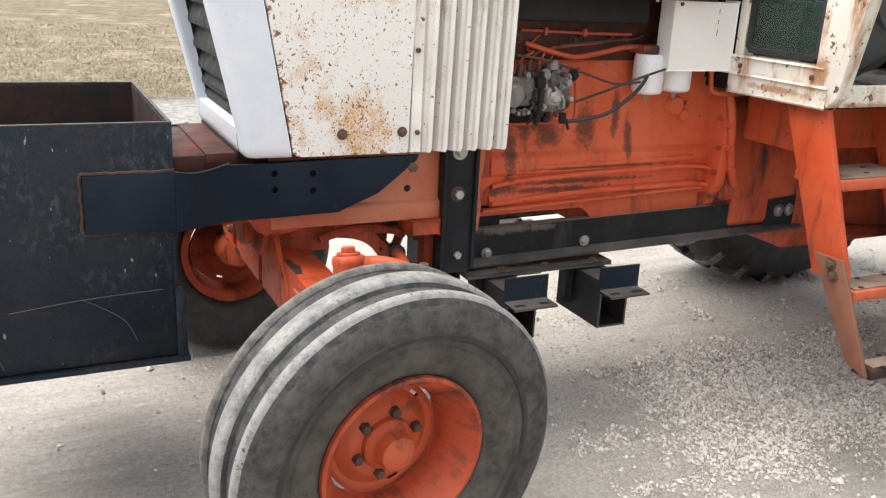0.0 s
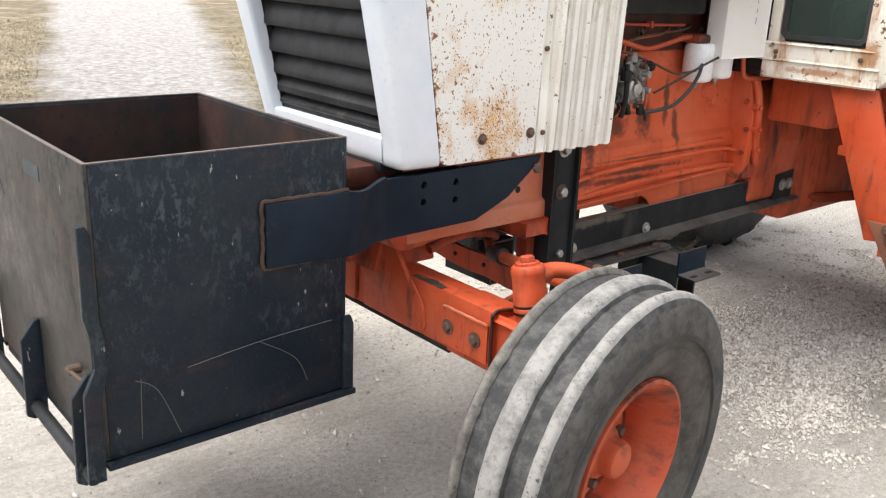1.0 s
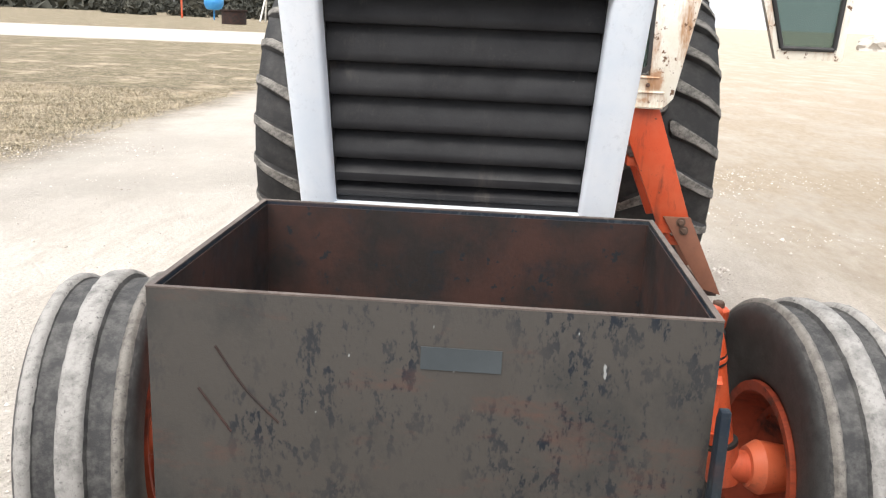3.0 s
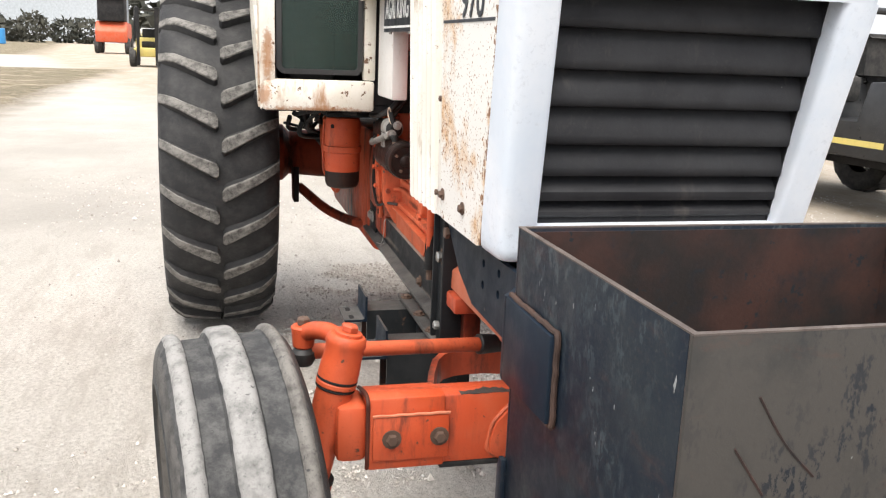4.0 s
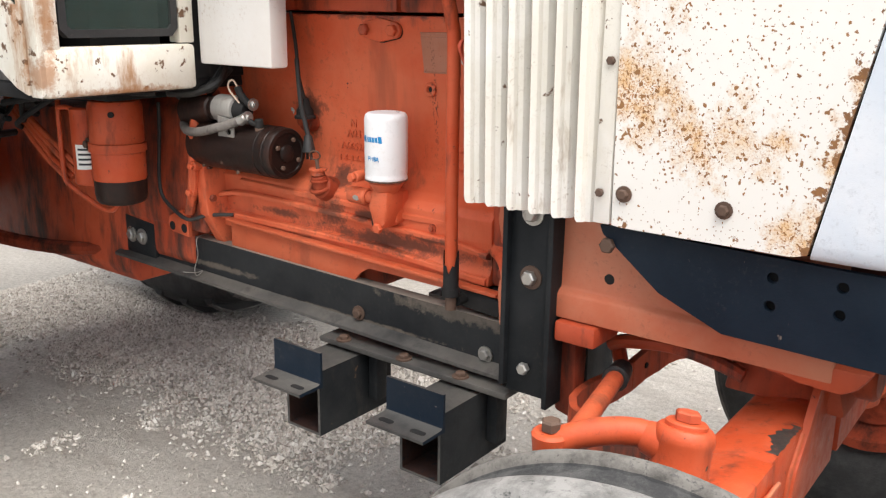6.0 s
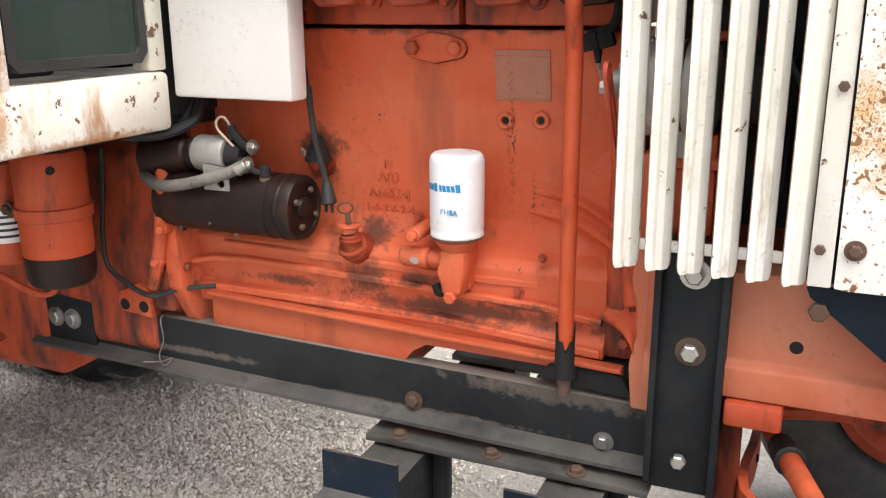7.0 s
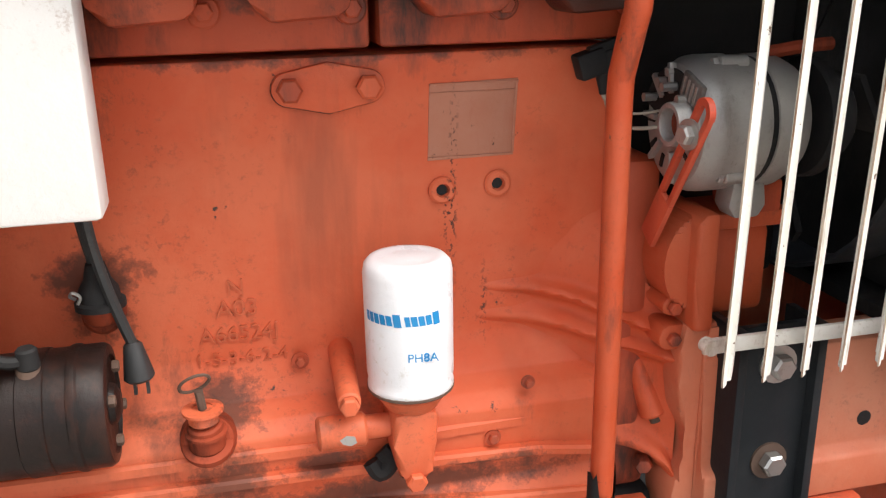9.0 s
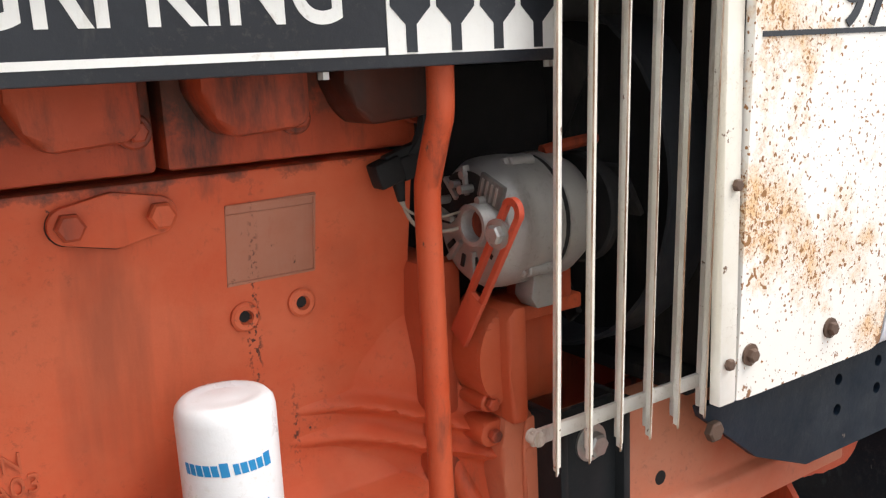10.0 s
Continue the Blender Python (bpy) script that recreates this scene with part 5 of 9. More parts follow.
def front_wheel(s):
    """Rib-tread steering wheel, turned a little and leaning in at the foot."""
    x0, y0, R, W, ang, lean = (0.009, -0.763, 0.382, 0.225, 7.5, -0.040) if s < 0 else (-0.017, 0.744, 0.372, 0.244, 7.2, -0.045)
    ang = radians(ang)
    out = V(math.sin(ang) * (1 if s < 0 else -1), s * math.cos(ang), 0)   # axle direction, outwards
    out.z = lean
    out.normalize()
    up = V(0, 0, 1)
    xax = up.cross(out).normalized()
    yax = out.cross(xax)
    m = Matrix((( xax.x, yax.x, out.x, x0), (xax.y, yax.y, out.y, y0), (xax.z, yax.z, out.z, R - 0.001), (0, 0, 0, 1)))
    fit = Matrix.Diagonal((R / 0.3795, R / 0.3795, W / 0.265, 1))
    bm = B()
    add_lathe(bm, [(0.180, -0.105), (0.203, -0.108), (0.205, -0.094), (0.186, -0.088), (0.178, -0.05), (0.160, -0.02), (0.158, 0.03), (0.176, 0.065), (0.186, 0.088), (0.204, 0.094), (0.203, 0.106), (0.194, 0.108), (0.181, 0.092), (0.170, 0.068), (0.154, 0.035), (0.148, 0.012), (0.148, -0.02), (0.172, -0.05), (0.180, -0.105)], fit, 48)
    for v in bm.verts:
        v.co.x, v.co.y = v.co.x * 0.935, v.co.y * 0.935
    # inner half darker: its dirt and the shade behind the wheel, as colour
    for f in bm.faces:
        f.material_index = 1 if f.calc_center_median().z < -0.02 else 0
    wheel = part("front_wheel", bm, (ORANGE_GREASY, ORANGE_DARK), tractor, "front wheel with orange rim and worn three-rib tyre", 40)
    wheel.matrix_basis = m
    # pressed disc with a scalloped rim and three small holes right through
    bm = B()
    n = 60
    rings = []
    for r, z in ((0.150, -0.016), (0.150, -0.006), (0.138, -0.002), (0.129, -0.003), (0.121, -0.003), (0.098, 0.014), (0.085, 0.022), (0.0, 0.022), (0.0, 0.012), (0.085, 0.012), (0.098, 0.004), (0.121, -0.012), (0.129, -0.012), (0.138, -0.012), (0.150, -0.016)):
        ring = []
        for k in range(n):
            a = 2 * math.pi * k / n
            q = 0.935 * r * (1 + (0.03 * math.cos(4 * a + 0.6) - 0.02 if r > 0.135 else 0))
            ring.append(bm.verts.new((q * math.cos(a), q * math.sin(a), z - 0.018)))
        rings.append(ring)
    for i, (p, q) in enumerate(zip(rings, rings[1:])):
        for k in range(n):
            if i in (3, 11) and k % 20 in (7, 8):
                continue
            bm.faces.new((p[k], p[(k + 1) % n], q[(k + 1) % n], q[k]))
    bmesh.ops.remove_doubles(bm, verts=list(bm.verts), dist=1e-6)
    # back of the disc gets the same painted shade and dirt
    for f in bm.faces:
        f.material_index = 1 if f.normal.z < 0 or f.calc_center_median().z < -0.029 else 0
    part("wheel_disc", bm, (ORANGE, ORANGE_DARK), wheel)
    bm = B()
    add_lathe(bm, [(0.060, 0.000), (0.058, 0.020), (0.050, 0.030), (0.046, 0.034), (0.043, 0.040), (0.042, 0.058), (0.038, 0.072), (0.029, 0.079), (0, 0.083)], fit, 28)
    add_lathe(bm, [(0.052, -0.02), (0.060, -0.09), (0.045, -0.12), (0, -0.12)], fit, 24)
    part("hub", bm, ORANGE, wheel, "worn orange hub with rounded cap")
    for k in range(6):
        a = 2 * math.pi * (k + 0.3) / 6
        bm = B()
        add_bolt(bm, (0.073 * math.cos(a), 0.073 * math.sin(a), 0.001), (0, 0, 1), 0.0125, 0.016, False)
        part("wheel_nut", bm, RUSTBOLT, wheel)
    # tyre carcass
    prof = [(0.188, -0.086), (0.200, -0.098), (0.250, -0.118), (0.300, -0.130), (0.332, -0.130), (0.350, -0.124), (0.361, -0.112), (0.3665, -0.096), (0.3600, -0.080), (0.3600, -0.030), (0.361, 0.0), (0.3600, 0.030), (0.3600, 0.080), (0.3665, 0.096), (0.361, 0.112), (0.350, 0.124), (0.332, 0.130), (0.306, 0.134), (0.296, 0.1335), (0.293, 0.1365), (0.284, 0.1365), (0.281, 0.130), (0.276, 0.125), (0.266, 0.124), (0.262, 0.128), (0.252, 0.127), (0.222, 0.115), (0.200, 0.102), (0.188, 0.088)]
    bm = B()
    add_lathe(bm, prof, fit, 72)
    # inner sidewall takes the dark band rubber, standing in for its shade
    for f in bm.faces:
        c = f.calc_center_median()
        r = math.hypot(c.x, c.y) * 0.3795 / R
        if r > 0.352 and abs(c.z) * 0.265 / W < 0.092:
            f.material_index = 1
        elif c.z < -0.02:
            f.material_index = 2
        elif c.z > 0:
            f.material_index = 2 if 0.2795 < r < 0.297 else 3 if r < 0.2795 else 0
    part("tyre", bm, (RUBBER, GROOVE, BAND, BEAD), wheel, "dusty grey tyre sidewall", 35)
    for c, hw, r0 in ((0.0, 0.0265, 0.3795), (-0.098, 0.0110, 0.3735), (0.097, 0.0140, 0.3735)):
        bm = B()
        add_lathe(bm, [(0.350, c - hw - 0.012), (r0 - 0.010, c - hw - 0.003), (r0 - 0.003, c - hw + 0.002), (r0, c - hw + min(0.010, hw * 0.6)), (r0, c + hw - min(0.010, hw * 0.6)), (r0 - 0.003, c + hw - 0.002), (r0 - 0.010, c + hw + 0.003), (0.350, c + hw + 0.012)], fit, 160)
        for v in bm.verts:
            k = 0.6 * noise.noise(v.co * 120) + 0.8 * noise.noise(v.co * 260)
            v.co.z += 0.0022 * k
            v.co.x *= 1 + 0.0022 * k
            v.co.y *= 1 + 0.0022 * k
        for f in bm.faces:
            q = f.calc_center_median()
            f.material_index = 1 if math.hypot(q.x, q.y) * 0.3795 / R < r0 - 0.0085 else 0
        part("tread_rib", bm, (RIB if c == 0 else SHOULDER if c > 0 else INNERRIB, GROOVE), wheel, "chalky worn tread rib", 50)
    return wheel


front_wheel(-1)
front_wheel(1)


def rear_wheel(s):
    R, W = 0.765, 0.225
    out = V(0, s, 0)
    xax = V(0, 0, 1).cross(out)
    yax = out.cross(xax)
    m = Matrix(((xax.x, yax.x, out.x, 2.565), (xax.y, yax.y, out.y, s * 0.752), (xax.z, yax.z, out.z, 0.762), (0, 0, 0, 1)))
    bm = B()
    add_lathe(bm, [(0.43, -0.20), (0.455, -0.20), (0.455, -0.185), (0.43, -0.17), (0.40, -0.10), (0.40, 0.10), (0.43, 0.17), (0.455, 0.185), (0.455, 0.20), (0.43, 0.20), (0.40, 0.16), (0.38, 0.10), (0.38, 0.0), (0.20, 0.02), (0.14, 0.05), (0, 0.05), (0, 0.03), (0.14, 0.03), (0.37, -0.02), (0.38, -0.12), (0.43, -0.20)], Matrix.Identity(4), 56)
    wheel = part("rear_wheel", bm, ORANGE, tractor, "tall rear drive wheel with chevron-lugged tyre", 40)
    wheel.matrix_basis = m
    prof = [(0.455, -0.185), (0.50, -0.215), (0.58, -0.232), (0.66, -0.226), (0.705, -0.212), (0.728, -0.16), (0.736, -0.08), (0.738, 0.0), (0.736, 0.08), (0.728, 0.16), (0.705, 0.212), (0.66, 0.226), (0.58, 0.232), (0.50, 0.215), (0.455, 0.185)]
    bm = B()
    add_lathe(bm, prof, Matrix.Identity(4), 96)
    part("tyre", bm, LUGSIDE, wheel, "black rear tyre carcass", 50)
    # one lug, bent in plan, wider at its inner end; the two hands share two meshes
    N = 26

    def base(u):
        u = abs(u)
        return 0.738 - 0.010 * (u / 0.16) ** 2 if u < 0.16 else 0.728 - 0.35 * (u - 0.16) - 3.0 * (u - 0.16) ** 2

    meshes = []
    for hand in (1, -1):
        bm = B()
        rows = []
        us = [0.006, 0.016, 0.04, 0.08, 0.12, 0.16, 0.195, 0.222]
        for i, u in enumerate(us):
            th = 0.015 + 0.55 * u + 0.5 * u * u
            hw = (0.016, 0.026, 0.026, 0.022, 0.020, 0.019, 0.0185, 0.018)[i]
            r0, top = base(u) - 0.012, base(u) + (0.030 if u < 0.19 else 0.022 if u < 0.21 else 0.010)
            sec = []
            for rr, w2 in ((r0, hw * 1.6), (top - 0.004, hw * 1.05), (top, hw * 0.85), (top, -hw * 0.85), (top - 0.004, -hw * 1.05), (r0, -hw * 1.6)):
                a = th + w2 / 0.74
                sec.append(bm.verts.new((rr * math.cos(a), rr * math.sin(a) , hand * u)))
            rows.append(sec)
        for a, b2 in zip(rows, rows[1:]):
            for i in range(5):
                f = bm.faces.new((a[i], a[i + 1], b2[i + 1], b2[i]))
                f.material_index = 1 if i in (1, 2, 3) else 0
        bm.faces.new(rows[0])
        bm.faces.new(rows[-1][::-1])
        ob = part("lug", bm, (LUGSIDE, LUGTOP), wheel, "", 30)
        meshes.append((ob, hand))
    for ob, hand in meshes:
        for k in range(N):
            q = ob if k == 0 else new("lug", ob.data)
            q.parent = wheel
            a = 2 * math.pi * (k + (0.5 if hand < 0 else 0)) / N
            q.matrix_basis = Matrix.Rotation(a, 4, "Z")
    bm = B()
    add_cyl(bm, (0, 0, -0.30), (0, 0, 0.10), 0.055, seg=20, bevel=0.004)
    part("axle_shaft", bm, ORANGE_GREASY, wheel)
    return wheel


rear_wheel(-1)
rear_wheel(1)

# ---- engine ----
bm = B()
# block: waisted section along the crankcase, right side flatter
prof = [(0.104, 0.905), (0.108, 1.00), (0.116, 1.10), (0.134, 1.205), (0.134, 1.216), (-0.13, 1.216), (-0.13, 1.00), (-0.135, 0.90), (-0.14, 0.86), (-0.158, 0.845), (-0.16, 0.80), (-0.145, 0.785), (-0.15, 0.74), (-0.165, 0.725), (-0.165, 0.705), (0.165, 0.705), (0.165, 0.728), (0.150, 0.745), (0.158, 0.79), (0.160, 0.835), (0.145, 0.85), (0.120, 0.862), (0.112, 0.88)]
add_prism(bm, prof, at_x(0.555), 0.80, 0.003)
block = part("engine_block", bm, BLOCK, tractor, "orange painted diesel engine block with oil stains")
bm = B()
add_box(bm, 0.51, 0.56, -0.155, 0.155, 0.705, 1.10, 0.012)
part("front_plate", bm, ORANGE_GREASY, block, "orange timing cover plate")


def add_ledge(bm, pts, out, s, h=0.012, back=0.02):
    """A cast ledge along a line of (x, y, z): flat top, sloping underside."""
    rings = []
    for x, y, z in pts:
        rings.append([bm.verts.new((x, s * (y - back), z + 0.004)), bm.verts.new((x, s * (y + out - 0.003), z)), bm.verts.new((x, s * (y + out), z - 0.003)), bm.verts.new((x, s * (y + out), z - h)), bm.verts.new((x, s * (y - back), z - h - 0.012))])
    for a, b2 in zip(rings, rings[1:]):
        for i in range(5):
            bm.faces.new((a[i], a[(i + 1) % 5], b2[(i + 1) % 5], b2[i]))
    bm.faces.new(rings[0])
    bm.faces.new(rings[-1][::-1])


def mixed(v, stops):
    """Straight-line interpolation in a list of (place, value), places rising."""
    for (a, p), (b2, q) in zip(stops, stops[1:]):
        if v <= b2:
            return p + (q - p) * max(0.0, (v - a) / (b2 - a))
    return stops[-1][1]


def front_casting_y(x, z):
    """How far the flared front casting stands out: two ribs and a lower rim run out to the flange, pockets lie between."""
    section = mixed(z, [(0.72, 0.150), (0.79, 0.156), (0.835, 0.158), (0.85, 0.144), (0.862, 0.120), (0.88, 0.111), (0.905, 0.103), (1.0, 0.107), (1.06, 0.111)]) - 0.004
    pocket = mixed(x, [(0.494, 0.186), (0.503, 0.176), (0.512, 0.166), (0.530, 0.150), (0.560, 0.128), (0.60, 0.112), (0.66, 0.100)])
    blend = min(1.0, max(0.0, (0.575 - x) / 0.035))
    low = section if z > 0.862 else section * (1 - blend) + 0.150 * blend
    fade = min(1.0, max(0.0, (1.055 - z) / 0.075)) if x > 0.545 else 1.0 - min(1.0, max(0.0, (z - 0.98) / 0.075)) * (x - 0.494) / 0.051
    base = max(low, section + (pocket - section) * max(0.0, fade))
    rib = mixed(x, [(0.500, 0.205), (0.515, 0.192), (0.535, 0.175), (0.556, 0.160), (0.60, 0.134), (0.64, 0.119), (0.68, 0.1095), (0.72, 0.102)])
    za = mixed(x, [(0.50, 0.908), (0.545, 0.922), (0.60, 0.944), (0.64, 0.954), (0.72, 0.960)])
    zb = mixed(x, [(0.50, 0.884), (0.556, 0.893), (0.60, 0.908), (0.64, 0.919), (0.72, 0.926)])
    zc = rim_z(x) + 0.004
    w = max(math.exp(-((z - za) / 0.0085) ** 2), math.exp(-((z - zb) / 0.0095) ** 2), math.exp(-((z - zc) / 0.015) ** 2) if x < 0.60 else 0.0)
    if zb < z < za:
        w = max(w, 0.45 * min(1.0, max(0.0, (0.62 - x) / 0.09)))
    return base + max(0.0, rib - base) * w


def rim_z(x):
    """Lower rim of the front casting, falling away in a lobe beside the flange."""
    return mixed(x, [(0.494, 0.722), (0.500, 0.738), (0.508, 0.752), (0.520, 0.762), (0.54, 0.768), (0.58, 0.772), (0.72, 0.776)])


for s in (-1, 1):
    bm = B()
    rows = []
    nx, nz = 34, 64
    for i in range(-1, nx + 1):
        u = (max(0, i) / nx) ** 1.35
        back = 0.0 if i >= 0 else 0.040
        xr = 0.494 + 0.226 * u
        z0, z1 = rim_z(xr), 1.06
        col = [bm.verts.new((xr + 0.004, s * (front_casting_y(xr, z0) - 0.045), z0 + 0.002))]
        for k in range(nz + 1):
            z = z0 + (z1 - z0) * (k / nz)
            xe = mixed(z, [(0.925, 0.494), (0.945, 0.512), (0.97, 0.530), (1.0, 0.542), (1.06, 0.552)])
            x = xe + (0.72 - xe) * u
            col.append(bm.verts.new((x + 0.1 * back, s * (front_casting_y(x, z) - back), z)))
        col.append(bm.verts.new((x + 0.004, s * (front_casting_y(x, z1) - 0.04), z1)))
        rows.append(col)
    for a, b2 in zip(rows, rows[1:]):
        for k in range(len(a) - 1):
            bm.faces.new((a[k], a[k + 1], b2[k + 1], b2[k]))
    part("front_casting", bm, BLOCK, block, "flared front casting with two ribs", 60)
    bm = B()
    add_prism(bm, [(0.449, 0.652), (0.500, 0.652), (0.506, 0.722), (0.503, 0.741), (0.493, 0.757), (0.489, 0.770), (0.490, 0.790), (0.495, 0.808), (0.502, 0.823), (0.506, 0.86), (0.507, 0.90), (0.502, 0.930), (0.454, 0.930)], at_y(0.140 if s > 0 else -0.210), 0.070, 0.006)
    flange = part("front_flange", bm, FADED, block, "upright cast front flange, paint faded to salmon")
    bm = B()
    add_prism(bm, [(0.447, 0.655), (0.480, 0.655), (0.4815, 0.78), (0.4815, 0.90), (0.476, 0.926), (0.452, 0.926)], at_y(0.209 if s > 0 else -0.214), 0.005, 0.002)
    part("flange_face", bm, FADED, flange)
    bm = B()
    add_cyl(bm, (0.529, s * 0.140, 0.876), (0.510, s * 0.166, 0.802), 0.0120, 0.0150, 20, 0.003)
    part("cast_boss", bm, BLOCK, block)
    bm = B()
    add_cyl(bm, (0.511, s * 0.167, 0.803), (0.509, s * 0.1695, 0.796), 0.0065, seg=10)
    part("boss_stud", bm, RUSTBOLT, block)
    bm = B()
    add_bolt(bm, (0.518, s * 0.158, 0.742), (0.3, s, 0), 0.011, 0.016, False)
    part("bolt", bm, ORANGE_GREASY, block)
# raised ribs and flanges on both flanks
for s in (-1, 1):
    bm = B()
    y0 = 0.150
    add_ledge(bm, [(0.62, y0 - 0.006, 0.822), (0.77, y0, 0.822), (1.01, y0, 0.826), (1.28, y0 + 0.004, 0.831)], 0.014, s)
    add_ledge(bm, [(0.56, y0, 0.772), (0.65, y0, 0.786), (0.89, y0, 0.795), (1.231, y0 + 0.002, 0.803), (1.30, y0 + 0.006, 0.800), (1.36, y0 + 0.016, 0.788), (1.42, y0 + 0.03, 0.776)], 0.019, s, 0.010, 0.03)
    add_ledge(bm, [(0.56, y0 + 0.004, 0.722), (0.84, y0 + 0.004, 0.742), (1.29, y0 + 0.006, 0.744), (1.36, y0 + 0.012, 0.738)], 0.018, s, 0.012, 0.03)
    part("casting_rib", bm, BLOCK, block)
    # sump rail with turned-out lip
    bm = B()
    add_prism(bm, [(0.52, 0.700), (1.31, 0.728), (1.31, 0.655), (0.93, 0.640), (0.905, 0.648), (0.885, 0.675), (0.86, 0.690), (0.52, 0.684)], at_y(s * 0.168 if s > 0 else -0.176), 0.008, 0.001)
    add_prism(bm, [(0.52, 0.697), (1.31, 0.725), (1.31, 0.733), (0.52, 0.705)], at_y(s * 0.168 if s > 0 else -0.192), 0.024, 0.002)
    part("sump_guard", bm, ORANGE, tractor, "orange side guard plate below the crankcase")
bm = B()
add_box(bm, 0.92, 1.30, -0.12, 0.12, 0.60, 0.71, 0.02)
part("oil_sump", bm, ORANGE_GREASY, tractor, "greasy orange oil sump")
# heads
for x0, x1 in ((0.548, 0.806), (0.814, 1.10), (1.108, 1.34)):
    bm = B()
    add_box(bm, x0, x1, -0.125, 0.136, 1.222, 1.36, 0.006)
    head = part("cylinder_head", bm, HEADPAINT, tractor, "greasy orange cylinder head")
    for xl in ((x0 + x1) / 2 - 0.020, (x0 + x1) / 2 + 0.112):
        sooty = xl < 0.68
        bm = B()
        add_prism(bm, [(xl, 1.36), (xl, 1.290), (xl - 0.012, 1.268), (xl - 0.026, 1.250), (xl - 0.088, 1.254), (xl - 0.100, 1.262), (xl - 0.100, 1.36)], at_y(0.13), 0.060, 0.008)
        part("exhaust_port", bm, SOOTY if sooty else ORANGE_GREASY, head)
        bm = B()
        add_cyl(bm, (xl - 0.104, 0.136, 1.260), (xl - 0.104, 0.146, 1.260), 0.0155, seg=20, bevel=0.002)
        add_bolt(bm, (xl - 0.104, 0.146, 1.260), (0, 1, 0), 0.0095, 0.010, False)
        part("bolt", bm, ORANGE_GREASY, head)
bm = B()
add_box(bm, 0.56, 1.34, 0.16, 0.235, 1.305, 1.39, 0.02)
part("exhaust_manifold", bm, SOOTY, tractor)
bm = B()
add_box(bm, 0.56, 1.0, -0.225, -0.15, 1.232, 1.40, 0.01)
part("intake_box", bm, BLACK, tractor, "dark intake housing under the hood")
bm = B()
add_box(bm, 0.57, 1.13, -0.146, -0.1265, 1.122, 1.300, 0.006)
cover = part("pushrod_cover", bm, SOOTY, block, "near-black pushrod cover plate")
for cx in (0.62, 0.80, 0.98, 1.10):
    bm = B()
    add_bolt(bm, (cx, -0.146, 1.180), (0, -1, 0), 0.008, 0.010)
    part("bolt", bm, RUSTBOLT, cover)

# details of the right flank

def face_y(z):
    """The right flank of the block leans out with height."""
    return 0.104 + (z - 0.905) * 0.05 if z < 1.0 else 0.108 + (z - 1.0) * 0.08 if z < 1.1 else 0.116 + (z - 1.1) * 0.171


bm = B()
add_prism(bm, [(0.757, 1.105), (0.757, 1.186), (0.665, 1.188), (0.666, 1.106)], Matrix.Translation((0, face_y(1.145) - 0.002, 0)) @ Matrix.Translation((0, 0, 1.145)) @ Matrix.Rotation(-0.17, 4, "X") @ Matrix.Translation((0, 0, -1.145)) @ XZ, 0.003, 0.0006)
plate = part("data_plate", bm, PLATE, block, "worn blank metal data plate")
for x0, x1, z0, z1 in ((0.665, 0.757, 1.1835, 1.186), (0.666, 0.757, 1.106, 1.1085), (0.6655, 0.668, 1.108, 1.184), (0.668, 0.756, 1.176, 1.177)):
    bm = B()
    add_box(bm, x0, x1, 0.0, 0.0015, z0 - 1.145, z1 - 1.145, 0.0004, Matrix.Translation((0, face_y(1.145) + 0.0008, 1.145)) @ Matrix.Rotation(-0.17, 4, "X"))
    part("plate_rim", bm, PLATE, plate)
for px, pz in ((0.742, 1.073), (0.682, 1.076)):
    bm = B()
    y = face_y(pz)
    m = frame_to((px, y - 0.004, pz), (px, y + 1, pz))[0]
    add_lathe(bm, [(0.0145, 0), (0.0145, 0.008), (0.012, 0.010), (0.0075, 0.010), (0.006, 0.004), (0, 0.004)], m, 20)
    plug = part("core_plug", bm, BLOCK, block)
    bm = B()
    add_cyl(bm, (px, y, pz), (px, y + 0.0008, pz), 0.0058, seg=12)
    part("plug_socket", bm, BLACK, plug)
bm = B()
y = face_y(1.186)
pts = []
for side in (1, -1):
    for k in range(9):
        a = radians(70 - 140 * k / 8) if side > 0 else radians(250 - 140 * k / 8)
        pts.append((0.8565 + side * 0.0375 + 0.0165 * math.cos(a), 1.187 + 0.0165 * math.sin(a)))
    pts.append((0.8565, 1.187 - side * 0.0245))
add_prism(bm, [(0.8565 + (u - 0.8565) * 1.012, 1.1865 + (v - 1.187) * 1.04) for u, v in pts], at_y(y - 0.004), 0.0062)
part("cover_gasket", bm, BLACK, block, "dark oily gasket")
bm = B()
add_prism(bm, pts, at_y(y - 0.004), 0.014, 0.002)
cover = part("oval_cover", bm, BLOCK, block, "oval bolted cover plate")
for cx in (0.894, 0.819):
    bm = B()
    add_bolt(bm, (cx, y + 0.010, 1.187), (0, 1, 0), 0.0125, 0.010, False)
    part("bolt", bm, ORANGE_GREASY if cx > 0.85 else BLOCK, cover)
# cast lettering
ZL = ((0.978, 0.024, "N"), (0.954, 0.026, "A03"), (0.926, 0.024, "A66524J"), (0.899, 0.021, "1-5-3-6-2-4"))
for z, size, word in ZL:
    mm = Matrix.Translation((0.960, face_y(z + 0.008) + (0.0003 if z > 0.91 else 0.0010), z)) @ pose(0, 0, 0, 90, 0, 180)
    lettering("cast_letters", word, size, mm, ORANGE, block, 0.0022)
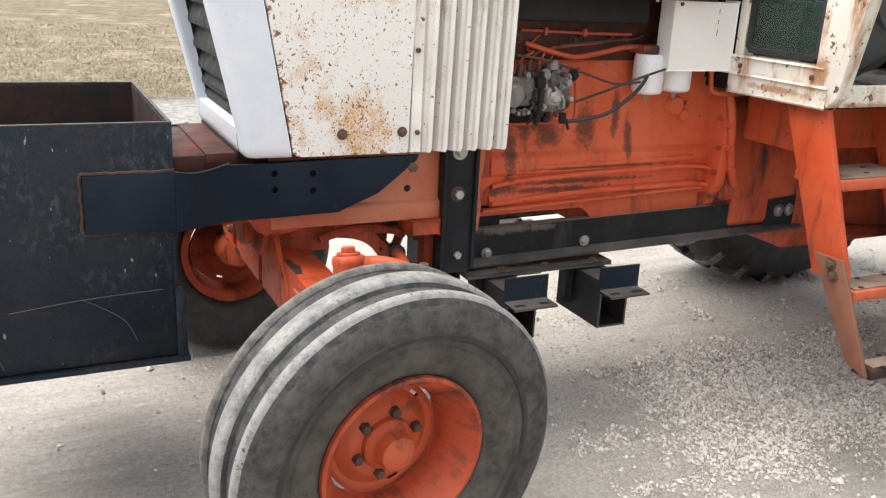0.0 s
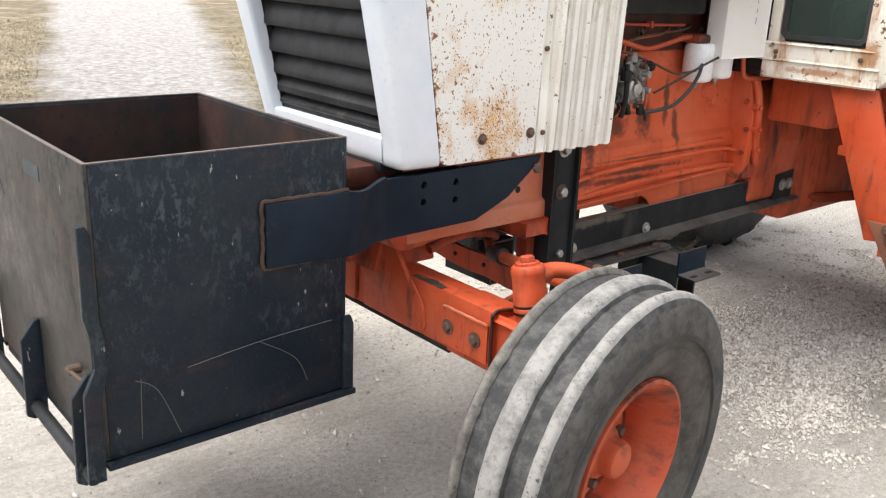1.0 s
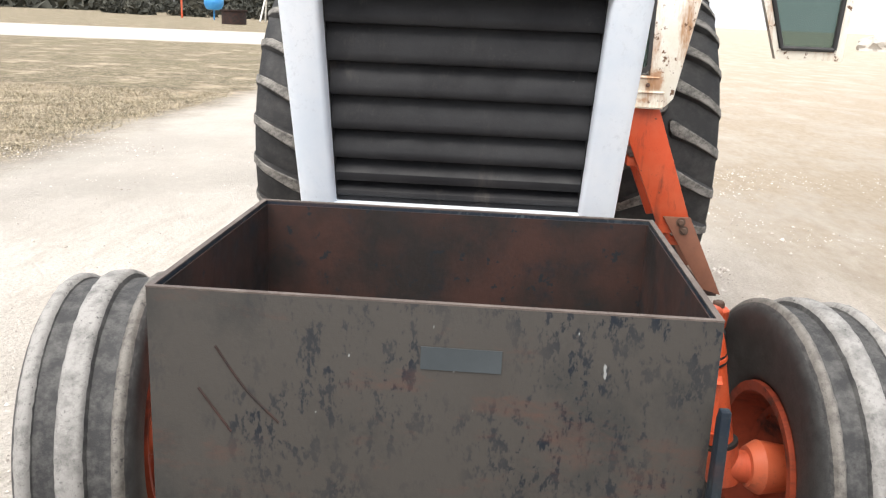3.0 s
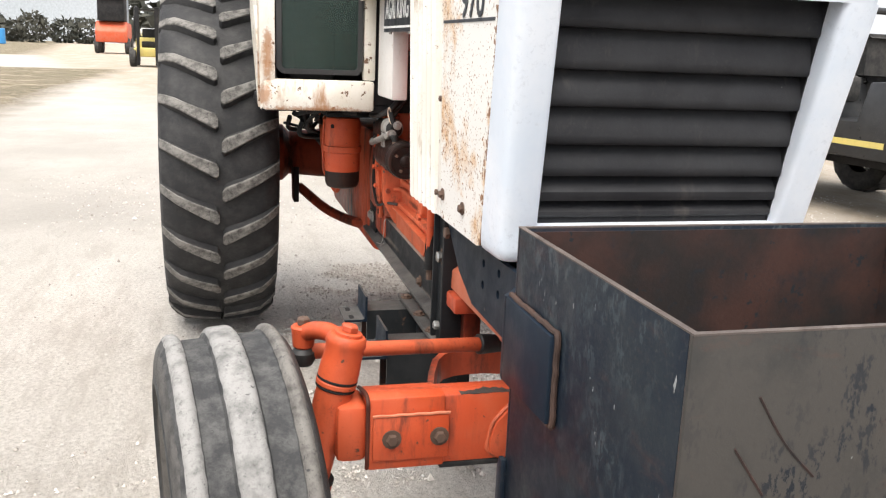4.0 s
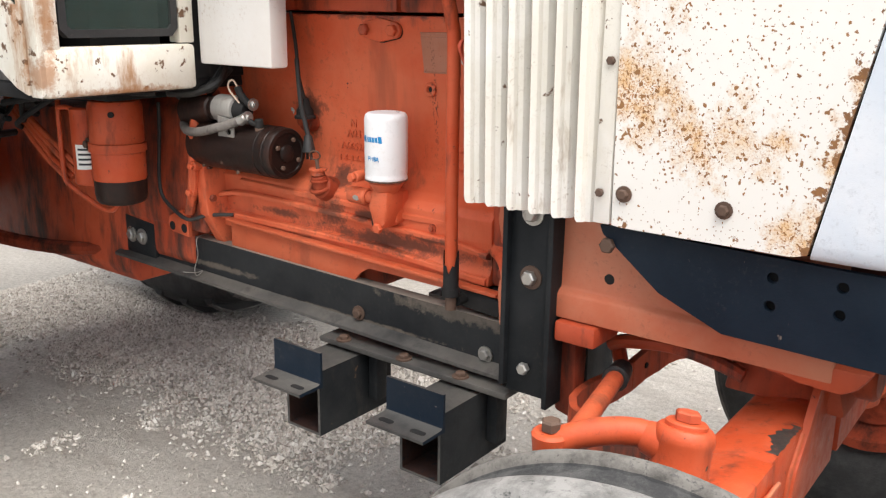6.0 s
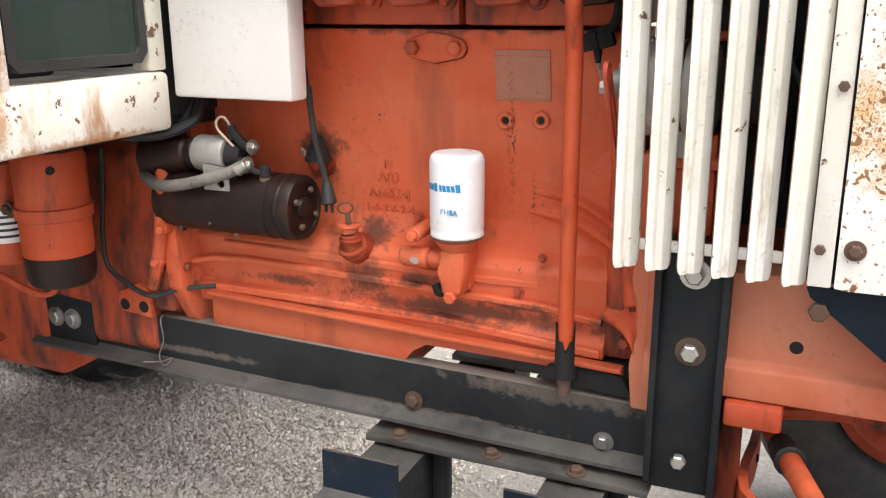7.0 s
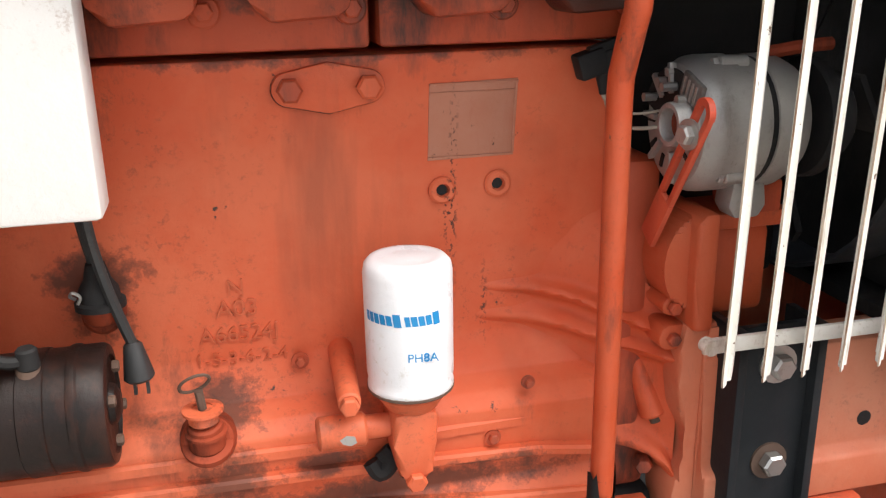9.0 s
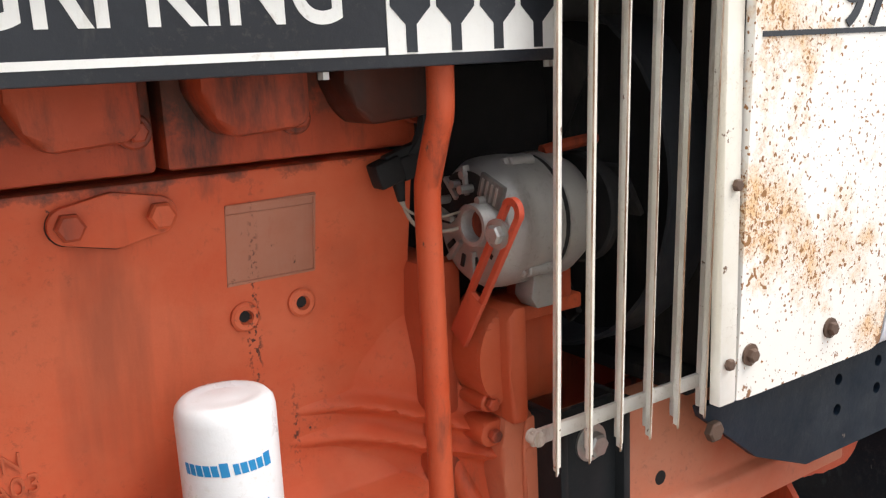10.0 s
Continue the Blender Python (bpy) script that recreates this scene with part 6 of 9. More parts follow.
# small bolts and plugs on the flank
for px, pz, r in ((0.900, 0.898, 0.006), (0.70, 0.80, 0.006), (0.66, 0.862, 0.005)):
    bm = B()
    yy = max(face_y(pz), 0.112) if pz > 0.87 else 0.158
    add_bolt(bm, (px, yy, pz), (0, 1, 0), r, 0.007)
    part("bolt", bm, ORANGE_GREASY, block)
# oil filter and its housing
FX, FY = 0.796, 0.190
oil_filter = B()
add_lathe(oil_filter, [(0, 0.896), (0.034, 0.896), (0.041, 0.897), (0.0435, 0.900), (0.0435, 0.905), (0.0425, 0.907), (0.0437, 0.915), (0.0440, 1.020), (0.0425, 1.028), (0.038, 1.033), (0.030, 1.0345), (0.026, 1.0325), (0.015, 1.034), (0, 1.0342)], Matrix.Translation((FX, FY, -0.004)), 40)
ofl = part("oil_filter", oil_filter, FILTERWHITE, tractor, "white spin-on oil filter with blue print", 50)
bm = B()
add_lathe(bm, [(0.0432, 0.8925), (0.0440, 0.8935), (0.0440, 0.8955), (0.0432, 0.8965)], Matrix.Translation((FX, FY, 0)), 36)
part("seal", bm, RUSTBOLT, ofl, "rust-stained filter seal")
def wrap_print(name, a0, a1, z0, z1, r=0.0443, slant=0.0):
    bm = B()
    n = 6
    va, vb = [], []
    for k in range(n + 1):
        a = a0 + (a1 - a0) * k / n
        va.append(bm.verts.new((FX + r * math.cos(a), FY + r * math.sin(a), z0)))
        vb.append(bm.verts.new((FX + r * math.cos(a + slant), FY + r * math.sin(a + slant), z1)))
    for k in range(n):
        bm.faces.new((va[k], va[k + 1], vb[k + 1], vb[k]))
    return part(name, bm, DECALBLUE, ofl)
# brand print becomes slanted bars; the type code is lettered
a = 2.10
for k, wd in enumerate((0.15, 0.12, 0.12, 0.12, 0.10, 0.05, 0.15, 0.12, 0.12, 0.12, 0.11, 0.10)):
    if k != 5:
        wrap_print("print_bar", a, a - wd * 1.12, 0.974 if k not in (0, 6) else 0.973, 0.984 if k not in (0, 6) else 0.986, 0.0443, -0.035)
    a -= wd * 1.34
mm = Matrix.Translation((FX - 0.004, FY + 0.0436, 0.937)) @ pose(0, 0, 0, 90, 0, 180 - 5)
lettering("type_code", "PH8A", 0.0125, mm, DECALBLUE, ofl, 0.0007)
bm = B()
add_cyl(bm, (FX, FY, 0.868), (FX, FY, 0.8905), 0.026, 0.037, 26, 0.003)
add_prism(bm, [(FX - 0.024, 0.873), (FX - 0.022, 0.835), (FX - 0.015, 0.805), (FX - 0.010, 0.792), (FX + 0.014, 0.792), (FX + 0.020, 0.806), (FX + 0.024, 0.838), (FX + 0.024, 0.873)], at_y(FY - 0.030), 0.056, 0.009)
add_cyl(bm, (FX + 0.015, FY, 0.851), (FX + 0.052, FY, 0.851), 0.0125, seg=18)
add_cyl(bm, (FX + 0.048, FY + 0.002, 0.851), (FX + 0.098, FY + 0.002, 0.851), 0.0175, 0.0175, 24, 0.003)
add_box(bm, FX - 0.02, FX + 0.022, 0.140, FY - 0.01, 0.800, 0.868, 0.006)
housing = part("filter_housing", bm, BLOCK, ofl, "cast orange filter head with a side pipe")
bm = B()
add_cyl(bm, (FX + 0.060, 0.100, 0.902), (FX + 0.066, FY + 0.026, 0.893), 0.0135, 0.0115, 18, 0.002)
part("bolt_boss", bm, BLOCK, housing)
bm = B()
add_lathe(bm, [(0.0128, 0.0), (0.0132, 0.0), (0.0132, 0.002), (0.0128, 0.002)], frame_to((FX + 0.049, FY, 0.851), (FX + 1, FY, 0.851))[0], 20)
part("joint_line", bm, BLACK, housing)
bm = B()
add_bolt(bm, (FX + 0.002, FY + 0.020, 0.796), (0, 1, -0.1), 0.011, 0.010, False)
part("housing_bolt", bm, BLOCK, housing)
bm = B()
add_bolt(bm, (FX + 0.067, FY + 0.027, 0.893), (0, 1, 0), 0.010, 0.008, False)
part("housing_bolt", bm, BLOCK, housing)
bm = B()
add_prism(bm, [(FX + 0.060, 0.846), (FX + 0.066, 0.843), (FX + 0.074, 0.846), (FX + 0.077, 0.851), (FX + 0.070, 0.855), (FX + 0.062, 0.853)], at_y(FY + 0.0186), 0.0012)
part("bare_spot", bm, ALUMINIUM, housing)
bm = B()
add_tube(bm, [(FX + 0.030, 0.172, 0.812), (FX + 0.022, 0.178, 0.800), (FX + 0.034, 0.180, 0.790), (FX + 0.042, 0.176, 0.802)], 0.010, 8)
part("oil_crust", bm, BLACK, housing, "lump of caked oil and dirt")

# dipstick boss
DX = 1.000
bm = B()
add_cyl(bm, (DX, 0.140, 0.836), (DX, 0.176, 0.850), 0.030, 0.026, 22, 0.004)
add_cyl(bm, (DX, 0.174, 0.846), (DX + 0.001, 0.180, 0.874), 0.0185, 0.017, 18, 0.002)
dip = part("dipstick_tube", bm, ORANGE_DARK, tractor, "oily dipstick boss")
bm = B()
add_lathe(bm, [(0.018, 0), (0.0245, 0.002), (0.0245, 0.006), (0.018, 0.008)], frame_to((DX, 0.1745, 0.843), (DX, 0.1885, 0.878))[0], 24)
add_lathe(bm, [(0.016, 0), (0.0205, 0.001), (0.0205, 0.004), (0.016, 0.005)], frame_to((DX, 0.1785, 0.861), (DX, 0.181, 0.90))[0], 24)
part("collar", bm, ORANGE_DARK, dip)
bm = B()
add_cyl(bm, (DX + 0.001, 0.180, 0.874), (DX + 0.001, 0.181, 0.890), 0.0150, 0.013, 18, 0.003)
add_lathe(bm, [(0.010, 0), (0.020, 0.001), (0.020, 0.004), (0.010, 0.005)], frame_to((DX + 0.001, 0.180, 0.886), (DX + 0.001, 0.181, 1.0))[0], 20)
part("dipstick_cap", bm, BLOCK, dip)
bm = B()
add_cyl(bm, (DX + 0.001, 0.181, 0.890), (DX + 0.003, 0.182, 0.910), 0.0045, seg=8)
ring = [(DX + 0.006 + 0.0145 * math.cos(t), 0.184 + 0.006 * math.sin(t), 0.919 + 0.010 * math.sin(t) - 0.004 * math.cos(t)) for t in (2 * math.pi * k / 14 for k in range(15))]
add_tube(bm, ring, 0.0017, 6)
part("pull_ring", bm, RUSTBOLT, dip, "rusty wire pull ring")

# starter motor
bm = B()
add_cyl(bm, (1.37, 0.196, 0.914), (1.105, 0.198, 0.916), 0.0565, 0.0565, 36, 0.004)
starter = part("starter_motor", bm, STARTER, tractor, "oily brown-black starter motor")
bm = B()
add_lathe(bm, [(0, 0), (0.0578, 0), (0.0585, 0.003), (0.0585, 0.007), (0.0570, 0.009), (0.0570, 0.027), (0.0545, 0.031), (0.046, 0.032), (0.044, 0.029), (0.020, 0.029), (0.018, 0.034), (0.010, 0.038), (0, 0.038)], frame_to((1.109, 0.198, 0.916), (1.0, 0.198, 0.916))[0], 36)
part("end_cap", bm, STARTER, starter)
bm = B()
add_lathe(bm, [(0.0567, 0), (0.0580, 0.001), (0.0580, 0.022), (0.0567, 0.023)], frame_to((1.150, 0.198, 0.916), (1.0, 0.198, 0.916))[0], 36)
part("cover_band", bm, STARTER, starter)
for k in range(4):
    a = 0.5 + math.pi * k / 2
    bm = B()
    add_bolt(bm, (1.079, 0.198 + 0.034 * math.cos(a), 0.916 + 0.034 * math.sin(a)), (-1, 0, 0), 0.0055, 0.006, False)
    part("through_bolt", bm, RUSTBOLT, starter)
for px, pz, r in ((1.19, 0.868, 0.004), (1.245, 0.884, 0.003), (1.31, 0.870, 0.0035)):
    bm = B()
    add_cyl(bm, (px, 0.198 + 0.046, pz), (px, 0.198 + 0.050, pz - 0.001), r, seg=8)
    part("field_screw", bm, RUSTBOLT, starter)
# nose casting and solenoid on top
bm = B()
add_cyl(bm, (1.40, 0.206, 0.985), (1.300, 0.210, 1.000), 0.042, 0.030, 22, 0.006)
add_cyl(bm, (1.300, 0.210, 1.000), (1.282, 0.211, 1.002), 0.0285, seg=22, bevel=0.002)
part("solenoid_boot", bm, STARTER, starter, "dark oily solenoid casting")
bm = B()
add_lathe(bm, [(0, 0), (0.0285, 0), (0.0315, 0.003), (0.0320, 0.010), (0.0320, 0.062), (0.0305, 0.066), (0.028, 0.067), (0, 0.067)], frame_to((1.282, 0.212, 1.003), (1.0, 0.212, 1.003))[0], 28)
part("solenoid", bm, ALUMINIUM, starter, "bare metal solenoid can")
bm = B()
add_cyl(bm, (1.216, 0.212, 1.003), (1.188, 0.212, 1.002), 0.0265, 0.021, 20, 0.004)
add_cyl(bm, (1.190, 0.222, 0.990), (1.176, 0.224, 0.990), 0.012, seg=12, bevel=0.002)
part("solenoid_cap", bm, BLACK, starter)
bm = B()
add_cyl(bm, (1.186, 0.225, 0.990), (1.160, 0.229, 0.990), 0.0055, seg=10)
add_bolt(bm, (1.172, 0.227, 0.990), (-1, 0.1, 0), 0.0095, 0.009)
add_cyl(bm, (1.188, 0.208, 1.018), (1.158, 0.210, 1.018), 0.0045, seg=8)
add_bolt(bm, (1.172, 0.2095, 1.018), (-1, 0.1, 0), 0.009, 0.008)
part("terminal_stud", bm, STEEL, starter, "bright terminal studs and nuts")
bm = B()
add_tube(bm, [(1.168, 0.228, 0.988), (1.155, 0.228, 0.980), (1.140, 0.224, 0.979), (1.132, 0.220, 0.982)], 0.0055, 8)
add_cyl(bm, (1.138, 0.222, 0.970), (1.138, 0.223, 0.990), 0.010, 0.009, 14, 0.002)
part("link_strap", bm, BLACK, starter, "greasy copper link strap")
bm = B()
add_cyl(bm, (1.140, 0.218, 0.955), (1.139, 0.222, 0.974), 0.0125, 0.010, 16, 0.003)
part("field_terminal", bm, RUSTBOLT, starter)
bm = B()
add_plate(bm, [(1.250, 0.945), (1.198, 0.945), (1.198, 0.975), (1.206, 0.985), (1.250, 0.990)], [(1.214, 0.957, 0.0075)], at_y(0.243), 0.004)
part("tab", bm, ALUMINIUM, starter)
bm = B()
add_tube(bm, [(1.172, 0.236, 0.990), (1.20, 0.247, 0.977), (1.25, 0.260, 0.962), (1.30, 0.264, 0.951), (1.345, 0.258, 0.948), (1.39, 0.235, 0.957), (1.42, 0.20, 0.968)], 0.0105, 12)
part("battery_cable", bm, paint("grey_cable", (0.080, 0.071, 0.065), (0.21, 0.19, 0.175), (0.04, 0.032, 0.026), 0.45, 0.42, 2.0, False), starter, "dirty grey battery cable")
bm = B()
add_cyl(bm, (1.184, 0.240, 0.982), (1.166, 0.236, 0.993), 0.0125, 0.010, 12, 0.002)
part("cable_lug", bm, STEEL, starter)
bm = B()
add_tube(bm, [(1.192, 0.222, 1.012), (1.208, 0.227, 1.030), (1.223, 0.230, 1.046), (1.228, 0.230, 1.058), (1.223, 0.229, 1.068), (1.213, 0.228, 1.070), (1.206, 0.226, 1.062), (1.203, 0.224, 1.052)], 0.0022, 8)
part("loop_wire", bm, paint("beige_wire", (0.55, 0.40, 0.30), (0.6, 0.48, 0.38), (0.2, 0.15, 0.1), 0.3, 0.5), starter, "looped beige wire")
bm = B()
add_tube(bm, [(1.203, 0.224, 1.056), (1.197, 0.223, 1.042), (1.184, 0.220, 1.026), (1.176, 0.214, 1.016)], 0.0085, 10)
part("wire_boot", bm, BLACK, starter)
for k in range(3):
    bm = B()
    add_tube(bm, [(1.30 + 0.015 * k, 0.16, 1.09), (1.315 + 0.012 * k, 0.19, 1.055 - 0.008 * k), (1.36 + 0.02 * k, 0.205, 1.035 - 0.01 * k), (1.45, 0.20, 1.02)], 0.007 + 0.002 * k, 8)
    part("starter_hose", bm, RUBBERHOSE if k != 1 else GREYPART, starter)

# hanging block-heater plug and its cord
bm = B()
add_lathe(bm, [(0, 1.032), (0.009, 1.032), (0.013, 1.016), (0.019, 1.006), (0.020, 0.996), (0.024, 0.994), (0.024, 0.988), (0, 0.988)], Matrix.Translation((1.087, 0.132, 0.0)), 18)
heater = part("heater_boss", bm, BLACK, tractor, "black rubber block heater with hanging cord")
bm = B()
add_cyl(bm, (1.087, 0.100, 0.976), (1.087, 0.136, 0.978), 0.021, 0.019, 18, 0.004)
add_cyl(bm, (1.087, 0.132, 0.972), (1.087, 0.132, 0.990), 0.017, 0.020, 18, 0.003)
part("heater_flange", bm, ORANGE_DARK, heater)
bm = B()
add_tube(bm, [(1.106, 0.148, 1.003), (1.110, 0.151, 1.007), (1.107, 0.153, 1.011), (1.101, 0.152, 1.006), (1.104, 0.152, 0.999)], 0.0017, 6)
part("wire_clip", bm, STEEL, heater)
bm = B()
add_tube(bm, [(1.09, 0.150, 1.12), (1.085, 0.150, 1.06), (1.078, 0.152, 1.02), (1.070, 0.150, 0.985), (1.060, 0.150, 0.95)], 0.0055, 8)
part("heater_cord", bm, RUBBERHOSE, heater)
bm = B()
add_cyl(bm, (1.061, 0.150, 0.955), (1.058, 0.151, 0.915), 0.009, 0.015, 12, 0.003)
add_box(bm, 1.050, 1.053, 0.148, 0.154, 0.900, 0.918)
add_box(bm, 1.062, 1.065, 0.148, 0.154, 0.900, 0.918)
part("plug", bm, RUBBERHOSE, heater)
bm = B()
add_tube(bm, [(1.11, 0.145, 1.22), (1.10, 0.142, 1.15), (1.095, 0.140, 1.08), (1.09, 0.13, 1.03)], 0.004, 8)
part("cord", bm, RUBBERHOSE, heater)

# tall orange breather pipe with its torn rubber lower end
bm = B()
add_tube(bm, [(0.600, 0.228, 0.735), (0.600, 0.229, 0.85), (0.600, 0.230, 1.00), (0.600, 0.230, 1.15), (0.600, 0.231, 1.19), (0.600, 0.235, 1.205), (0.598, 0.249, 1.245), (0.597, 0.254, 1.262), (0.597, 0.256, 1.30), (0.597, 0.256, 1.37)], 0.0125, 18)
pipe = part("breather_pipe", bm, ORANGE_CLEAN, tractor, "tall orange breather pipe")
bm = B()
tear = random.Random(9)
rings = []
for z in (0.700, 0.72, 0.745, None):
    rings.append([bm.verts.new((0.600 + 0.0152 * math.cos(a), 0.228 + 0.0152 * math.sin(a), z or 0.768 + 0.020 * math.sin(a * 2 + 1) + tear.uniform(-0.010, 0.010))) for a in (2 * math.pi * k / 24 for k in range(24))])
for a, b2 in zip(rings, rings[1:]):
    for k in range(24):
        bm.faces.new((a[k], a[(k + 1) % 24], b2[(k + 1) % 24], b2[k]))
add_tube(bm, [(0.600, 0.228, 0.712), (0.600, 0.228, 0.696)], 0.0172, 16)
part("pipe_sleeve", bm, BLACK, pipe, "torn black rubber sleeve")
bm = B()
add_cyl(bm, (0.600, 0.228, 0.697), (0.600, 0.228, 0.668), 0.011, seg=12)
part("drain_fitting", bm, RUSTBOLT, pipe)
bm = B()
add_prism(bm, [(0.50, 0.655), (0.66, 0.665), (0.64, 0.69), (0.60, 0.705), (0.52, 0.69)], at_y(0.172), 0.012, 0.002)
add_cyl(bm, (0.600, 0.18, 0.68), (0.600, 0.21, 0.68), 0.011, seg=10)
part("pipe_bracket", bm, BLACK, pipe)

# pump housing at the engine's front corner
bm = B()
drum = [(0.470, 1.050)] + [(0.490 + 0.040 * math.sin(math.pi * k / 18), 0.996 + 0.054 * math.cos(math.pi * k / 18)) for k in range(19)] + [(0.470, 0.942)]
add_prism(bm, drum, at_y(0.13), 0.076, 0.008)
add_box(bm, 0.400, 0.475, 0.135, 0.192, 0.930, 1.030, 0.010)
pump = part("hydraulic_pump", bm, ORANGE, tractor, "orange pump housing at the front of the engine")
bm = B()
add_prism(bm, [(0.478, 0.925), (0.500, 0.925), (0.503, 0.98), (0.503, 1.045), (0.494, 1.054), (0.478, 1.054)], at_y(0.13), 0.092, 0.006)
add_box(bm, 0.385, 0.482, 0.13, 0.205, 1.030, 1.048, 0.004)
part("pump_flange", bm, ORANGE, pump)
bm = B()
add_prism(bm, [(0.498, 0.899), (0.520, 0.899), (0.527, 0.905), (0.529, 0.914), (0.526, 0.924), (0.518, 0.929), (0.498, 0.929)], at_y(0.160), 0.042, 0.005)
add_cyl(bm, (0.513, 0.15, 0.948), (0.513, 0.198, 0.948), 0.0105, seg=14, bevel=0.002)
part("pump_lug", bm, ORANGE, pump)
for px, pz in ((0.513, 0.948), (0.514, 0.914), (0.531, 1.034)):
    bm = B()
    add_bolt(bm, (px, 0.1975 if pz > 0.94 else 0.2015, pz) if pz < 1 else (px, 0.168, pz), (0, 1, 0), 0.0075, 0.008, False)
    part("bolt", bm, ORANGE_GREASY, pump)

# alternator on its slotted strap
bm = B()
add_lathe(bm, [(0, 0), (0.050, 0), (0.060, 0.005), (0.067, 0.016), (0.068, 0.026), (0.068, 0.050), (0.0662, 0.051), (0.0662, 0.072), (0.0645, 0.073), (0.0645, 0.078), (0.067, 0.079), (0.067, 0.100), (0.058, 0.118), (0.030, 0.124), (0, 0.124)], frame_to((0.525, 0.190, 1.141), (0.30, 0.193, 1.141))[0], 36)
alternator = part("alternator", bm, ALUMINIUM, tractor, "cast aluminium alternator with red strap", 30)
for k in range(10):
    a = 2 * math.pi * k / 10
    bm = B()
    c = V(0.534, 0.190 + 0.040 * math.cos(a), 1.141 + 0.040 * math.sin(a))
    add_box(bm, 0.522, 0.5265, -0.007, 0.007, -0.0025, 0.0025, 0, Matrix.Translation((0, c.y, c.z)) @ Matrix.Rotation(a, 4, "X"))
    part("cooling_slot", bm, BLACK, alternator)
for a in (1.2, 2.9, 4.3, 5.55):
    bm = B()
    add_cyl(bm, (0.492, 0.190 + 0.066 * math.cos(a), 1.141 + 0.066 * math.sin(a)), (0.462, 0.191 + 0.066 * math.cos(a), 1.141 + 0.066 * math.sin(a)), 0.0072, seg=12, bevel=0.0015)
    add_bolt(bm, (0.492, 0.190 + 0.067 * math.cos(a), 1.141 + 0.067 * math.sin(a)), (1, 0, 0), 0.0052, 0.005, False)
    part("case_lug", bm, ALUMINIUM, alternator)
bm = B()
add_lathe(bm, [(0.0646, 0.0725), (0.0652, 0.0725), (0.0652, 0.0785), (0.0646, 0.0785)], frame_to((0.525, 0.190, 1.141), (0.30, 0.193, 1.141))[0], 36)
part("case_gap", bm, BLACK, alternator)
# sunken rectifier window in the end bell, with small studs round it
bm = B()
add_prism(bm, [(0.190 + r * math.cos(q), 1.141 + r * math.sin(q)) for r, q in [(0.056, 0.5 + 0.13 * k) for k in range(19)] + [(0.022, 2.9 - 0.3 * k) for k in range(8)]], Matrix(((0, 0, 1, 0.5246), (1, 0, 0, 0), (0, 1, 0, 0), (0, 0, 0, 1))), 0.0015)
part("end_window", bm, BLACK, alternator)
for q, r, l in ((0.75, 0.044, 0.012), (1.35, 0.040, 0.016), (1.9, 0.044, 0.009), (2.5, 0.040, 0.014), (1.6, 0.052, 0.006)):
    bm = B()
    add_cyl(bm, (0.525, 0.190 + r * math.cos(q), 1.141 + r * math.sin(q)), (0.526 + l, 0.190 + r * math.cos(q), 1.141 + r * math.sin(q)), 0.0045, seg=8)
    part("terminal_stud", bm, STEEL if l > 0.01 else ALUMINIUM, alternator)
bm = B()
add_prism(bm, [(0.440, 1.048), (0.466, 1.048), (0.474, 1.060), (0.470, 1.088), (0.436, 1.088), (0.432, 1.060)], at_y(0.195), 0.030, 0.003)
part("pivot_lug", bm, ALUMINIUM, alternator)
bm = B()
m = frame_to((0.522, 0.219, 1.147), (0.60, 0.222, 1.148))[0]
add_lathe(bm, [(0.027, 0), (0.0225, 0.006), (0.0215, 0.020), (0.0205, 0.022), (0.0165, 0.022), (0.0155, 0.020), (0.0150, 0.008), (0, 0.008)], m, 24)
boss = part("bearing_boss", bm, ALUMINIUM, alternator, "hollow cast bearing boss")
bm = B()
add_lathe(bm, [(0.0148, 0.0085), (0.0148, 0.0095), (0, 0.0095)], m, 20)
part("bearing_cap", bm, ORANGE_DARK, boss, "red-brown bearing cap")
# ribs of the end bell and the slotted rectifier plate
for a, r0, r1 in ((1.75, 0.030, 0.060), (2.35, 0.034, 0.062), (3.1, 0.034, 0.060), (3.9, 0.030, 0.060), (4.7, 0.028, 0.060)):
    bm = B()
    add_box(bm, 0.522, 0.530, r0, r1, -0.0028, 0.0028, 0.001, Matrix.Translation((0, 0.198, 1.143)) @ Matrix.Rotation(a, 4, "X"))
    part("cast_rib", bm, ALUMINIUM, alternator)
bm = B()
add_box(bm, 0.524, 0.5295, -0.019, 0.019, -0.013, 0.013, 0.002, Matrix.Translation((0, 0.232, 1.180)) @ Matrix.Rotation(-0.35, 4, "X"))
rectifier = part("rectifier_plate", bm, GREYPART, alternator, "grimy slotted rectifier plate")
for k in range(4):
    bm = B()
    add_box(bm, 0.529, 0.5308, -0.0135 + 0.0075 * k, -0.0105 + 0.0075 * k, -0.010, 0.009, 0.0005, Matrix.Translation((0, 0.232, 1.180)) @ Matrix.Rotation(-0.35, 4, "X"))
    part("contact_strip", bm, STEEL, rectifier)
bm = B()
d0, d1 = V(0.541, 0.191, 1.031), V(0.541, 0.281, 1.168)
m = Matrix.Translation((d0 + d1) / 2) @ (d1 - d0).to_track_quat("X", "Y").to_matrix().to_4x4()
L = (d1 - d0).length / 2
add_box(bm, -L * 0.35, L, -0.0135, -0.0065, -0.003, 0.003, 0.001, m)
add_box(bm, -L * 0.35, L, 0.0065, 0.0135, -0.003, 0.003, 0.001, m)
add_box(bm, -L * 1.1, -L * 0.35, -0.0135, 0.0135, -0.003, 0.003, 0.001, m)
arc = [math.pi * k / 10 - math.pi / 2 for k in range(11)]
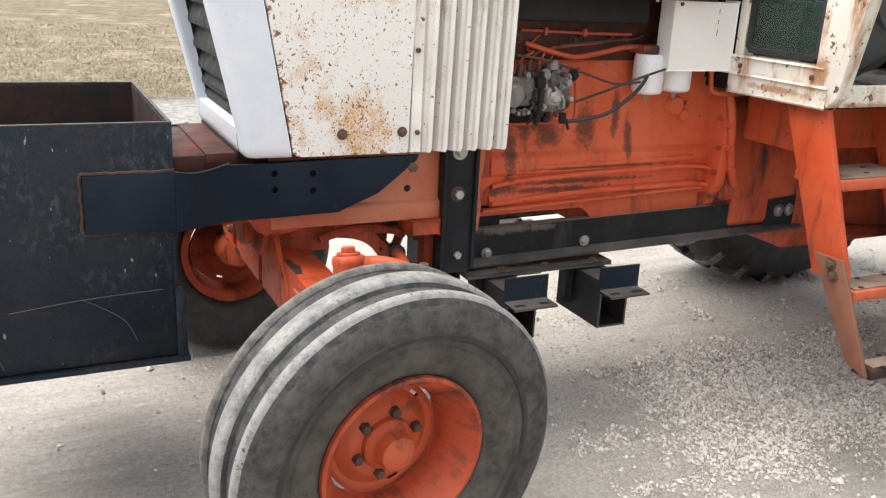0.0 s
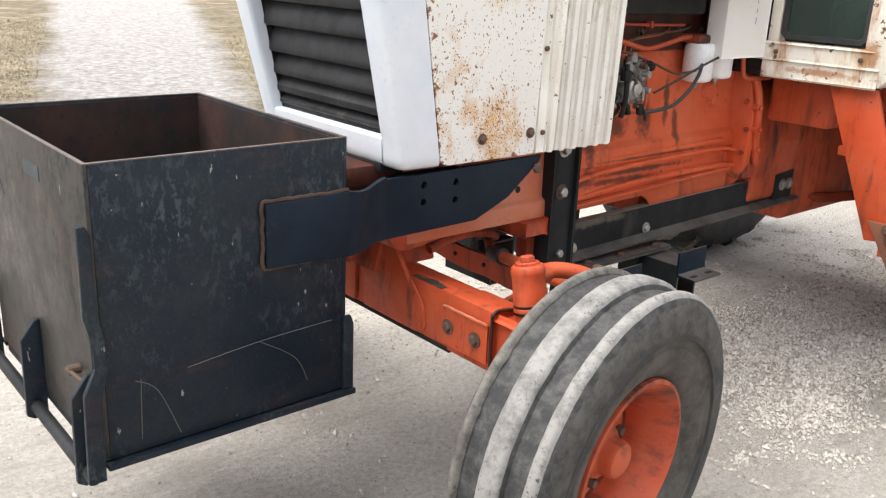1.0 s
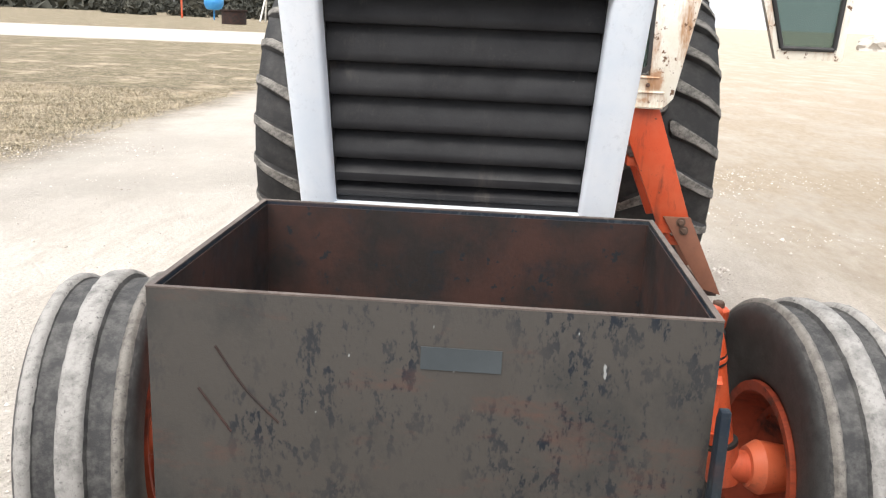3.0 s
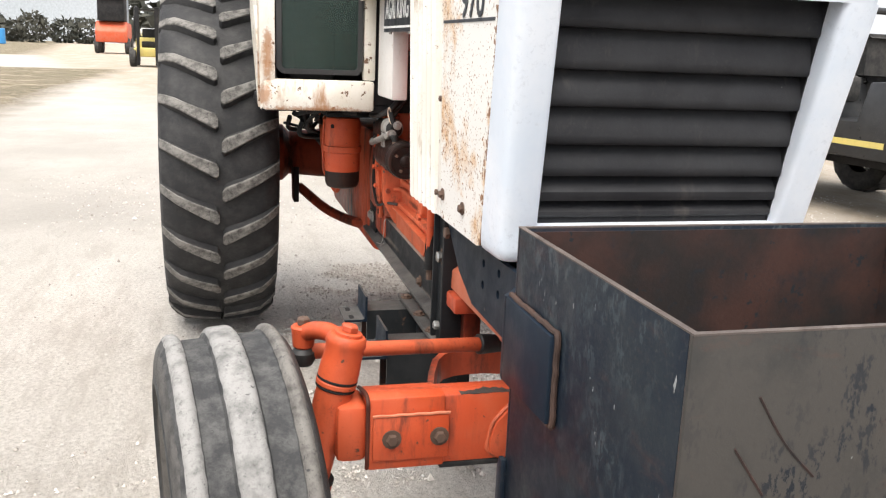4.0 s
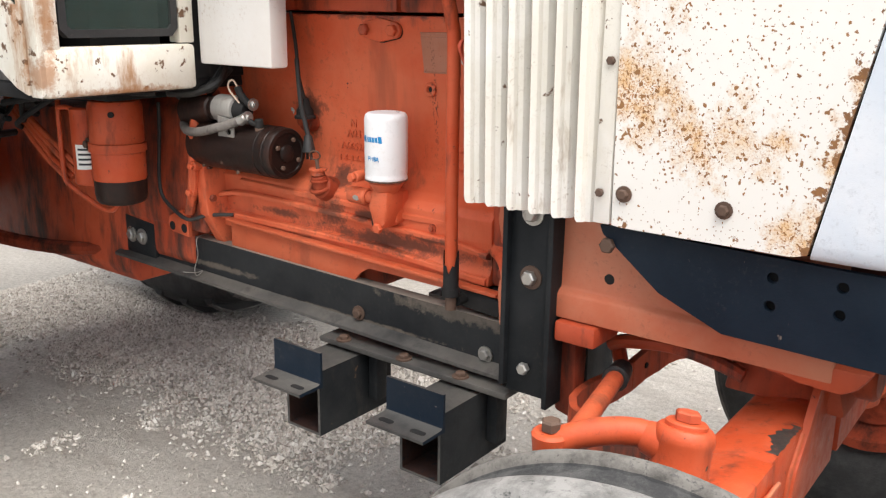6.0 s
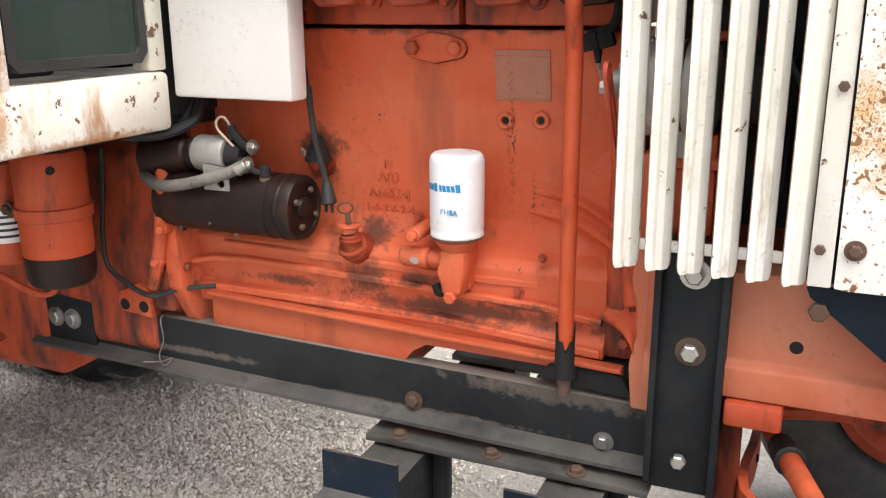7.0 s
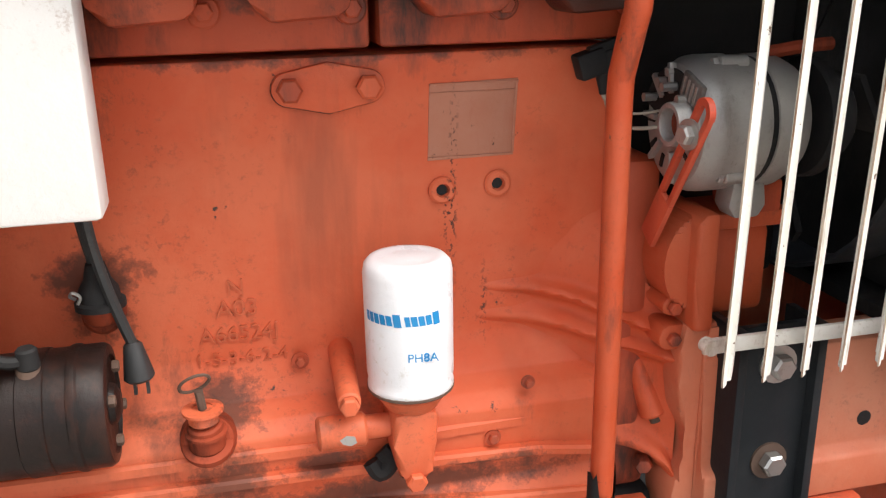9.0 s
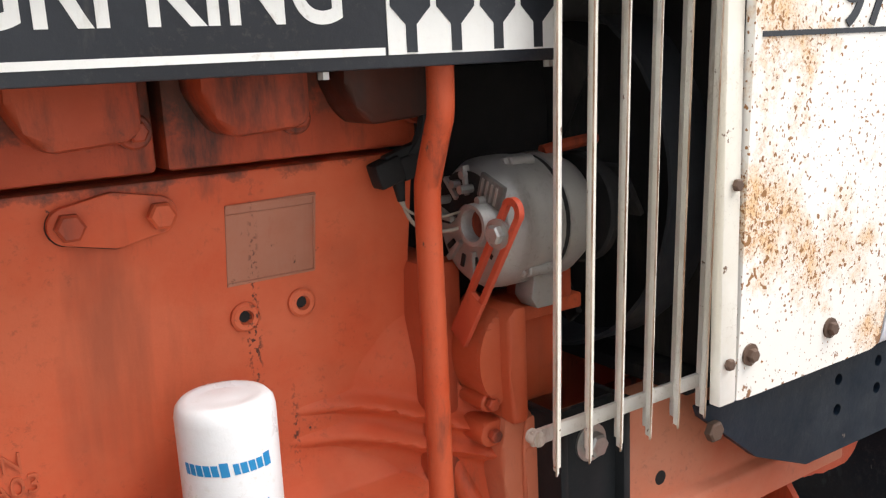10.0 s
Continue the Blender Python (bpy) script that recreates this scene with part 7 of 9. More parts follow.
add_prism(bm, [(L + 0.0135 * math.cos(a), 0.0135 * math.sin(a)) for a in arc] + [(L + 0.0065 * math.cos(a), 0.0065 * math.sin(a)) for a in arc[::-1]], m @ Matrix.Translation((0, 0, -0.003)), 0.006)
part("adjusting_strap", bm, paint("red_strap_paint", (0.46, 0.055, 0.022), (0.5, 0.08, 0.035), (0.10, 0.04, 0.03), 0.25, 0.5), alternator, "slotted red adjusting strap")
bm = B()
add_bolt(bm, (0.544, 0.263, 1.1455), (1, 0.2, 0), 0.0095, 0.009)
part("strap_bolt", bm, STEEL, alternator)
bm = B()
add_tube(bm, [(0.583, 0.157, 1.175), (0.581, 0.160, 1.160), (0.574, 0.164, 1.146), (0.562, 0.172, 1.138), (0.548, 0.184, 1.138), (0.528, 0.192, 1.142)], 0.0020, 7)
add_tube(bm, [(0.587, 0.156, 1.175), (0.583, 0.161, 1.164), (0.572, 0.168, 1.155), (0.556, 0.178, 1.152), (0.527, 0.186, 1.156)], 0.0014, 7)
part("wire", bm, paint("dusty_wire", (0.40, 0.35, 0.29), (0.30, 0.26, 0.21), (0.12, 0.10, 0.08), 0.3, 0.5), alternator, "thin dusty wires")
bm = B()
m = Matrix.Translation((0.588, 0.156, 1.204)) @ Matrix.Rotation(0.30, 4, "Y")
add_box(bm, -0.004, 0.026, -0.011, 0.011, -0.013, 0.013, 0.003, m)
add_box(bm, -0.026, -0.002, -0.009, 0.009, -0.016, 0.008, 0.003, m)
add_box(bm, -0.030, 0.010, -0.006, 0.006, 0.006, 0.016, 0.002, m)
add_cyl(bm, (0.586, 0.156, 1.196), (0.584, 0.158, 1.170), 0.008, 0.004, 12)
add_tube(bm, [(0.572, 0.157, 1.214), (0.562, 0.160, 1.226), (0.556, 0.163, 1.245), (0.556, 0.165, 1.27)], 0.007, 8)
part("wire_connector", bm, BLACK, alternator, "tilted black wire connector")
bm = B()
add_cyl(bm, (0.375, 0.192, 1.141), (0.345, 0.192, 1.141), 0.045, seg=26, bevel=0.003)
add_cyl(bm, (0.385, 0.191, 1.141), (0.37, 0.191, 1.141), 0.062, seg=26, bevel=0.003)
part("pulley", bm, BLACK, alternator)
bm = B()
add_box(bm, 0.40, 0.450, 0.15, 0.205, 1.045, 1.080, 0.004)
part("mounting_foot", bm, ORANGE_GREASY, alternator)

# radiator, shroud and fan behind the louvres
bm = B()
add_box(bm, -0.06, 0.20, -0.27, 0.27, 0.915, 1.39, 0.004)
radiator = part("radiator", bm, BLACK, tractor, "black radiator core")
bm = B()
add_lathe(bm, [(0.235, 0.0), (0.235, 0.075), (0.230, 0.075), (0.226, 0.0)], frame_to((0.20, 0, 1.15), (1, 0, 1.15))[0], 40)
part("fan_shroud", bm, paint("blue_black_shroud", (0.03, 0.034, 0.04), (0.045, 0.05, 0.058), (0.09, 0.08, 0.07), 0.3, 0.5), radiator, "dark sheet-metal fan shroud")
for k in range(6):
    a = 2 * math.pi * k / 6
    bm = B()
    add_box(bm, -0.004, 0.004, 0.03, 0.20, -0.035, 0.035, 0.002, Matrix.Translation((0.30, 0, 1.15)) @ Matrix.Rotation(a, 4, "X") @ Matrix.Rotation(0.5, 4, "Y"))
    part("fan_blade", bm, BLACK, radiator)
bm = B()
add_cyl(bm, (0.28, 0, 1.15), (0.51, 0, 1.15), 0.05, seg=20)
add_tube(bm, [(0.20, 0.10, 1.36), (0.32, 0.10, 1.37), (0.45, 0.05, 1.33), (0.52, 0.03, 1.30)], 0.028, 12)
part("hose", bm, RUBBERHOSE, radiator)
bm = B()
add_box(bm, -0.06, 0.55, -0.262, 0.262, 1.40, 1.47, 0.004)
part("hood_underside", bm, BLACK, tractor)
bm = B()
add_box(bm, 0.30, 0.52, -0.06, 0.06, 0.92, 1.30, 0.01)
part("fan_drive_housing", bm, BLACK, tractor)
bm = B()
add_tube(bm, [(0.36, 0.20, 1.215), (0.40, 0.203, 1.213), (0.435, 0.20, 1.208)], 0.007, 8)
part("upper_strap", bm, ORANGE_DARK, tractor)

# ---- left flank ----
bm = B()
add_box(bm, 0.530, 0.648, -0.205, -0.125, 1.000, 1.085, 0.012)
add_cyl(bm, (0.575, -0.200, 1.035), (0.575, -0.226, 1.035), 0.040, 0.036, 22, 0.005)
ipump = part("injection_pump", bm, GREYPART, tractor, "grimy black fuel injection pump with aluminium housing")
GRIMYALU = paint("oil_blackened_casting", (0.07, 0.066, 0.062), (0.30, 0.29, 0.27), (0.014, 0.012, 0.011), 0.95, 0.4, 2.6, False)
# small unions, plugs and levers crowded on the pump
crowd = random.Random(41)
for k in range(26):
    fx, fz = 0.575 + 0.180 * (k % 13) / 12 + crowd.uniform(-0.006, 0.006), crowd.uniform(0.965, 1.035) if k % 2 else crowd.uniform(1.045, 1.108)
    r, l = crowd.uniform(0.005, 0.012), crowd.uniform(0.010, 0.024)
    bm = B()
    base_y = -0.221 if fx > 0.65 else -0.203
    if k % 3 == 0:
        add_bolt(bm, (fx, base_y, fz), (0, -1, 0), r, l)
    elif k % 3 == 1:
        add_cyl(bm, (fx, base_y + 0.004, fz), (fx, base_y - l, fz), r, r * 0.8, 12, 0.0015)
    else:
        add_tube(bm, [(fx, base_y + 0.004, fz), (fx, base_y - 0.010, fz), (fx + 0.004, base_y - 0.016, fz - 0.012), (fx + crowd.uniform(-0.02, 0.02), base_y - 0.014, fz - 0.035)], 0.0042, 7)
    part("pump_fitting", bm, crowd.choice((BLACK, GRIMYALU, GREYPART, RUSTBOLT, ALUMINIUM)), ipump)
bm = B()
add_tube(bm, [(0.587, -0.20, 1.141), (0.68, -0.208, 1.128), (0.80, -0.21, 1.095), (0.923, -0.20, 1.061), (1.0, -0.215, 1.068)], 0.0036, 7)
part("leak_off_line", bm, RUSTBOLT, ipump, "thin rusty leak-off line")
bm = B()
add_prism(bm, [(0.645, 0.990), (0.735, 0.984), (0.762, 1.000), (0.758, 1.070), (0.742, 1.104), (0.700, 1.108), (0.690, 1.085), (0.645, 1.090)], at_y(-0.222), 0.09, 0.008)
alu = part("pump_housing", bm, GRIMYALU, ipump, "grimy cast aluminium pump housing")
bm = B()
add_cyl(bm, (0.700, -0.220, 1.030), (0.700, -0.234, 1.030), 0.030, 0.027, 24, 0.004)
add_cyl(bm, (0.700, -0.236, 1.030), (0.700, -0.244, 1.030), 0.018, 0.015, 18, 0.003)
part("round_cover", bm, ALUMINIUM, alu)
for px, pz in ((0.672, 1.058), (0.728, 1.058), (0.672, 1.002), (0.728, 1.002), (0.748, 1.085)):
    bm = B()
    add_bolt(bm, (px, -0.222, pz), (0, -1, 0), 0.006, 0.008)
    part("cover_screw", bm, STEEL, alu)
bm = B()
add_cyl(bm, (0.706, -0.205, 1.100), (0.706, -0.205, 1.128), 0.015, 0.011, 14, 0.003)
add_cyl(bm, (0.738, -0.20, 1.095), (0.744, -0.20, 1.118), 0.010, 0.008, 12, 0.002)
part("top_fitting", bm, GREYPART, alu)
bm = B()
add_tube(bm, [(0.655, -0.228, 1.10), (0.652, -0.236, 1.05), (0.650, -0.238, 1.00), (0.645, -0.232, 0.955)], 0.0075, 8)
add_box(bm, 0.636, 0.664, -0.242, -0.222, 1.055, 1.085, 0.004)
part("throttle_lever", bm, BLACK, ipump)
bm = B()
add_cyl(bm, (0.735, -0.225, 0.985), (0.735, -0.225, 0.955), 0.012, 0.009, 12, 0.002)
part("lower_fitting", bm, BLACK, ipump)
bm = B()
add_cyl(bm, (0.690, -0.215, 0.985), (0.690, -0.215, 0.962), 0.009, 0.009, 12, 0.002)
part("lower_fitting", bm, BLACK, ipump)
for px in (0.60, 0.63, 0.66, 0.69):
    bm = B()
    add_cyl(bm, (px, -0.20, 1.083), (px, -0.20, 1.118), 0.008, seg=10)
    part("delivery_valve", bm, RUSTBOLT, ipump)
bm = B()
add_box(bm, 0.545, 0.66, -0.185, -0.12, 0.945, 1.005, 0.010)
part("pump_base", bm, BLACK, ipump)
for j, (px, tx) in enumerate(((0.60, 0.70), (0.63, 0.84), (0.66, 0.95), (0.69, 1.05))):
    bm = B()
    add_tube(bm, [(px, -0.20, 1.115), (px + 0.01, -0.20, 1.135), (px + 0.05, -0.185, 1.148 + 0.006 * j), (tx - 0.06, -0.165, 1.155 + 0.01 * j), (tx, -0.14, 1.20)], 0.0032, 7)
    part("fuel_line", bm, RUSTBOLT if j % 2 else ORANGE_GREASY, ipump)
bm = B()
add_tube(bm, [(0.62, -0.155, 1.205), (0.80, -0.16, 1.200), (0.99, -0.16, 1.198)], 0.0045, 8)
add_box(bm, 0.69, 0.70, -0.170, -0.150, 1.193, 1.212)
add_box(bm, 0.82, 0.83, -0.170, -0.150, 1.191, 1.210)
part("return_line", bm, paint("red_line_paint", (0.40, 0.06, 0.035), (0.46, 0.08, 0.05), (0.06, 0.03, 0.03), 0.3, 0.5), tractor, "thin red fuel return line")
bm = B()
add_tube(bm, [(0.62, -0.185, 1.172), (0.676, -0.195, 1.156), (0.74, -0.197, 1.141), (0.785, -0.197, 1.136), (0.86, -0.197, 1.148), (0.94, -0.195, 1.163), (1.01, -0.18, 1.166)], 0.0072, 9)
part("fuel_hose", bm, ORANGE_GREASY, tractor, "orange painted fuel pipe")
bm = B()
add_tube(bm, [(0.735, -0.225, 0.958), (0.79, -0.26, 0.972), (0.86, -0.258, 0.985), (0.93, -0.25, 1.02), (0.99, -0.235, 1.06), (1.03, -0.215, 1.10)], 0.0055, 9)
add_tube(bm, [(0.76, -0.25, 1.02), (0.86, -0.252, 1.05), (0.97, -0.252, 1.085), (1.08, -0.25, 1.115)], 0.0035, 8)
part("black_hose", bm, RUBBERHOSE, tractor, "thin black hoses")
bm = B()
add_tube(bm, [(0.58, -0.185, 0.948), (0.68, -0.19, 0.951), (0.775, -0.195, 0.956), (0.794, -0.197, 0.968), (0.793, -0.197, 1.03), (0.788, -0.193, 1.086), (0.82, -0.16, 1.095), (0.84, -0.12, 1.095)], 0.0042, 8)
part("drain_line", bm, ORANGE, tractor, "orange drain line")
for fx, fz in ((1.045, 1.030), (1.148, 1.036)):
    bm = B()
    add_lathe(bm, [(0, 0), (0.030, 0), (0.042, 0.004), (0.046, 0.012), (0.046, 0.105), (0.042, 0.116), (0, 0.116)], Matrix.Translation((fx, -0.190, fz)), 28)
    f = part("fuel_filter", bm, FILTERWHITE, tractor, "dusty white spin-on fuel filter", 50)
    bm = B()
    add_cyl(bm, (fx, -0.19, fz), (fx, -0.19, fz - 0.008), 0.010, seg=6)
    add_bolt(bm, (fx, -0.19, fz - 0.006), (0, 0, -1), 0.006, 0.012, False)
    part("drain_plug", bm, STEEL, f)
bm = B()
add_box(bm, 1.00, 1.19, -0.215, -0.125, 1.146, 1.172, 0.008)
part("filter_bracket", bm, ORANGE_GREASY, tractor)
bm = B()
add_cyl(bm, (1.20, -0.12, 0.985), (1.20, -0.152, 0.985), 0.036, 0.030, 20, 0.005)
add_cyl(bm, (1.235, -0.12, 0.955), (1.235, -0.15, 0.955), 0.026, 0.020, 18, 0.004)
part("cover_boss", bm, BLOCK, block, "cast cover boss")
bm = B()
add_tube(bm, [(1.275, -0.20, 1.11), (1.275, -0.205, 1.06), (1.285, -0.21, 1.035), (1.33, -0.22, 1.03), (1.42, -0.22, 1.03)], 0.0075, 9)
part("oil_line", bm, ORANGE, tractor, "bent orange oil line")

# bell housing, transmission, rear axle
bm = B()
add_prism(bm, [(-0.17, 0.66), (0.17, 0.66), (0.215, 0.74), (0.225, 0.90), (0.20, 1.02), (0.12, 1.10), (-0.12, 1.10), (-0.20, 1.02), (-0.225, 0.90), (-0.215, 0.74)], at_x(1.345), 0.035, 0.006)
bell = part("bell_housing", bm, BLOCK, tractor, "orange bell housing flange")
for z, y in ((0.78, 0.224), (0.86, 0.23), (0.95, 0.218), (1.03, 0.198)):
    for s in (-1, 1):
        bm = B()
        add_bolt(bm, (1.345, s * (y - 0.022), z), (-1, 0, 0), 0.009, 0.010, False)
        part("bolt", bm, ORANGE_GREASY, bell)
bm = B()
add_prism(bm, [(-0.20, 0.68), (0.20, 0.68), (0.205, 0.80), (0.19, 0.98), (0.12, 1.06), (-0.12, 1.06), (-0.19, 0.98), (-0.205, 0.80)], at_x(1.38), 0.33, 0.012)
part("clutch_housing", bm, ORANGE_GREASY, tractor, "orange clutch housing behind the engine")
for s in (-1, 1):
    bm = B()
    add_tube(bm, [(1.352, s * 0.205, 1.035), (1.356, s * 0.226, 0.975), (1.362, s * 0.232, 0.90), (1.378, s * 0.226, 0.83), (1.400, s * 0.218, 0.775), (1.420, s * 0.212, 0.735)], 0.013, 10)
    part("flange_rim", bm, BLOCK, tractor, "cast rim of the bell housing")
    for px, py_, pz in ((1.352, 0.236, 0.935), (1.360, 0.240, 0.862), (1.392, 0.226, 0.792)):
        bm = B()
        add_cyl(bm, (px, s * (py_ - 0.02), pz), (px - 0.004, s * (py_ + 0.006), pz), 0.013, 0.011, 14, 0.002)
        add_bolt(bm, (px - 0.004, s * (py_ + 0.006), pz), (-0.2, s, 0), 0.008, 0.008, False)
        part("flange_bolt", bm, BLOCK, tractor)
bm = B()
add_prism(bm, [(-0.17, 0.48), (0.17, 0.48), (0.20, 0.52), (0.20, 0.95), (-0.20, 0.95), (-0.20, 0.52)], at_x(1.72), 1.04, 0.015)
add_prism(bm, [(-0.16, 0.56), (0.16, 0.56), (0.195, 0.60), (0.195, 0.80), (-0.195, 0.80), (-0.195, 0.60)], at_x(1.44), 0.30, 0.012)
part("transmission_case", bm, ORANGE_GREASY, tractor, "greasy orange transmission case")
for s in (-1, 1):
    bm = B()
    add_lathe(bm, [(0.16, 0.17), (0.15, 0.20), (0.115, 0.26), (0.10, 0.44), (0.13, 0.47), (0.13, 0.50), (0, 0.50)], Matrix.Translation((2.565, 0, 0.76)) @ (pose(0, 0, 0, -90, 0, 0) if s > 0 else pose(0, 0, 0, 90, 0, 0)), 28)
    # grime plus the shade under the cab, both put into the colour
    part("rear_axle_housing", bm, ORANGE_DARK, tractor, "greasy orange rear axle trumpet, darkened for the cab's shade")
    bm = B()
    add_tube(bm, [(1.72, s * 0.16, 0.60), (1.95, s * 0.20, 0.545), (2.20, s * 0.30, 0.555), (2.42, s * 0.40, 0.62)], 0.021, 10)
    part("drawbar_brace", bm, ORANGE_DARK, tractor, "curved orange lower brace")
    bm = B()
    add_prism(bm, [(2.36, 0.56), (2.46, 0.56), (2.50, 0.70), (2.36, 0.72)], at_y(s * 0.42 - 0.012), 0.024, 0.004)
    part("axle_hanger", bm, BLACK, tractor)
    if s < 0:
        continue
    bm = B()
    add_prism(bm, [(1.428, 0.668), (1.50, 0.674), (1.512, 0.69), (1.505, 0.715), (1.46, 0.735), (1.432, 0.728)], at_y(s * 0.20 if s > 0 else -0.214), 0.014, 0.004)
    ear = part("casting_ear", bm, BLOCK, tractor, "cast ear with two holes")
    for hx in (1.445, 1.492):
        bm = B()
        add_lathe(bm, [(0, 0.0), (0.006, 0.0), (0.010, 0.0012), (0.012, 0)], frame_to((hx, s * 0.2145, 0.690), (hx, s * 2, 0.690))[0], 12)
        part("ear_hole", bm, BLACK, ear)
# right-hand hydraulic filter canisters
bm = B()
add_lathe(bm, [(0, 0.826), (0.0605, 0.826), (0.062, 0.830), (0.062, 0.898), (0.0605, 0.901), (0.0605, 0.905), (0.0625, 0.908), (0.0625, 1.000), (0.058, 1.012), (0.040, 1.018), (0, 1.018)], Matrix.Translation((1.515, 0.335, 0)), 32)
can = part("filter_canister", bm, ORANGE_CLEAN, tractor, "orange hydraulic filter canister")
bm = B()
add_lathe(bm, [(0, 0.766), (0.040, 0.766), (0.052, 0.770), (0.058, 0.778), (0.0605, 0.792), (0.0610, 0.826), (0, 0.828)], Matrix.Translation((1.515, 0.335, 0)), 32)
part("canister_bowl", bm, STARTER, can, "oil-blackened canister bowl")
bm = B()
add_lathe(bm, [(0.0615, 0), (0.0665, 0.002), (0.0665, 0.022), (0.0615, 0.024)], Matrix.Translation((1.515, 0.335, 0.892)), 32)
add_box(bm, 1.560, 1.612, 0.360, 0.366, 0.892, 0.916, 0.002)
part("clamp_band", bm, ORANGE_CLEAN, can)
bm = B()
add_bolt(bm, (1.592, 0.366, 0.904), (0, 1, 0), 0.010, 0.008)
part("clamp_bolt", bm, RUSTBOLT, can)
bm = B()
add_cyl(bm, (1.468, 0.375, 0.985), (1.465, 0.380, 0.985), 0.007, seg=12)
part("vent_hole", bm, BLACK, can)
bm = B()
add_tube(bm, [(1.70, 0.372, 1.00), (1.692, 0.376, 0.99), (1.688, 0.380, 0.93), (1.686, 0.380, 0.82), (1.672, 0.376, 0.795), (1.62, 0.366, 0.770), (1.57, 0.356, 0.748), (1.535, 0.350, 0.748), (1.515, 0.345, 0.768)], 0.0065, 9)
part("drain_pipe", bm, ORANGE_CLEAN, can, "bent orange pipe under the canister")
bm = B()
add_tube(bm, [(1.688, 0.378, 0.985), (1.66, 0.372, 0.988), (1.625, 0.362, 0.980)], 0.0065, 9)
part("branch_pipe", bm, ORANGE_CLEAN, can)
bm = B()
add_tube(bm, [(1.76, 0.372, 0.86), (1.72, 0.376, 0.845), (1.688, 0.380, 0.838)], 0.0065, 9)
part("branch_pipe", bm, ORANGE_CLEAN, can)
bm = B()
add_box(bm, 1.44, 1.70, 0.24, 0.40, 1.018, 1.034, 0.003)
part("mounting_plate", bm, BLACK, can)
bm = B()
add_cyl(bm, (1.625, 0.345, 0.80), (1.625, 0.345, 0.99), 0.038, seg=20, bevel=0.005)
part("small_canister", bm, ORANGE_CLEAN, can)
bm = B()
add_prism(bm, [(1.625 + (0.0384 + d) * math.cos(a), 0.345 + (0.0384 + d) * math.sin(a)) for d, arc2 in ((0.0, range(9)), (0.0012, range(8, -1, -1))) for a in (radians(100 + 11 * k) for k in arc2)], Matrix.Translation((0, 0, 0.842)), 0.060)
part("label", bm, DECALWHITE, can, "small white label with unreadable print")
bm = B()
for k in range(4):
    add_prism(bm, [(1.625 + (0.0394 + d) * math.cos(a), 0.345 + (0.0394 + d) * math.sin(a)) for d, arc2 in ((0.0, range(7)), (0.0008, range(6, -1, -1))) for a in (radians(110 + 11 * n) for n in arc2)], Matrix.Translation((0, 0, 0.852 + 0.012 * k)), 0.005)
part("label_print", bm, DECALBLACK, can)
for k in range(4):
    bm = B()
    add_tube(bm, [(1.98 - 0.03 * k, 0.36, 1.00 - 0.012 * k), (1.93 - 0.035 * k, 0.365, 0.955 - 0.008 * k), (1.80 - 0.03 * k, 0.368, 0.860 + 0.006 * k), (1.70 - 0.02 * k, 0.36, 0.800 + 0.012 * k)], 0.0075, 8)
    part("steel_line", bm, ORANGE, can)
rl = random.Random(12)
for k in range(11):
    bm = B()
    x0, y0, z0 = rl.uniform(1.66, 2.0), rl.uniform(0.40, 0.52), rl.uniform(0.94, 1.03)
    add_tube(bm, [(x0, y0, z0), (x0 + rl.uniform(0.03, 0.10), y0 + rl.uniform(-0.04, 0.02), z0 - rl.uniform(0.0, 0.07)), (x0 + rl.uniform(0.10, 0.28), y0 - rl.uniform(0.02, 0.10), z0 - rl.uniform(0.02, 0.14))], rl.choice((0.006, 0.008, 0.010)), 8)
    part("control_rod", bm, RUBBERHOSE if k % 2 else DARK, tractor, "dark control rod below the cab floor")
bm = B()
add_tube(bm, [(1.50, 0.225, 1.00), (1.51, 0.222, 0.919), (1.525, 0.22, 0.82), (1.518, 0.22, 0.765), (1.470, 0.22, 0.733), (1.415, 0.22, 0.718), (1.36, 0.205, 0.735), (1.30, 0.175, 0.740)], 0.0048, 8)
part("black_cable", bm, RUBBERHOSE, tractor, "black cable sagging along the clutch housing")
for k in range(3):
    bm = B()
    add_tube(bm, [(1.30 + 0.02 * k, 0.18, 1.09), (1.29 + 0.03 * k, 0.21, 1.06 - 0.01 * k), (1.34 + 0.03 * k, 0.24, 1.035), (1.42, 0.25, 1.03)], 0.010, 9)
    part("rubber_hose", bm, RUBBERHOSE, tractor, "black hose under the cab")
bm = B()
add_tube(bm, [(1.40, 0.30, 1.035), (1.55, 0.42, 1.03), (1.75, 0.48, 1.0)], 0.008, 8)
add_tube(bm, [(1.62, 0.40, 1.03), (1.72, 0.44, 0.97), (1.85, 0.40, 0.93), (1.95, 0.30, 0.90)], 0.007, 8)
add_tube(bm, [(1.70, 0.46, 1.03), (1.78, 0.42, 0.95), (1.86, 0.36, 1.0)], 0.007, 8)
part("linkage", bm, BLACK, tractor, "dark control rods below the cab floor")

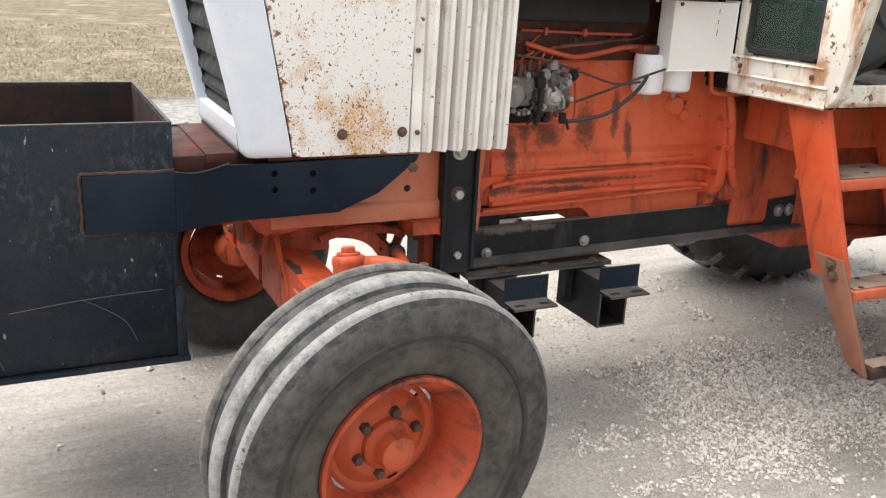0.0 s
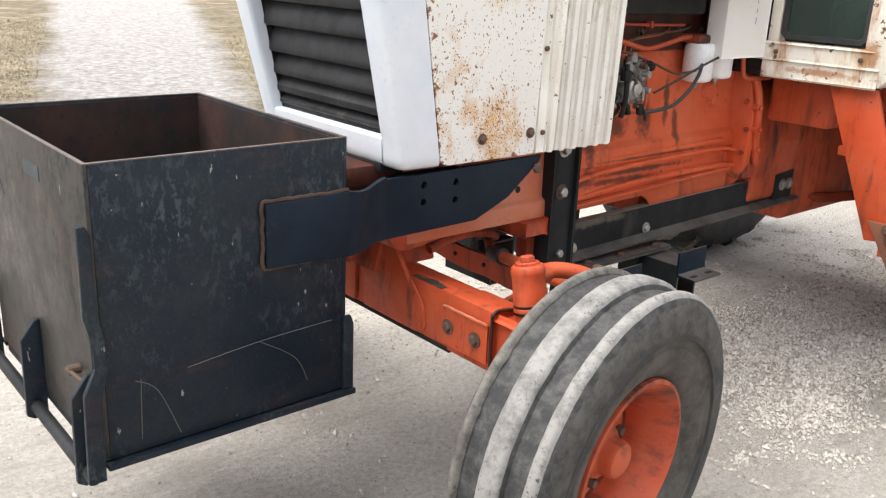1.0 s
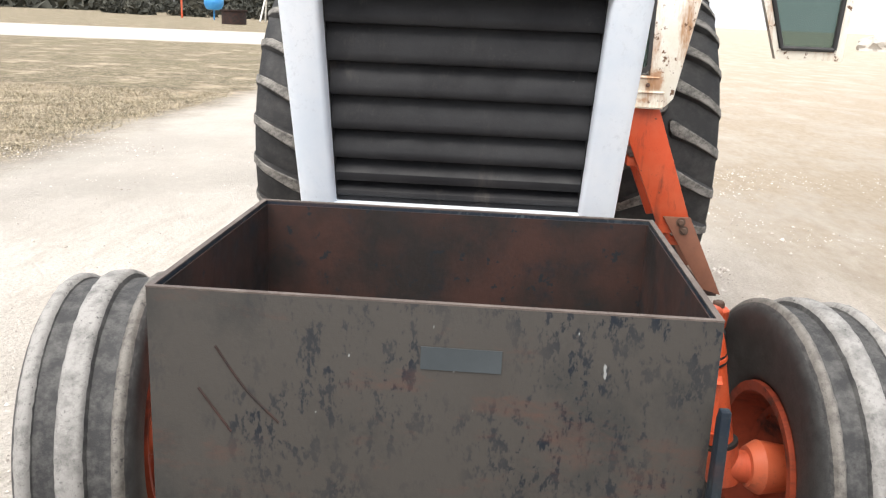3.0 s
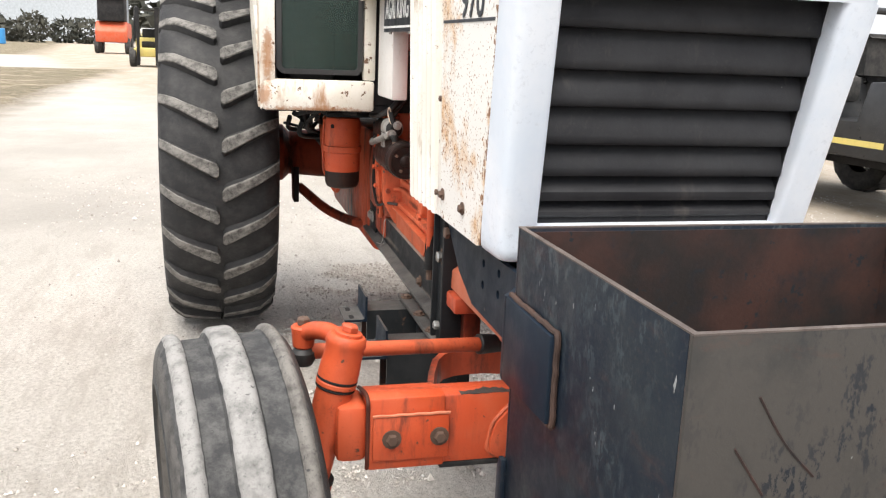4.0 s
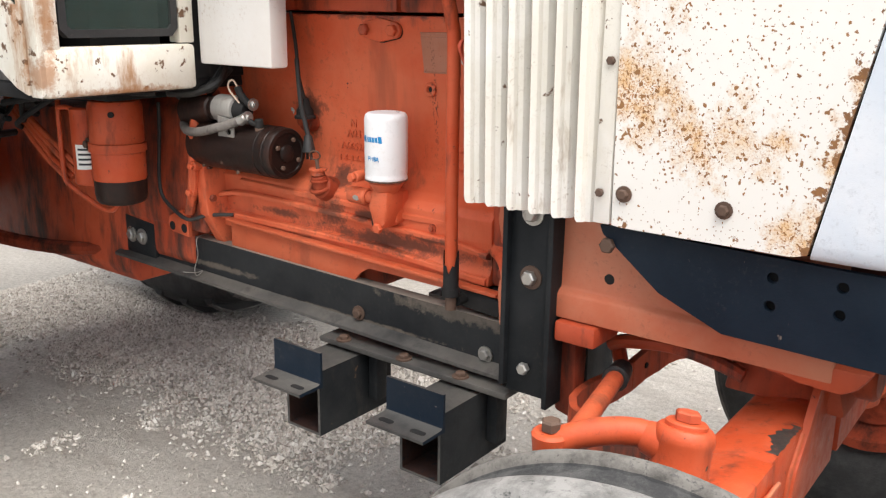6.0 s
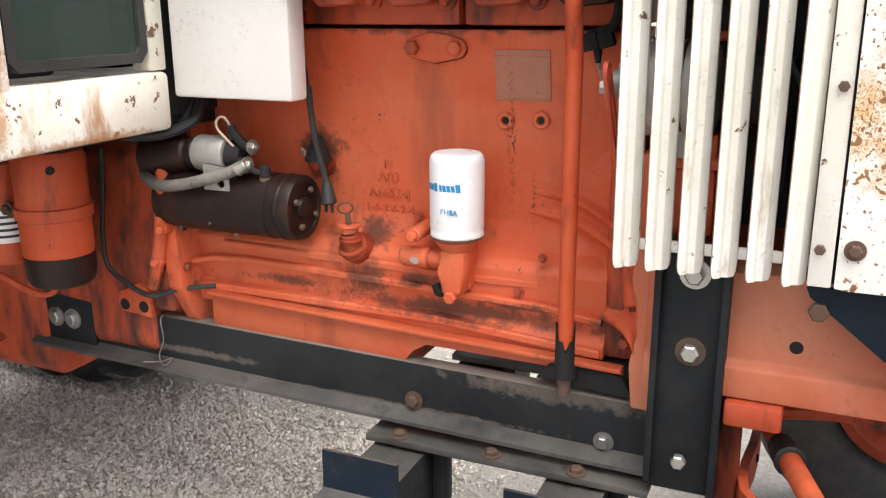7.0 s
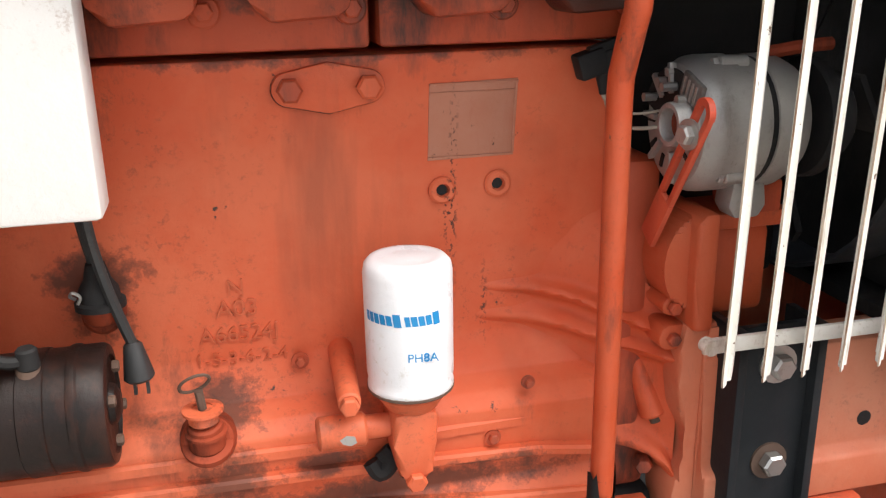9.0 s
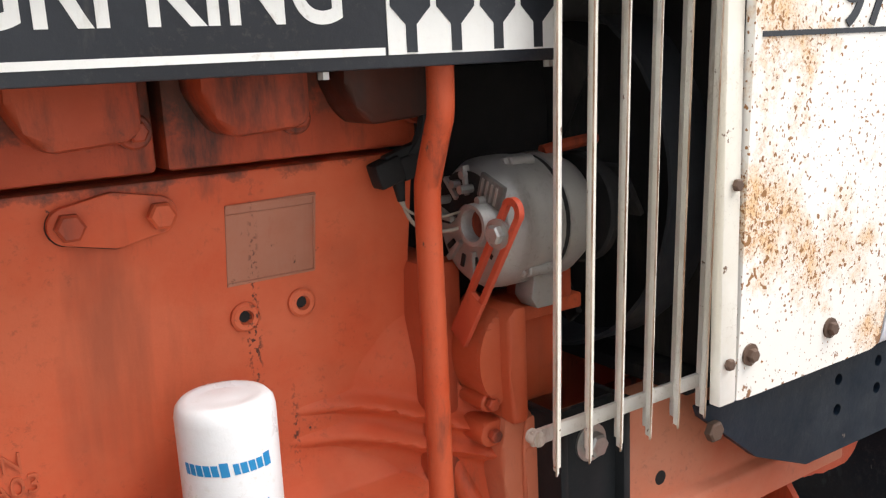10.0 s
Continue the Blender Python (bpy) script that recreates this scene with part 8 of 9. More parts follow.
# ---- cab ----
bm = B()
add_box(bm, 1.32, 2.60, -0.625, 0.625, 1.045, 1.075, 0.004)
cab = part("cab", bm, BLACK, tractor, "rusted cream steel cab with green tinted windows")
for s in (-1, 1):
    if s < 0:
        bm = B()
        add_box(bm, 1.290, 1.330, s * 0.264, s * 0.622, 1.050, 1.100, 0.006)
        part("lower_sill", bm, CREAM, cab, "scabbed cream lower sill")
        bm = B()
        add_box(bm, 1.293, 1.333, s * 0.264, s * 0.600, 1.102, 1.150, 0.006)
        part("upper_sill", bm, CREAM, cab)
    else:
        bm = B()
        add_box(bm, 1.290, 1.330, s * 0.264, s * 0.622, 1.050, 1.148, 0.010)
        part("front_sill", bm, CREAM, cab, "deep cream sill with rust along its lower edge")
    for bx in (0.30, 0.57) if s < 0 else ():
        bm = B()
        add_bolt(bm, (1.293, s * bx, 1.125), (-1, 0, 0), 0.008, 0.004, False)
        part("rivet", bm, RUSTBOLT, cab)
    # front pillar and inner jamb
    bm = B()
    add_prism(bm, [(s * 0.582, 1.10), (s * 0.628, 1.05), (s * 0.640, 2.1), (s * 0.586, 2.1)] if s > 0 else [(-0.575, 1.10), (-0.632, 1.05), (-0.661, 1.08), (-0.725, 1.43), (-0.800, 2.1), (-0.576, 2.1)], at_x(1.292), 0.045, 0.004)
    part("corner_post", bm, CREAM, cab, "rust-streaked cream corner post")
    bm = B()
    add_prism(bm, [(s * 0.262, 1.15), (s * 0.300, 1.15), (s * 0.300, 2.1), (s * 0.262, 2.1)], at_x(1.296), 0.04, 0.004)
    part("inner_post", bm, CREAM, cab)
    # rubber-framed front quarter window
    outer = [(0.304, 1.182), (0.320, 1.165), (0.560, 1.165), (0.578, 1.182), (0.580, 2.0), (0.304, 2.0)]
    inner = [(0.320, 1.190), (0.328, 1.181), (0.552, 1.181), (0.562, 1.190), (0.564, 1.985), (0.320, 1.985)]
    bm = B()
    lo = [bm.verts.new((1.296, s * a, b)) for a, b in outer]
    li = [bm.verts.new((1.296, s * a, b)) for a, b in inner]
    ho = [bm.verts.new((1.318, s * a, b)) for a, b in outer]
    hi2 = [bm.verts.new((1.318, s * a, b)) for a, b in inner]
    for i in range(6):
        j = (i + 1) % 6
        bm.faces.new((lo[i], lo[j], li[j], li[i]))
        bm.faces.new((li[i], li[j], hi2[j], hi2[i]))
        bm.faces.new((ho[i], ho[j], lo[j], lo[i]))
        bm.faces.new((hi2[i], hi2[j], ho[j], ho[i]))
    part("window_seal", bm, RUBBERHOSE, cab)
    bm = B()
    add_box(bm, 1.302, 1.307, s * 0.314, s * 0.570, 1.176, 1.99)
    g = part("window_pane", bm, CABGLASS, cab, "green tinted window pane")
    g.visible_shadow = False
# right side: closed door with a slim window; the lower edge is cut back over the wheel
bm = B()
side = [(1.335, 1.055), (1.375, 1.066), (1.93, 1.37), (1.93, 2.1), (1.62, 2.1), (1.62, 1.38), (1.370, 1.228), (1.345, 1.225), (1.345, 2.1), (1.335, 2.1)]
add_prism(bm, side, at_y(0.612), 0.022, 0.002)
rdoor = part("right_door", bm, CREAM, cab, "closed cream cab door cut away over the wheel")
bm = B()
add_prism(bm, [(1.343, 1.222), (1.372, 1.226), (1.622, 1.378), (1.622, 2.1), (1.343, 2.1)], at_y(0.620), 0.004)
part("door_pane", bm, CABGLASS, rdoor)
# left side: open doorway with sill and post, and the door swung out
bm = B()
add_prism(bm, [(1.335, 1.052), (1.95, 1.052), (1.95, 1.108), (1.335, 1.108)], at_y(-0.640), 0.03, 0.003)
part("door_sill", bm, CREAM, cab, "rusty cream door sill")
bm = B()
add_prism(bm, [(1.93, 1.10), (1.98, 1.10), (1.98, 2.1), (1.93, 2.1)], at_y(-0.640), 0.05, 0.004)
part("rear_post", bm, CREAM, cab)
bm = B()
outer = [(-1.075, 1.222), (-1.315, 1.222), (-1.365, 2.06), (-0.80, 2.06)]
inner = [(-1.092, 1.262), (-1.282, 1.262), (-1.325, 2.02), (-0.87, 2.02)]
lo = [bm.verts.new((1.60, a, b)) for a, b in outer]
li = [bm.verts.new((1.60, a, b)) for a, b in inner]
ho = [bm.verts.new((1.635, a, b)) for a, b in outer]
hi2 = [bm.verts.new((1.635, a, b)) for a, b in inner]
for i in range(4):
    j = (i + 1) % 4
    bm.faces.new((lo[i], lo[j], li[j], li[i]))
    bm.faces.new((li[i], li[j], hi2[j], hi2[i]))
    bm.faces.new((ho[i], ho[j], lo[j], lo[i]))
    bm.faces.new((hi2[i], hi2[j], ho[j], ho[i]))
door = part("open_door", bm, CREAM, cab, "open cab door with rusty cream frame")
bm = B()
add_prism(bm, [(a, b) for a, b in inner], at_x(1.613), 0.005)
g = part("door_pane", bm, CABGLASS, door)
g.visible_shadow = False
bm = B()
for i in range(4):
    a, b2 = V(1.598, *inner[i]), V(1.598, *inner[(i + 1) % 4])
    add_tube(bm, [a, b2], 0.009, 8)
part("door_seal", bm, RUBBERHOSE, door)
bm = B()
add_tube(bm, [(1.62, -0.86, 2.03), (1.62, -0.62, 2.06)], 0.014, 8)
part("door_hinge", bm, CREAM, door)
# cab shell: rear wall, roof, inner floor, firewall
bm = B()
add_box(bm, 1.29, 2.62, -0.66, 0.66, 2.10, 2.20, 0.02)
part("cab_roof", bm, CREAM, cab)
bm = B()
add_box(bm, 2.56, 2.60, -0.62, 0.62, 1.08, 1.62, 0.004)
for y0, y1 in ((-0.62, -0.56), (0.56, 0.62)):
    add_box(bm, 2.56, 2.60, y0, y1, 1.62, 2.10, 0.004)
part("cab_rear_wall", bm, BLACK, cab)
bm = B()
add_box(bm, 2.575, 2.580, -0.56, 0.56, 1.62, 2.10)
g = part("rear_pane", bm, CABGLASS, cab)
g.visible_shadow = False
bm = B()
add_box(bm, 1.312, 1.33, -0.262, 0.262, 1.07, 1.62, 0.003)
part("firewall", bm, BLACK, cab)
bm = B()
add_box(bm, 1.335, 2.55, -0.60, 0.60, 1.075, 1.095, 0.002)
part("cab_floor", bm, GREYPART, cab, "dusty grey cab floor")
for y0, y1 in ((0.30, 0.48), (-0.60, -0.30)):
    bm = B()
    add_box(bm, 1.95, 2.45, y0, y1, 1.095, 1.50, 0.05)
    part("wheel_arch", bm, BLACK, cab)
bm = B()
add_box(bm, 1.85, 2.30, -0.22, 0.22, 1.30, 1.45, 0.05)
add_box(bm, 2.25, 2.38, -0.22, 0.22, 1.40, 1.95, 0.05)
add_box(bm, 1.95, 2.15, -0.12, 0.12, 1.09, 1.32, 0.02)
part("seat", bm, BLACK, cab, "black driver seat")
bm = B()
bmesh.ops.create_icosphere(bm, subdivisions=3, radius=0.12)
for v in bm.verts:
    k = noise.noise(v.co * 14) * 0.05 + noise.noise(v.co * 32) * 0.018
    v.co = V(1.55 + v.co.x * 1.3 + k, -0.46 + v.co.y * 0.9 + k * 0.6, 1.255 + v.co.z * 1.25 + k)
part("crumpled_cloth", bm, paint("grey_green_cloth", (0.030, 0.036, 0.038), (0.055, 0.060, 0.060), (0.03, 0.035, 0.035), 0.3, 0.9), cab, "crumpled grey-green work cloth on the cab floor")

# orange box below the cab and the left access steps
bm = B()
add_box(bm, 1.395, 1.80, -0.455, -0.245, 0.895, 1.04, 0.006)
part("battery_box", bm, ORANGE_CLEAN, tractor, "orange sheet-metal battery box")
RUSTYFLAP = paint("rusty_flap", (0.13, 0.050, 0.030), (0.20, 0.080, 0.045), (0.06, 0.035, 0.026), 0.5, 0.65)
for x0 in (1.312, 1.640):
    bm = B()
    add_prism(bm, [(-0.478, 1.045), (-0.622, 1.045), (-0.782, 0.615), (-0.668, 0.600)], at_x(x0), 0.020, 0.002)
    stringer = part("step_stringer", bm, ORANGE_CLEAN, tractor, "orange plate stringer of the access steps")
    bm = B()
    add_prism(bm, [(-0.672, 0.665), (-0.768, 0.665), (-0.905, 0.385), (-0.835, 0.405)], at_x(x0 - 0.012), 0.012, 0.0015)
    part("rubber_flap", bm, RUSTYFLAP, stringer, "rust-brown lower strap")
    for y, z in ((-0.735, 0.648), (-0.748, 0.618)):
        bm = B()
        add_bolt(bm, (x0 - 0.012, y, z), (-1, 0, 0), 0.011, 0.009)
        part("bolt", bm, RUSTBOLT, stringer)
for y0, y1, z in ((-0.53, -0.695, 0.865), (-0.705, -0.80, 0.585), (-0.835, -0.90, 0.400)):
    bm = B()
    add_box(bm, 1.332, 1.640, y1, y0, z - 0.03, z, 0.004)
    step = part("step_tread", bm, ORANGE if z > 0.5 else RUSTINSIDE, tractor, "orange step with a worn rusty tread")
    bm = B()
    add_box(bm, 1.345, 1.628, y1 + 0.01, y0 - 0.01, z + 0.001, z + 0.004)
    part("tread_plate", bm, paint("worn_tread", (0.17, 0.12, 0.09), (0.25, 0.19, 0.15), (0.06, 0.045, 0.035), 0.5, 0.7), step)
    for i in range(5):
        bm = B()
        add_cyl(bm, (1.375 + 0.055 * i, (y0 + y1) / 2 + (0.03 if i % 2 else -0.03), z + 0.004), (1.375 + 0.055 * i, (y0 + y1) / 2 + (0.03 if i % 2 else -0.03), z + 0.005), 0.008, seg=10)
        part("tread_hole", bm, BLACK, step)

# ---- parked off-road vehicle ----
CARBLACK = paint("black_car_paint", (0.012, 0.013, 0.015), (0.025, 0.026, 0.028), (0.10, 0.09, 0.075), 0.15, 0.35)
TYREBLACK = rubber("car_tyre_rubber", (0.02, 0.02, 0.02), (0.06, 0.055, 0.05), 0.4)
ALLOY = paint("silver_alloy", (0.44, 0.44, 0.44), (0.36, 0.36, 0.36), (0.2, 0.18, 0.16), 0.1, 0.4)
YELLOW = paint("yellow_paint", (0.62, 0.50, 0.14), (0.55, 0.45, 0.15), (0.1, 0.08, 0.05), 0.3, 0.5)
REDPAINT = paint("red_machine_paint", (0.60, 0.09, 0.03), (0.55, 0.12, 0.06), (0.1, 0.05, 0.04), 0.3, 0.5)
GREYSHEET = paint("galvanised_sheet", (0.50, 0.54, 0.58), (0.42, 0.46, 0.50), (0.28, 0.27, 0.26), 0.3, 0.45)
WHITEWOOD = paint("white_wood", (0.75, 0.74, 0.71), (0.66, 0.64, 0.6), (0.3, 0.27, 0.22), 0.25, 0.7)
BLUEPLASTIC = paint("blue_plastic", (0.04, 0.26, 0.62), (0.06, 0.32, 0.66), (0.03, 0.12, 0.3), 0.2, 0.4)
BARK = paint("tree_bark", (0.12, 0.10, 0.085), (0.19, 0.165, 0.14), (0.05, 0.045, 0.04), 0.5, 0.9)
WOODDARK = paint("winter_wood", (0.045, 0.048, 0.04), (0.08, 0.078, 0.062), (0.03, 0.035, 0.022), 0.5, 0.95, 0.05, False)

FLARE = paint("grey_black_plastic", (0.040, 0.042, 0.046), (0.060, 0.062, 0.066), (0.02, 0.02, 0.02), 0.2, 0.6)
WORNWHITE = paint("worn_white_lettering", (0.26, 0.255, 0.245), (0.17, 0.165, 0.16), (0.08, 0.075, 0.07), 0.5, 0.7)

jeep = thing("offroad_vehicle", "open black off-road vehicle with roll bar parked on the yard", "car", (5.95, -4.97, 0))
jeep.rotation_euler = (0, 0, radians(5.0))


def car_wheel(x, s):
    m = Matrix.Translation((x, s * 0.70, 0.385)) @ (pose(0, 0, 0, -90, 0, 0) if s > 0 else pose(0, 0, 0, 90, 0, 0))
    bm = B()
    add_lathe(bm, [(0.20, -0.10), (0.30, -0.125), (0.36, -0.118), (0.385, -0.10), (0.39, 0.0), (0.385, 0.10), (0.36, 0.118), (0.30, 0.125), (0.215, 0.10), (0.205, 0.08)], Matrix.Identity(4), 40)
    tyre = part("tyre", bm, TYREBLACK, jeep, "chunky all-terrain tyre", 50)
    tyre.matrix_basis = m
    for k in range(30):
        bm = B()
        a = 2 * math.pi * k / 30
        add_box(bm, 0.380, 0.398, -0.025, 0.025, -0.095 if k % 2 else -0.02, 0.02 if k % 2 else 0.105, 0.003, Matrix.Rotation(a, 4, "Z"))
        part("tread_block", bm, TYREBLACK, tyre)
    bm = B()
    add_lathe(bm, [(0.205, 0.105), (0.215, 0.115), (0.205, 0.118), (0.190, 0.10), (0.165, 0.05), (0.16, 0.03), (0, 0.03)], Matrix.Identity(4), 36)
    part("rim", bm, ALLOY, tyre)
    for k in range(5):
        a = 2 * math.pi * k / 5
        bm = B()
        add_prism(bm, [(0.0, -0.075), (0.095, -0.062), (0.150, -0.034), (0.195, -0.030), (0.195, 0.030), (0.150, 0.034), (0.095, 0.062), (0.0, 0.075)], Matrix.Rotation(a, 4, "Z") @ Matrix.Translation((0, 0, 0.060 + 0.0006 * k)), 0.014, 0.003)
        part("spoke", bm, ALLOY, tyre)
    if s > 0:
        for k, ch in enumerate("RADIAL"):
            a = radians(-72) + (2.5 - k) * 0.15
            lettering("sidewall_letter", ch, 0.058, Matrix.Rotation(a, 4, "Z") @ Matrix.Translation((0.300, 0, 0.1235)) @ Matrix.Rotation(radians(-90), 4, "Z"), WORNWHITE, tyre, 0.0015)
        # the maker's word on the lower sidewall stays a row of bars
        for k in range(8):
            a = radians(100) + (3.5 - k) * 0.13
            bm = B()
            add_box(bm, -0.020, 0.020, -0.014, 0.014, 0, 0.0015, 0, Matrix.Rotation(a, 4, "Z") @ Matrix.Translation((0.318, 0, 0.1235)))
            part("sidewall_bar", bm, WORNWHITE, tyre)


for x in (0.0, -2.42):
    for s in (-1, 1):
        car_wheel(x, s)
bm = B()
add_prism(bm, [(0.66, 0.52), (0.70, 1.12), (-0.35, 1.14), (-0.42, 0.90), (-0.55, 0.78), (-1.25, 0.78), (-1.32, 1.12), (-1.62, 1.14), (-1.62, 0.50), (-0.52, 0.50), (-0.46, 0.70), (-0.36, 0.84), (-0.18, 0.93), (0.18, 0.93), (0.34, 0.82), (0.42, 0.62)], at_y(-0.72), 1.44, 0.015)
part("tub", bm, CARBLACK, jeep, "black body tub")
bm = B()
add_prism(bm, [(-1.62, 0.62), (-1.62, 1.14), (-2.85, 1.08), (-2.92, 1.02), (-2.92, 0.60)], at_y(-0.52), 1.04, 0.03)
part("hood", bm, CARBLACK, jeep)
for s in (-1, 1):
    for x0 in (0.0, -2.42):
        bm = B()
        pts = [(-0.56, 0.50), (-0.52, 0.74), (-0.42, 0.88), (-0.24, 0.955), (0.04, 0.965), (0.24, 0.90), (0.38, 0.76), (0.44, 0.64)]
        add_prism(bm, [(a + x0, b2) for a, b2 in pts] + [(a * 0.90 + x0, b2 - 0.055) for a, b2 in pts[::-1]], at_y(s * 0.755 - 0.06), 0.12, 0.006)
        part("fender_flare", bm, FLARE, jeep, "", 60)
    bm = B()
    add_box(bm, -1.55, -0.55, s * 0.721, s * 0.724, 0.60, 0.65)
    part("side_stripe", bm, YELLOW, jeep, "pale yellow stripe")
    bm = B()
    add_tube(bm, [(0.36, s * 0.60, 1.12), (0.24, s * 0.60, 1.24), (-0.42, s * 0.58, 1.72)], 0.032, 10)
    add_tube(bm, [(-0.50, s * 0.60, 1.10), (-0.46, s * 0.60, 1.45), (-0.44, s * 0.58, 1.74)], 0.032, 10)
    part("roll_bar", bm, CARBLACK, jeep)
    bm = B()
    add_box(bm, -0.70, -0.25, s * 0.18, s * 0.58, 0.92, 1.16, 0.05)
    add_box(bm, -0.36, -0.24, s * 0.18, s * 0.58, 1.10, 1.50, 0.04)
    part("seat", bm, TYREBLACK, jeep)
    bm = B()
    add_box(bm, -1.66, -1.62, s * 0.66, s * 0.70, 1.12, 1.62, 0.01)
    part("windshield_post", bm, CARBLACK, jeep)
bm = B()
add_tube(bm, [(-0.44, -0.58, 1.74), (-0.44, 0.58, 1.74)], 0.032, 10)
part("roll_hoop", bm, CARBLACK, jeep)
bm = B()
add_box(bm, -1.66, -1.62, -0.70, 0.70, 1.60, 1.65, 0.01)
part("windshield_header", bm, CARBLACK, jeep)
bm = B()
add_box(bm, -1.643, -1.637, -0.66, 0.66, 1.14, 1.60)
part("windshield", bm, CABGLASS, jeep)
bm = B()
add_cyl(bm, (0.62, 0.58, 0.62), (0.95, 0.58, 0.62), 0.048, seg=18, bevel=0.004)
part("bumper_tube", bm, paint("brown_tube", (0.10, 0.075, 0.06), (0.15, 0.11, 0.09), (0.05, 0.04, 0.03), 0.4, 0.6), jeep, "rusty tube bumper end")
bm = B()
add_box(bm, 0.665, 0.71, -0.72, 0.72, 0.58, 0.66, 0.01)
part("rear_bumper", bm, CARBLACK, jeep)
bm = B()
add_box(bm, 0.685, 0.73, 0.60, 0.70, 0.86, 1.0, 0.01)
part("tail_lamp", bm, RUSTBOLT, jeep)
bm = B()
add_box(bm, 0.36, 0.62, 0.720, 0.722, 1.055, 1.085)
part("name_bar", bm, WORNWHITE, jeep, "pale unreadable badge strip")
bm = B()
add_box(bm, -2.9, 0.45, -0.45, 0.45, 0.40, 0.52, 0.02)
part("chassis", bm, BLACK, jeep)

# ---- far machines and yard things ----
fork = thing("forklift", "yellow and grey forklift truck with gas bottle parked far off", "forklift", (37.0, 3.25, 0))
for s in (-1, 1):
    for x, r in ((-0.75, 0.38), (0.75, 0.30)):
        bm = B()
        add_cyl(bm, (x, s * 0.45, r), (x, s * 0.72, r), r, seg=24, bevel=0.04)
        part("wheel", bm, TYREBLACK, fork)
    bm = B()
    add_tube(bm, [(0.9, s * 0.50, 1.2), (0.75, s * 0.48, 2.2), (-0.7, s * 0.48, 2.2), (-0.9, s * 0.50, 1.0)], 0.045, 8)
    part("guard_post", bm, BLACK, fork)
    bm = B()
    add_box(bm, -1.25, -1.12, s * 0.30, s * 0.42, 0.1, 2.3, 0.02)
    part("mast_rail", bm, BLACK, fork)
bm = B()
add_box(bm, 0.15, 1.15, -0.55, 0.55, 0.45, 1.15, 0.08)
add_box(bm, -1.0, 0.3, -0.55, 0.55, 0.40, 0.75, 0.05)
part("body", bm, YELLOW, fork)
bm = B()
add_box(bm, -0.2, 0.4, -0.3, 0.3, 0.75, 1.0, 0.05)
add_box(bm, 0.3, 0.45, -0.3, 0.3, 0.95, 1.5, 0.05)
part("seat", bm, BLACK, fork)
bm = B()
add_cyl(bm, (0.85, -0.40, 1.36), (0.85, 0.40, 1.36), 0.17, seg=20, bevel=0.04)
part("gas_bottle", bm, WHITEWOOD, fork)
bm = B()
add_box(bm, -0.75, 0.75, -0.5, 0.5, 2.2, 2.24, 0.01)
part("guard_roof", bm, BLACK, fork)

mach = thing("orange_machine", "tall orange self-propelled machine with cab", "machine", (60.0, 6.9, 0))
for s in (-1, 1):
    for x in (-1.0, 1.2):
        bm = B()
        add_cyl(bm, (x, s * 0.75, 0.5), (x, s * 1.05, 0.5), 0.5, seg=22, bevel=0.06)
        part("wheel", bm, TYREBLACK, mach)
bm = B()
add_prism(bm, [(-1.5, 0.7), (1.8, 0.7), (1.8, 1.9), (-1.0, 2.0), (-1.6, 1.4)], at_y(-0.95), 1.9, 0.1)
part("body", bm, REDPAINT, mach)
bm = B()
add_prism(bm, [(-1.45, 2.0), (0.4, 2.0), (0.5, 3.4), (-1.3, 3.4)], at_y(-0.8), 1.6, 0.08)
part("cab", bm, BLACK, mach)
bm = B()
add_box(bm, -1.5, 0.6, -0.95, 0.95, 3.4, 3.6, 0.06)
part("cab_roof", bm, REDPAINT, mach)

bin_ = thing("grain_bin", "round corrugated galvanised grain bin", "grain bin", (82.0, -37.5, 0))
bm = B()
prof = []
for k in range(56):
    prof.append((3.1 + (0.03 if k % 2 else 0.0), k * 0.09))
add_lathe(bm, prof, Matrix.Identity(4), 48)
part("bin_wall", bm, GREYSHEET, bin_, "", 50)
bm = B()
add_lathe(bm, [(3.25, 4.95), (1.0, 6.1), (0.3, 6.2), (0, 6.2)], Matrix.Identity(4), 40)
part("bin_roof", bm, GREYSHEET, bin_)
for k in range(6):
    a = 2 * math.pi * k / 6
    bm = B()
    add_box(bm, 3.12, 3.18, -0.05, 0.05, 0, 4.9, 0.005, Matrix.Rotation(a, 4, "Z"))
    part("stiffener", bm, GREYSHEET, bin_)

shed = thing("metal_shed", "long pale sheet-metal shed behind the scrap", "shed", (100.0, -62.0, 0))
bm = B()
add_box(bm, -4, 4, -16, 16, 0, 4.2)
part("wall", bm, GREYSHEET, shed)
bm = B()
add_prism(bm, [(-4.4, 4.1), (4.4, 4.1), (0, 5.6)], Matrix(((1, 0, 0, 0), (0, 0, 1, -16.3), (0, 1, 0, 0), (0, 0, 0, 1))), 32.6)
part("roof", bm, WHITEWOOD, shed)
bm = B()
add_box(bm, -4.05, -4.0, -6, -2, 0, 3.4, 0.01)
part("door", bm, BLUEPLASTIC, shed)

shed2 = thing("grey_barn", "large plain grey sheet-metal barn", "barn", (130.0, 22.5, 0))
bm = B()
add_box(bm, -8, 8, -10, 9, 0, 7.5)
part("wall", bm, GREYSHEET, shed2)
bm = B()
add_prism(bm, [(-8.6, 7.3), (8.6, 7.3), (0, 10.0)], Matrix(((1, 0, 0, 0), (0, 0, 1, -10.4), (0, 1, 0, 0), (0, 0, 0, 1))), 20)
part("roof", bm, WHITEWOOD, shed2)

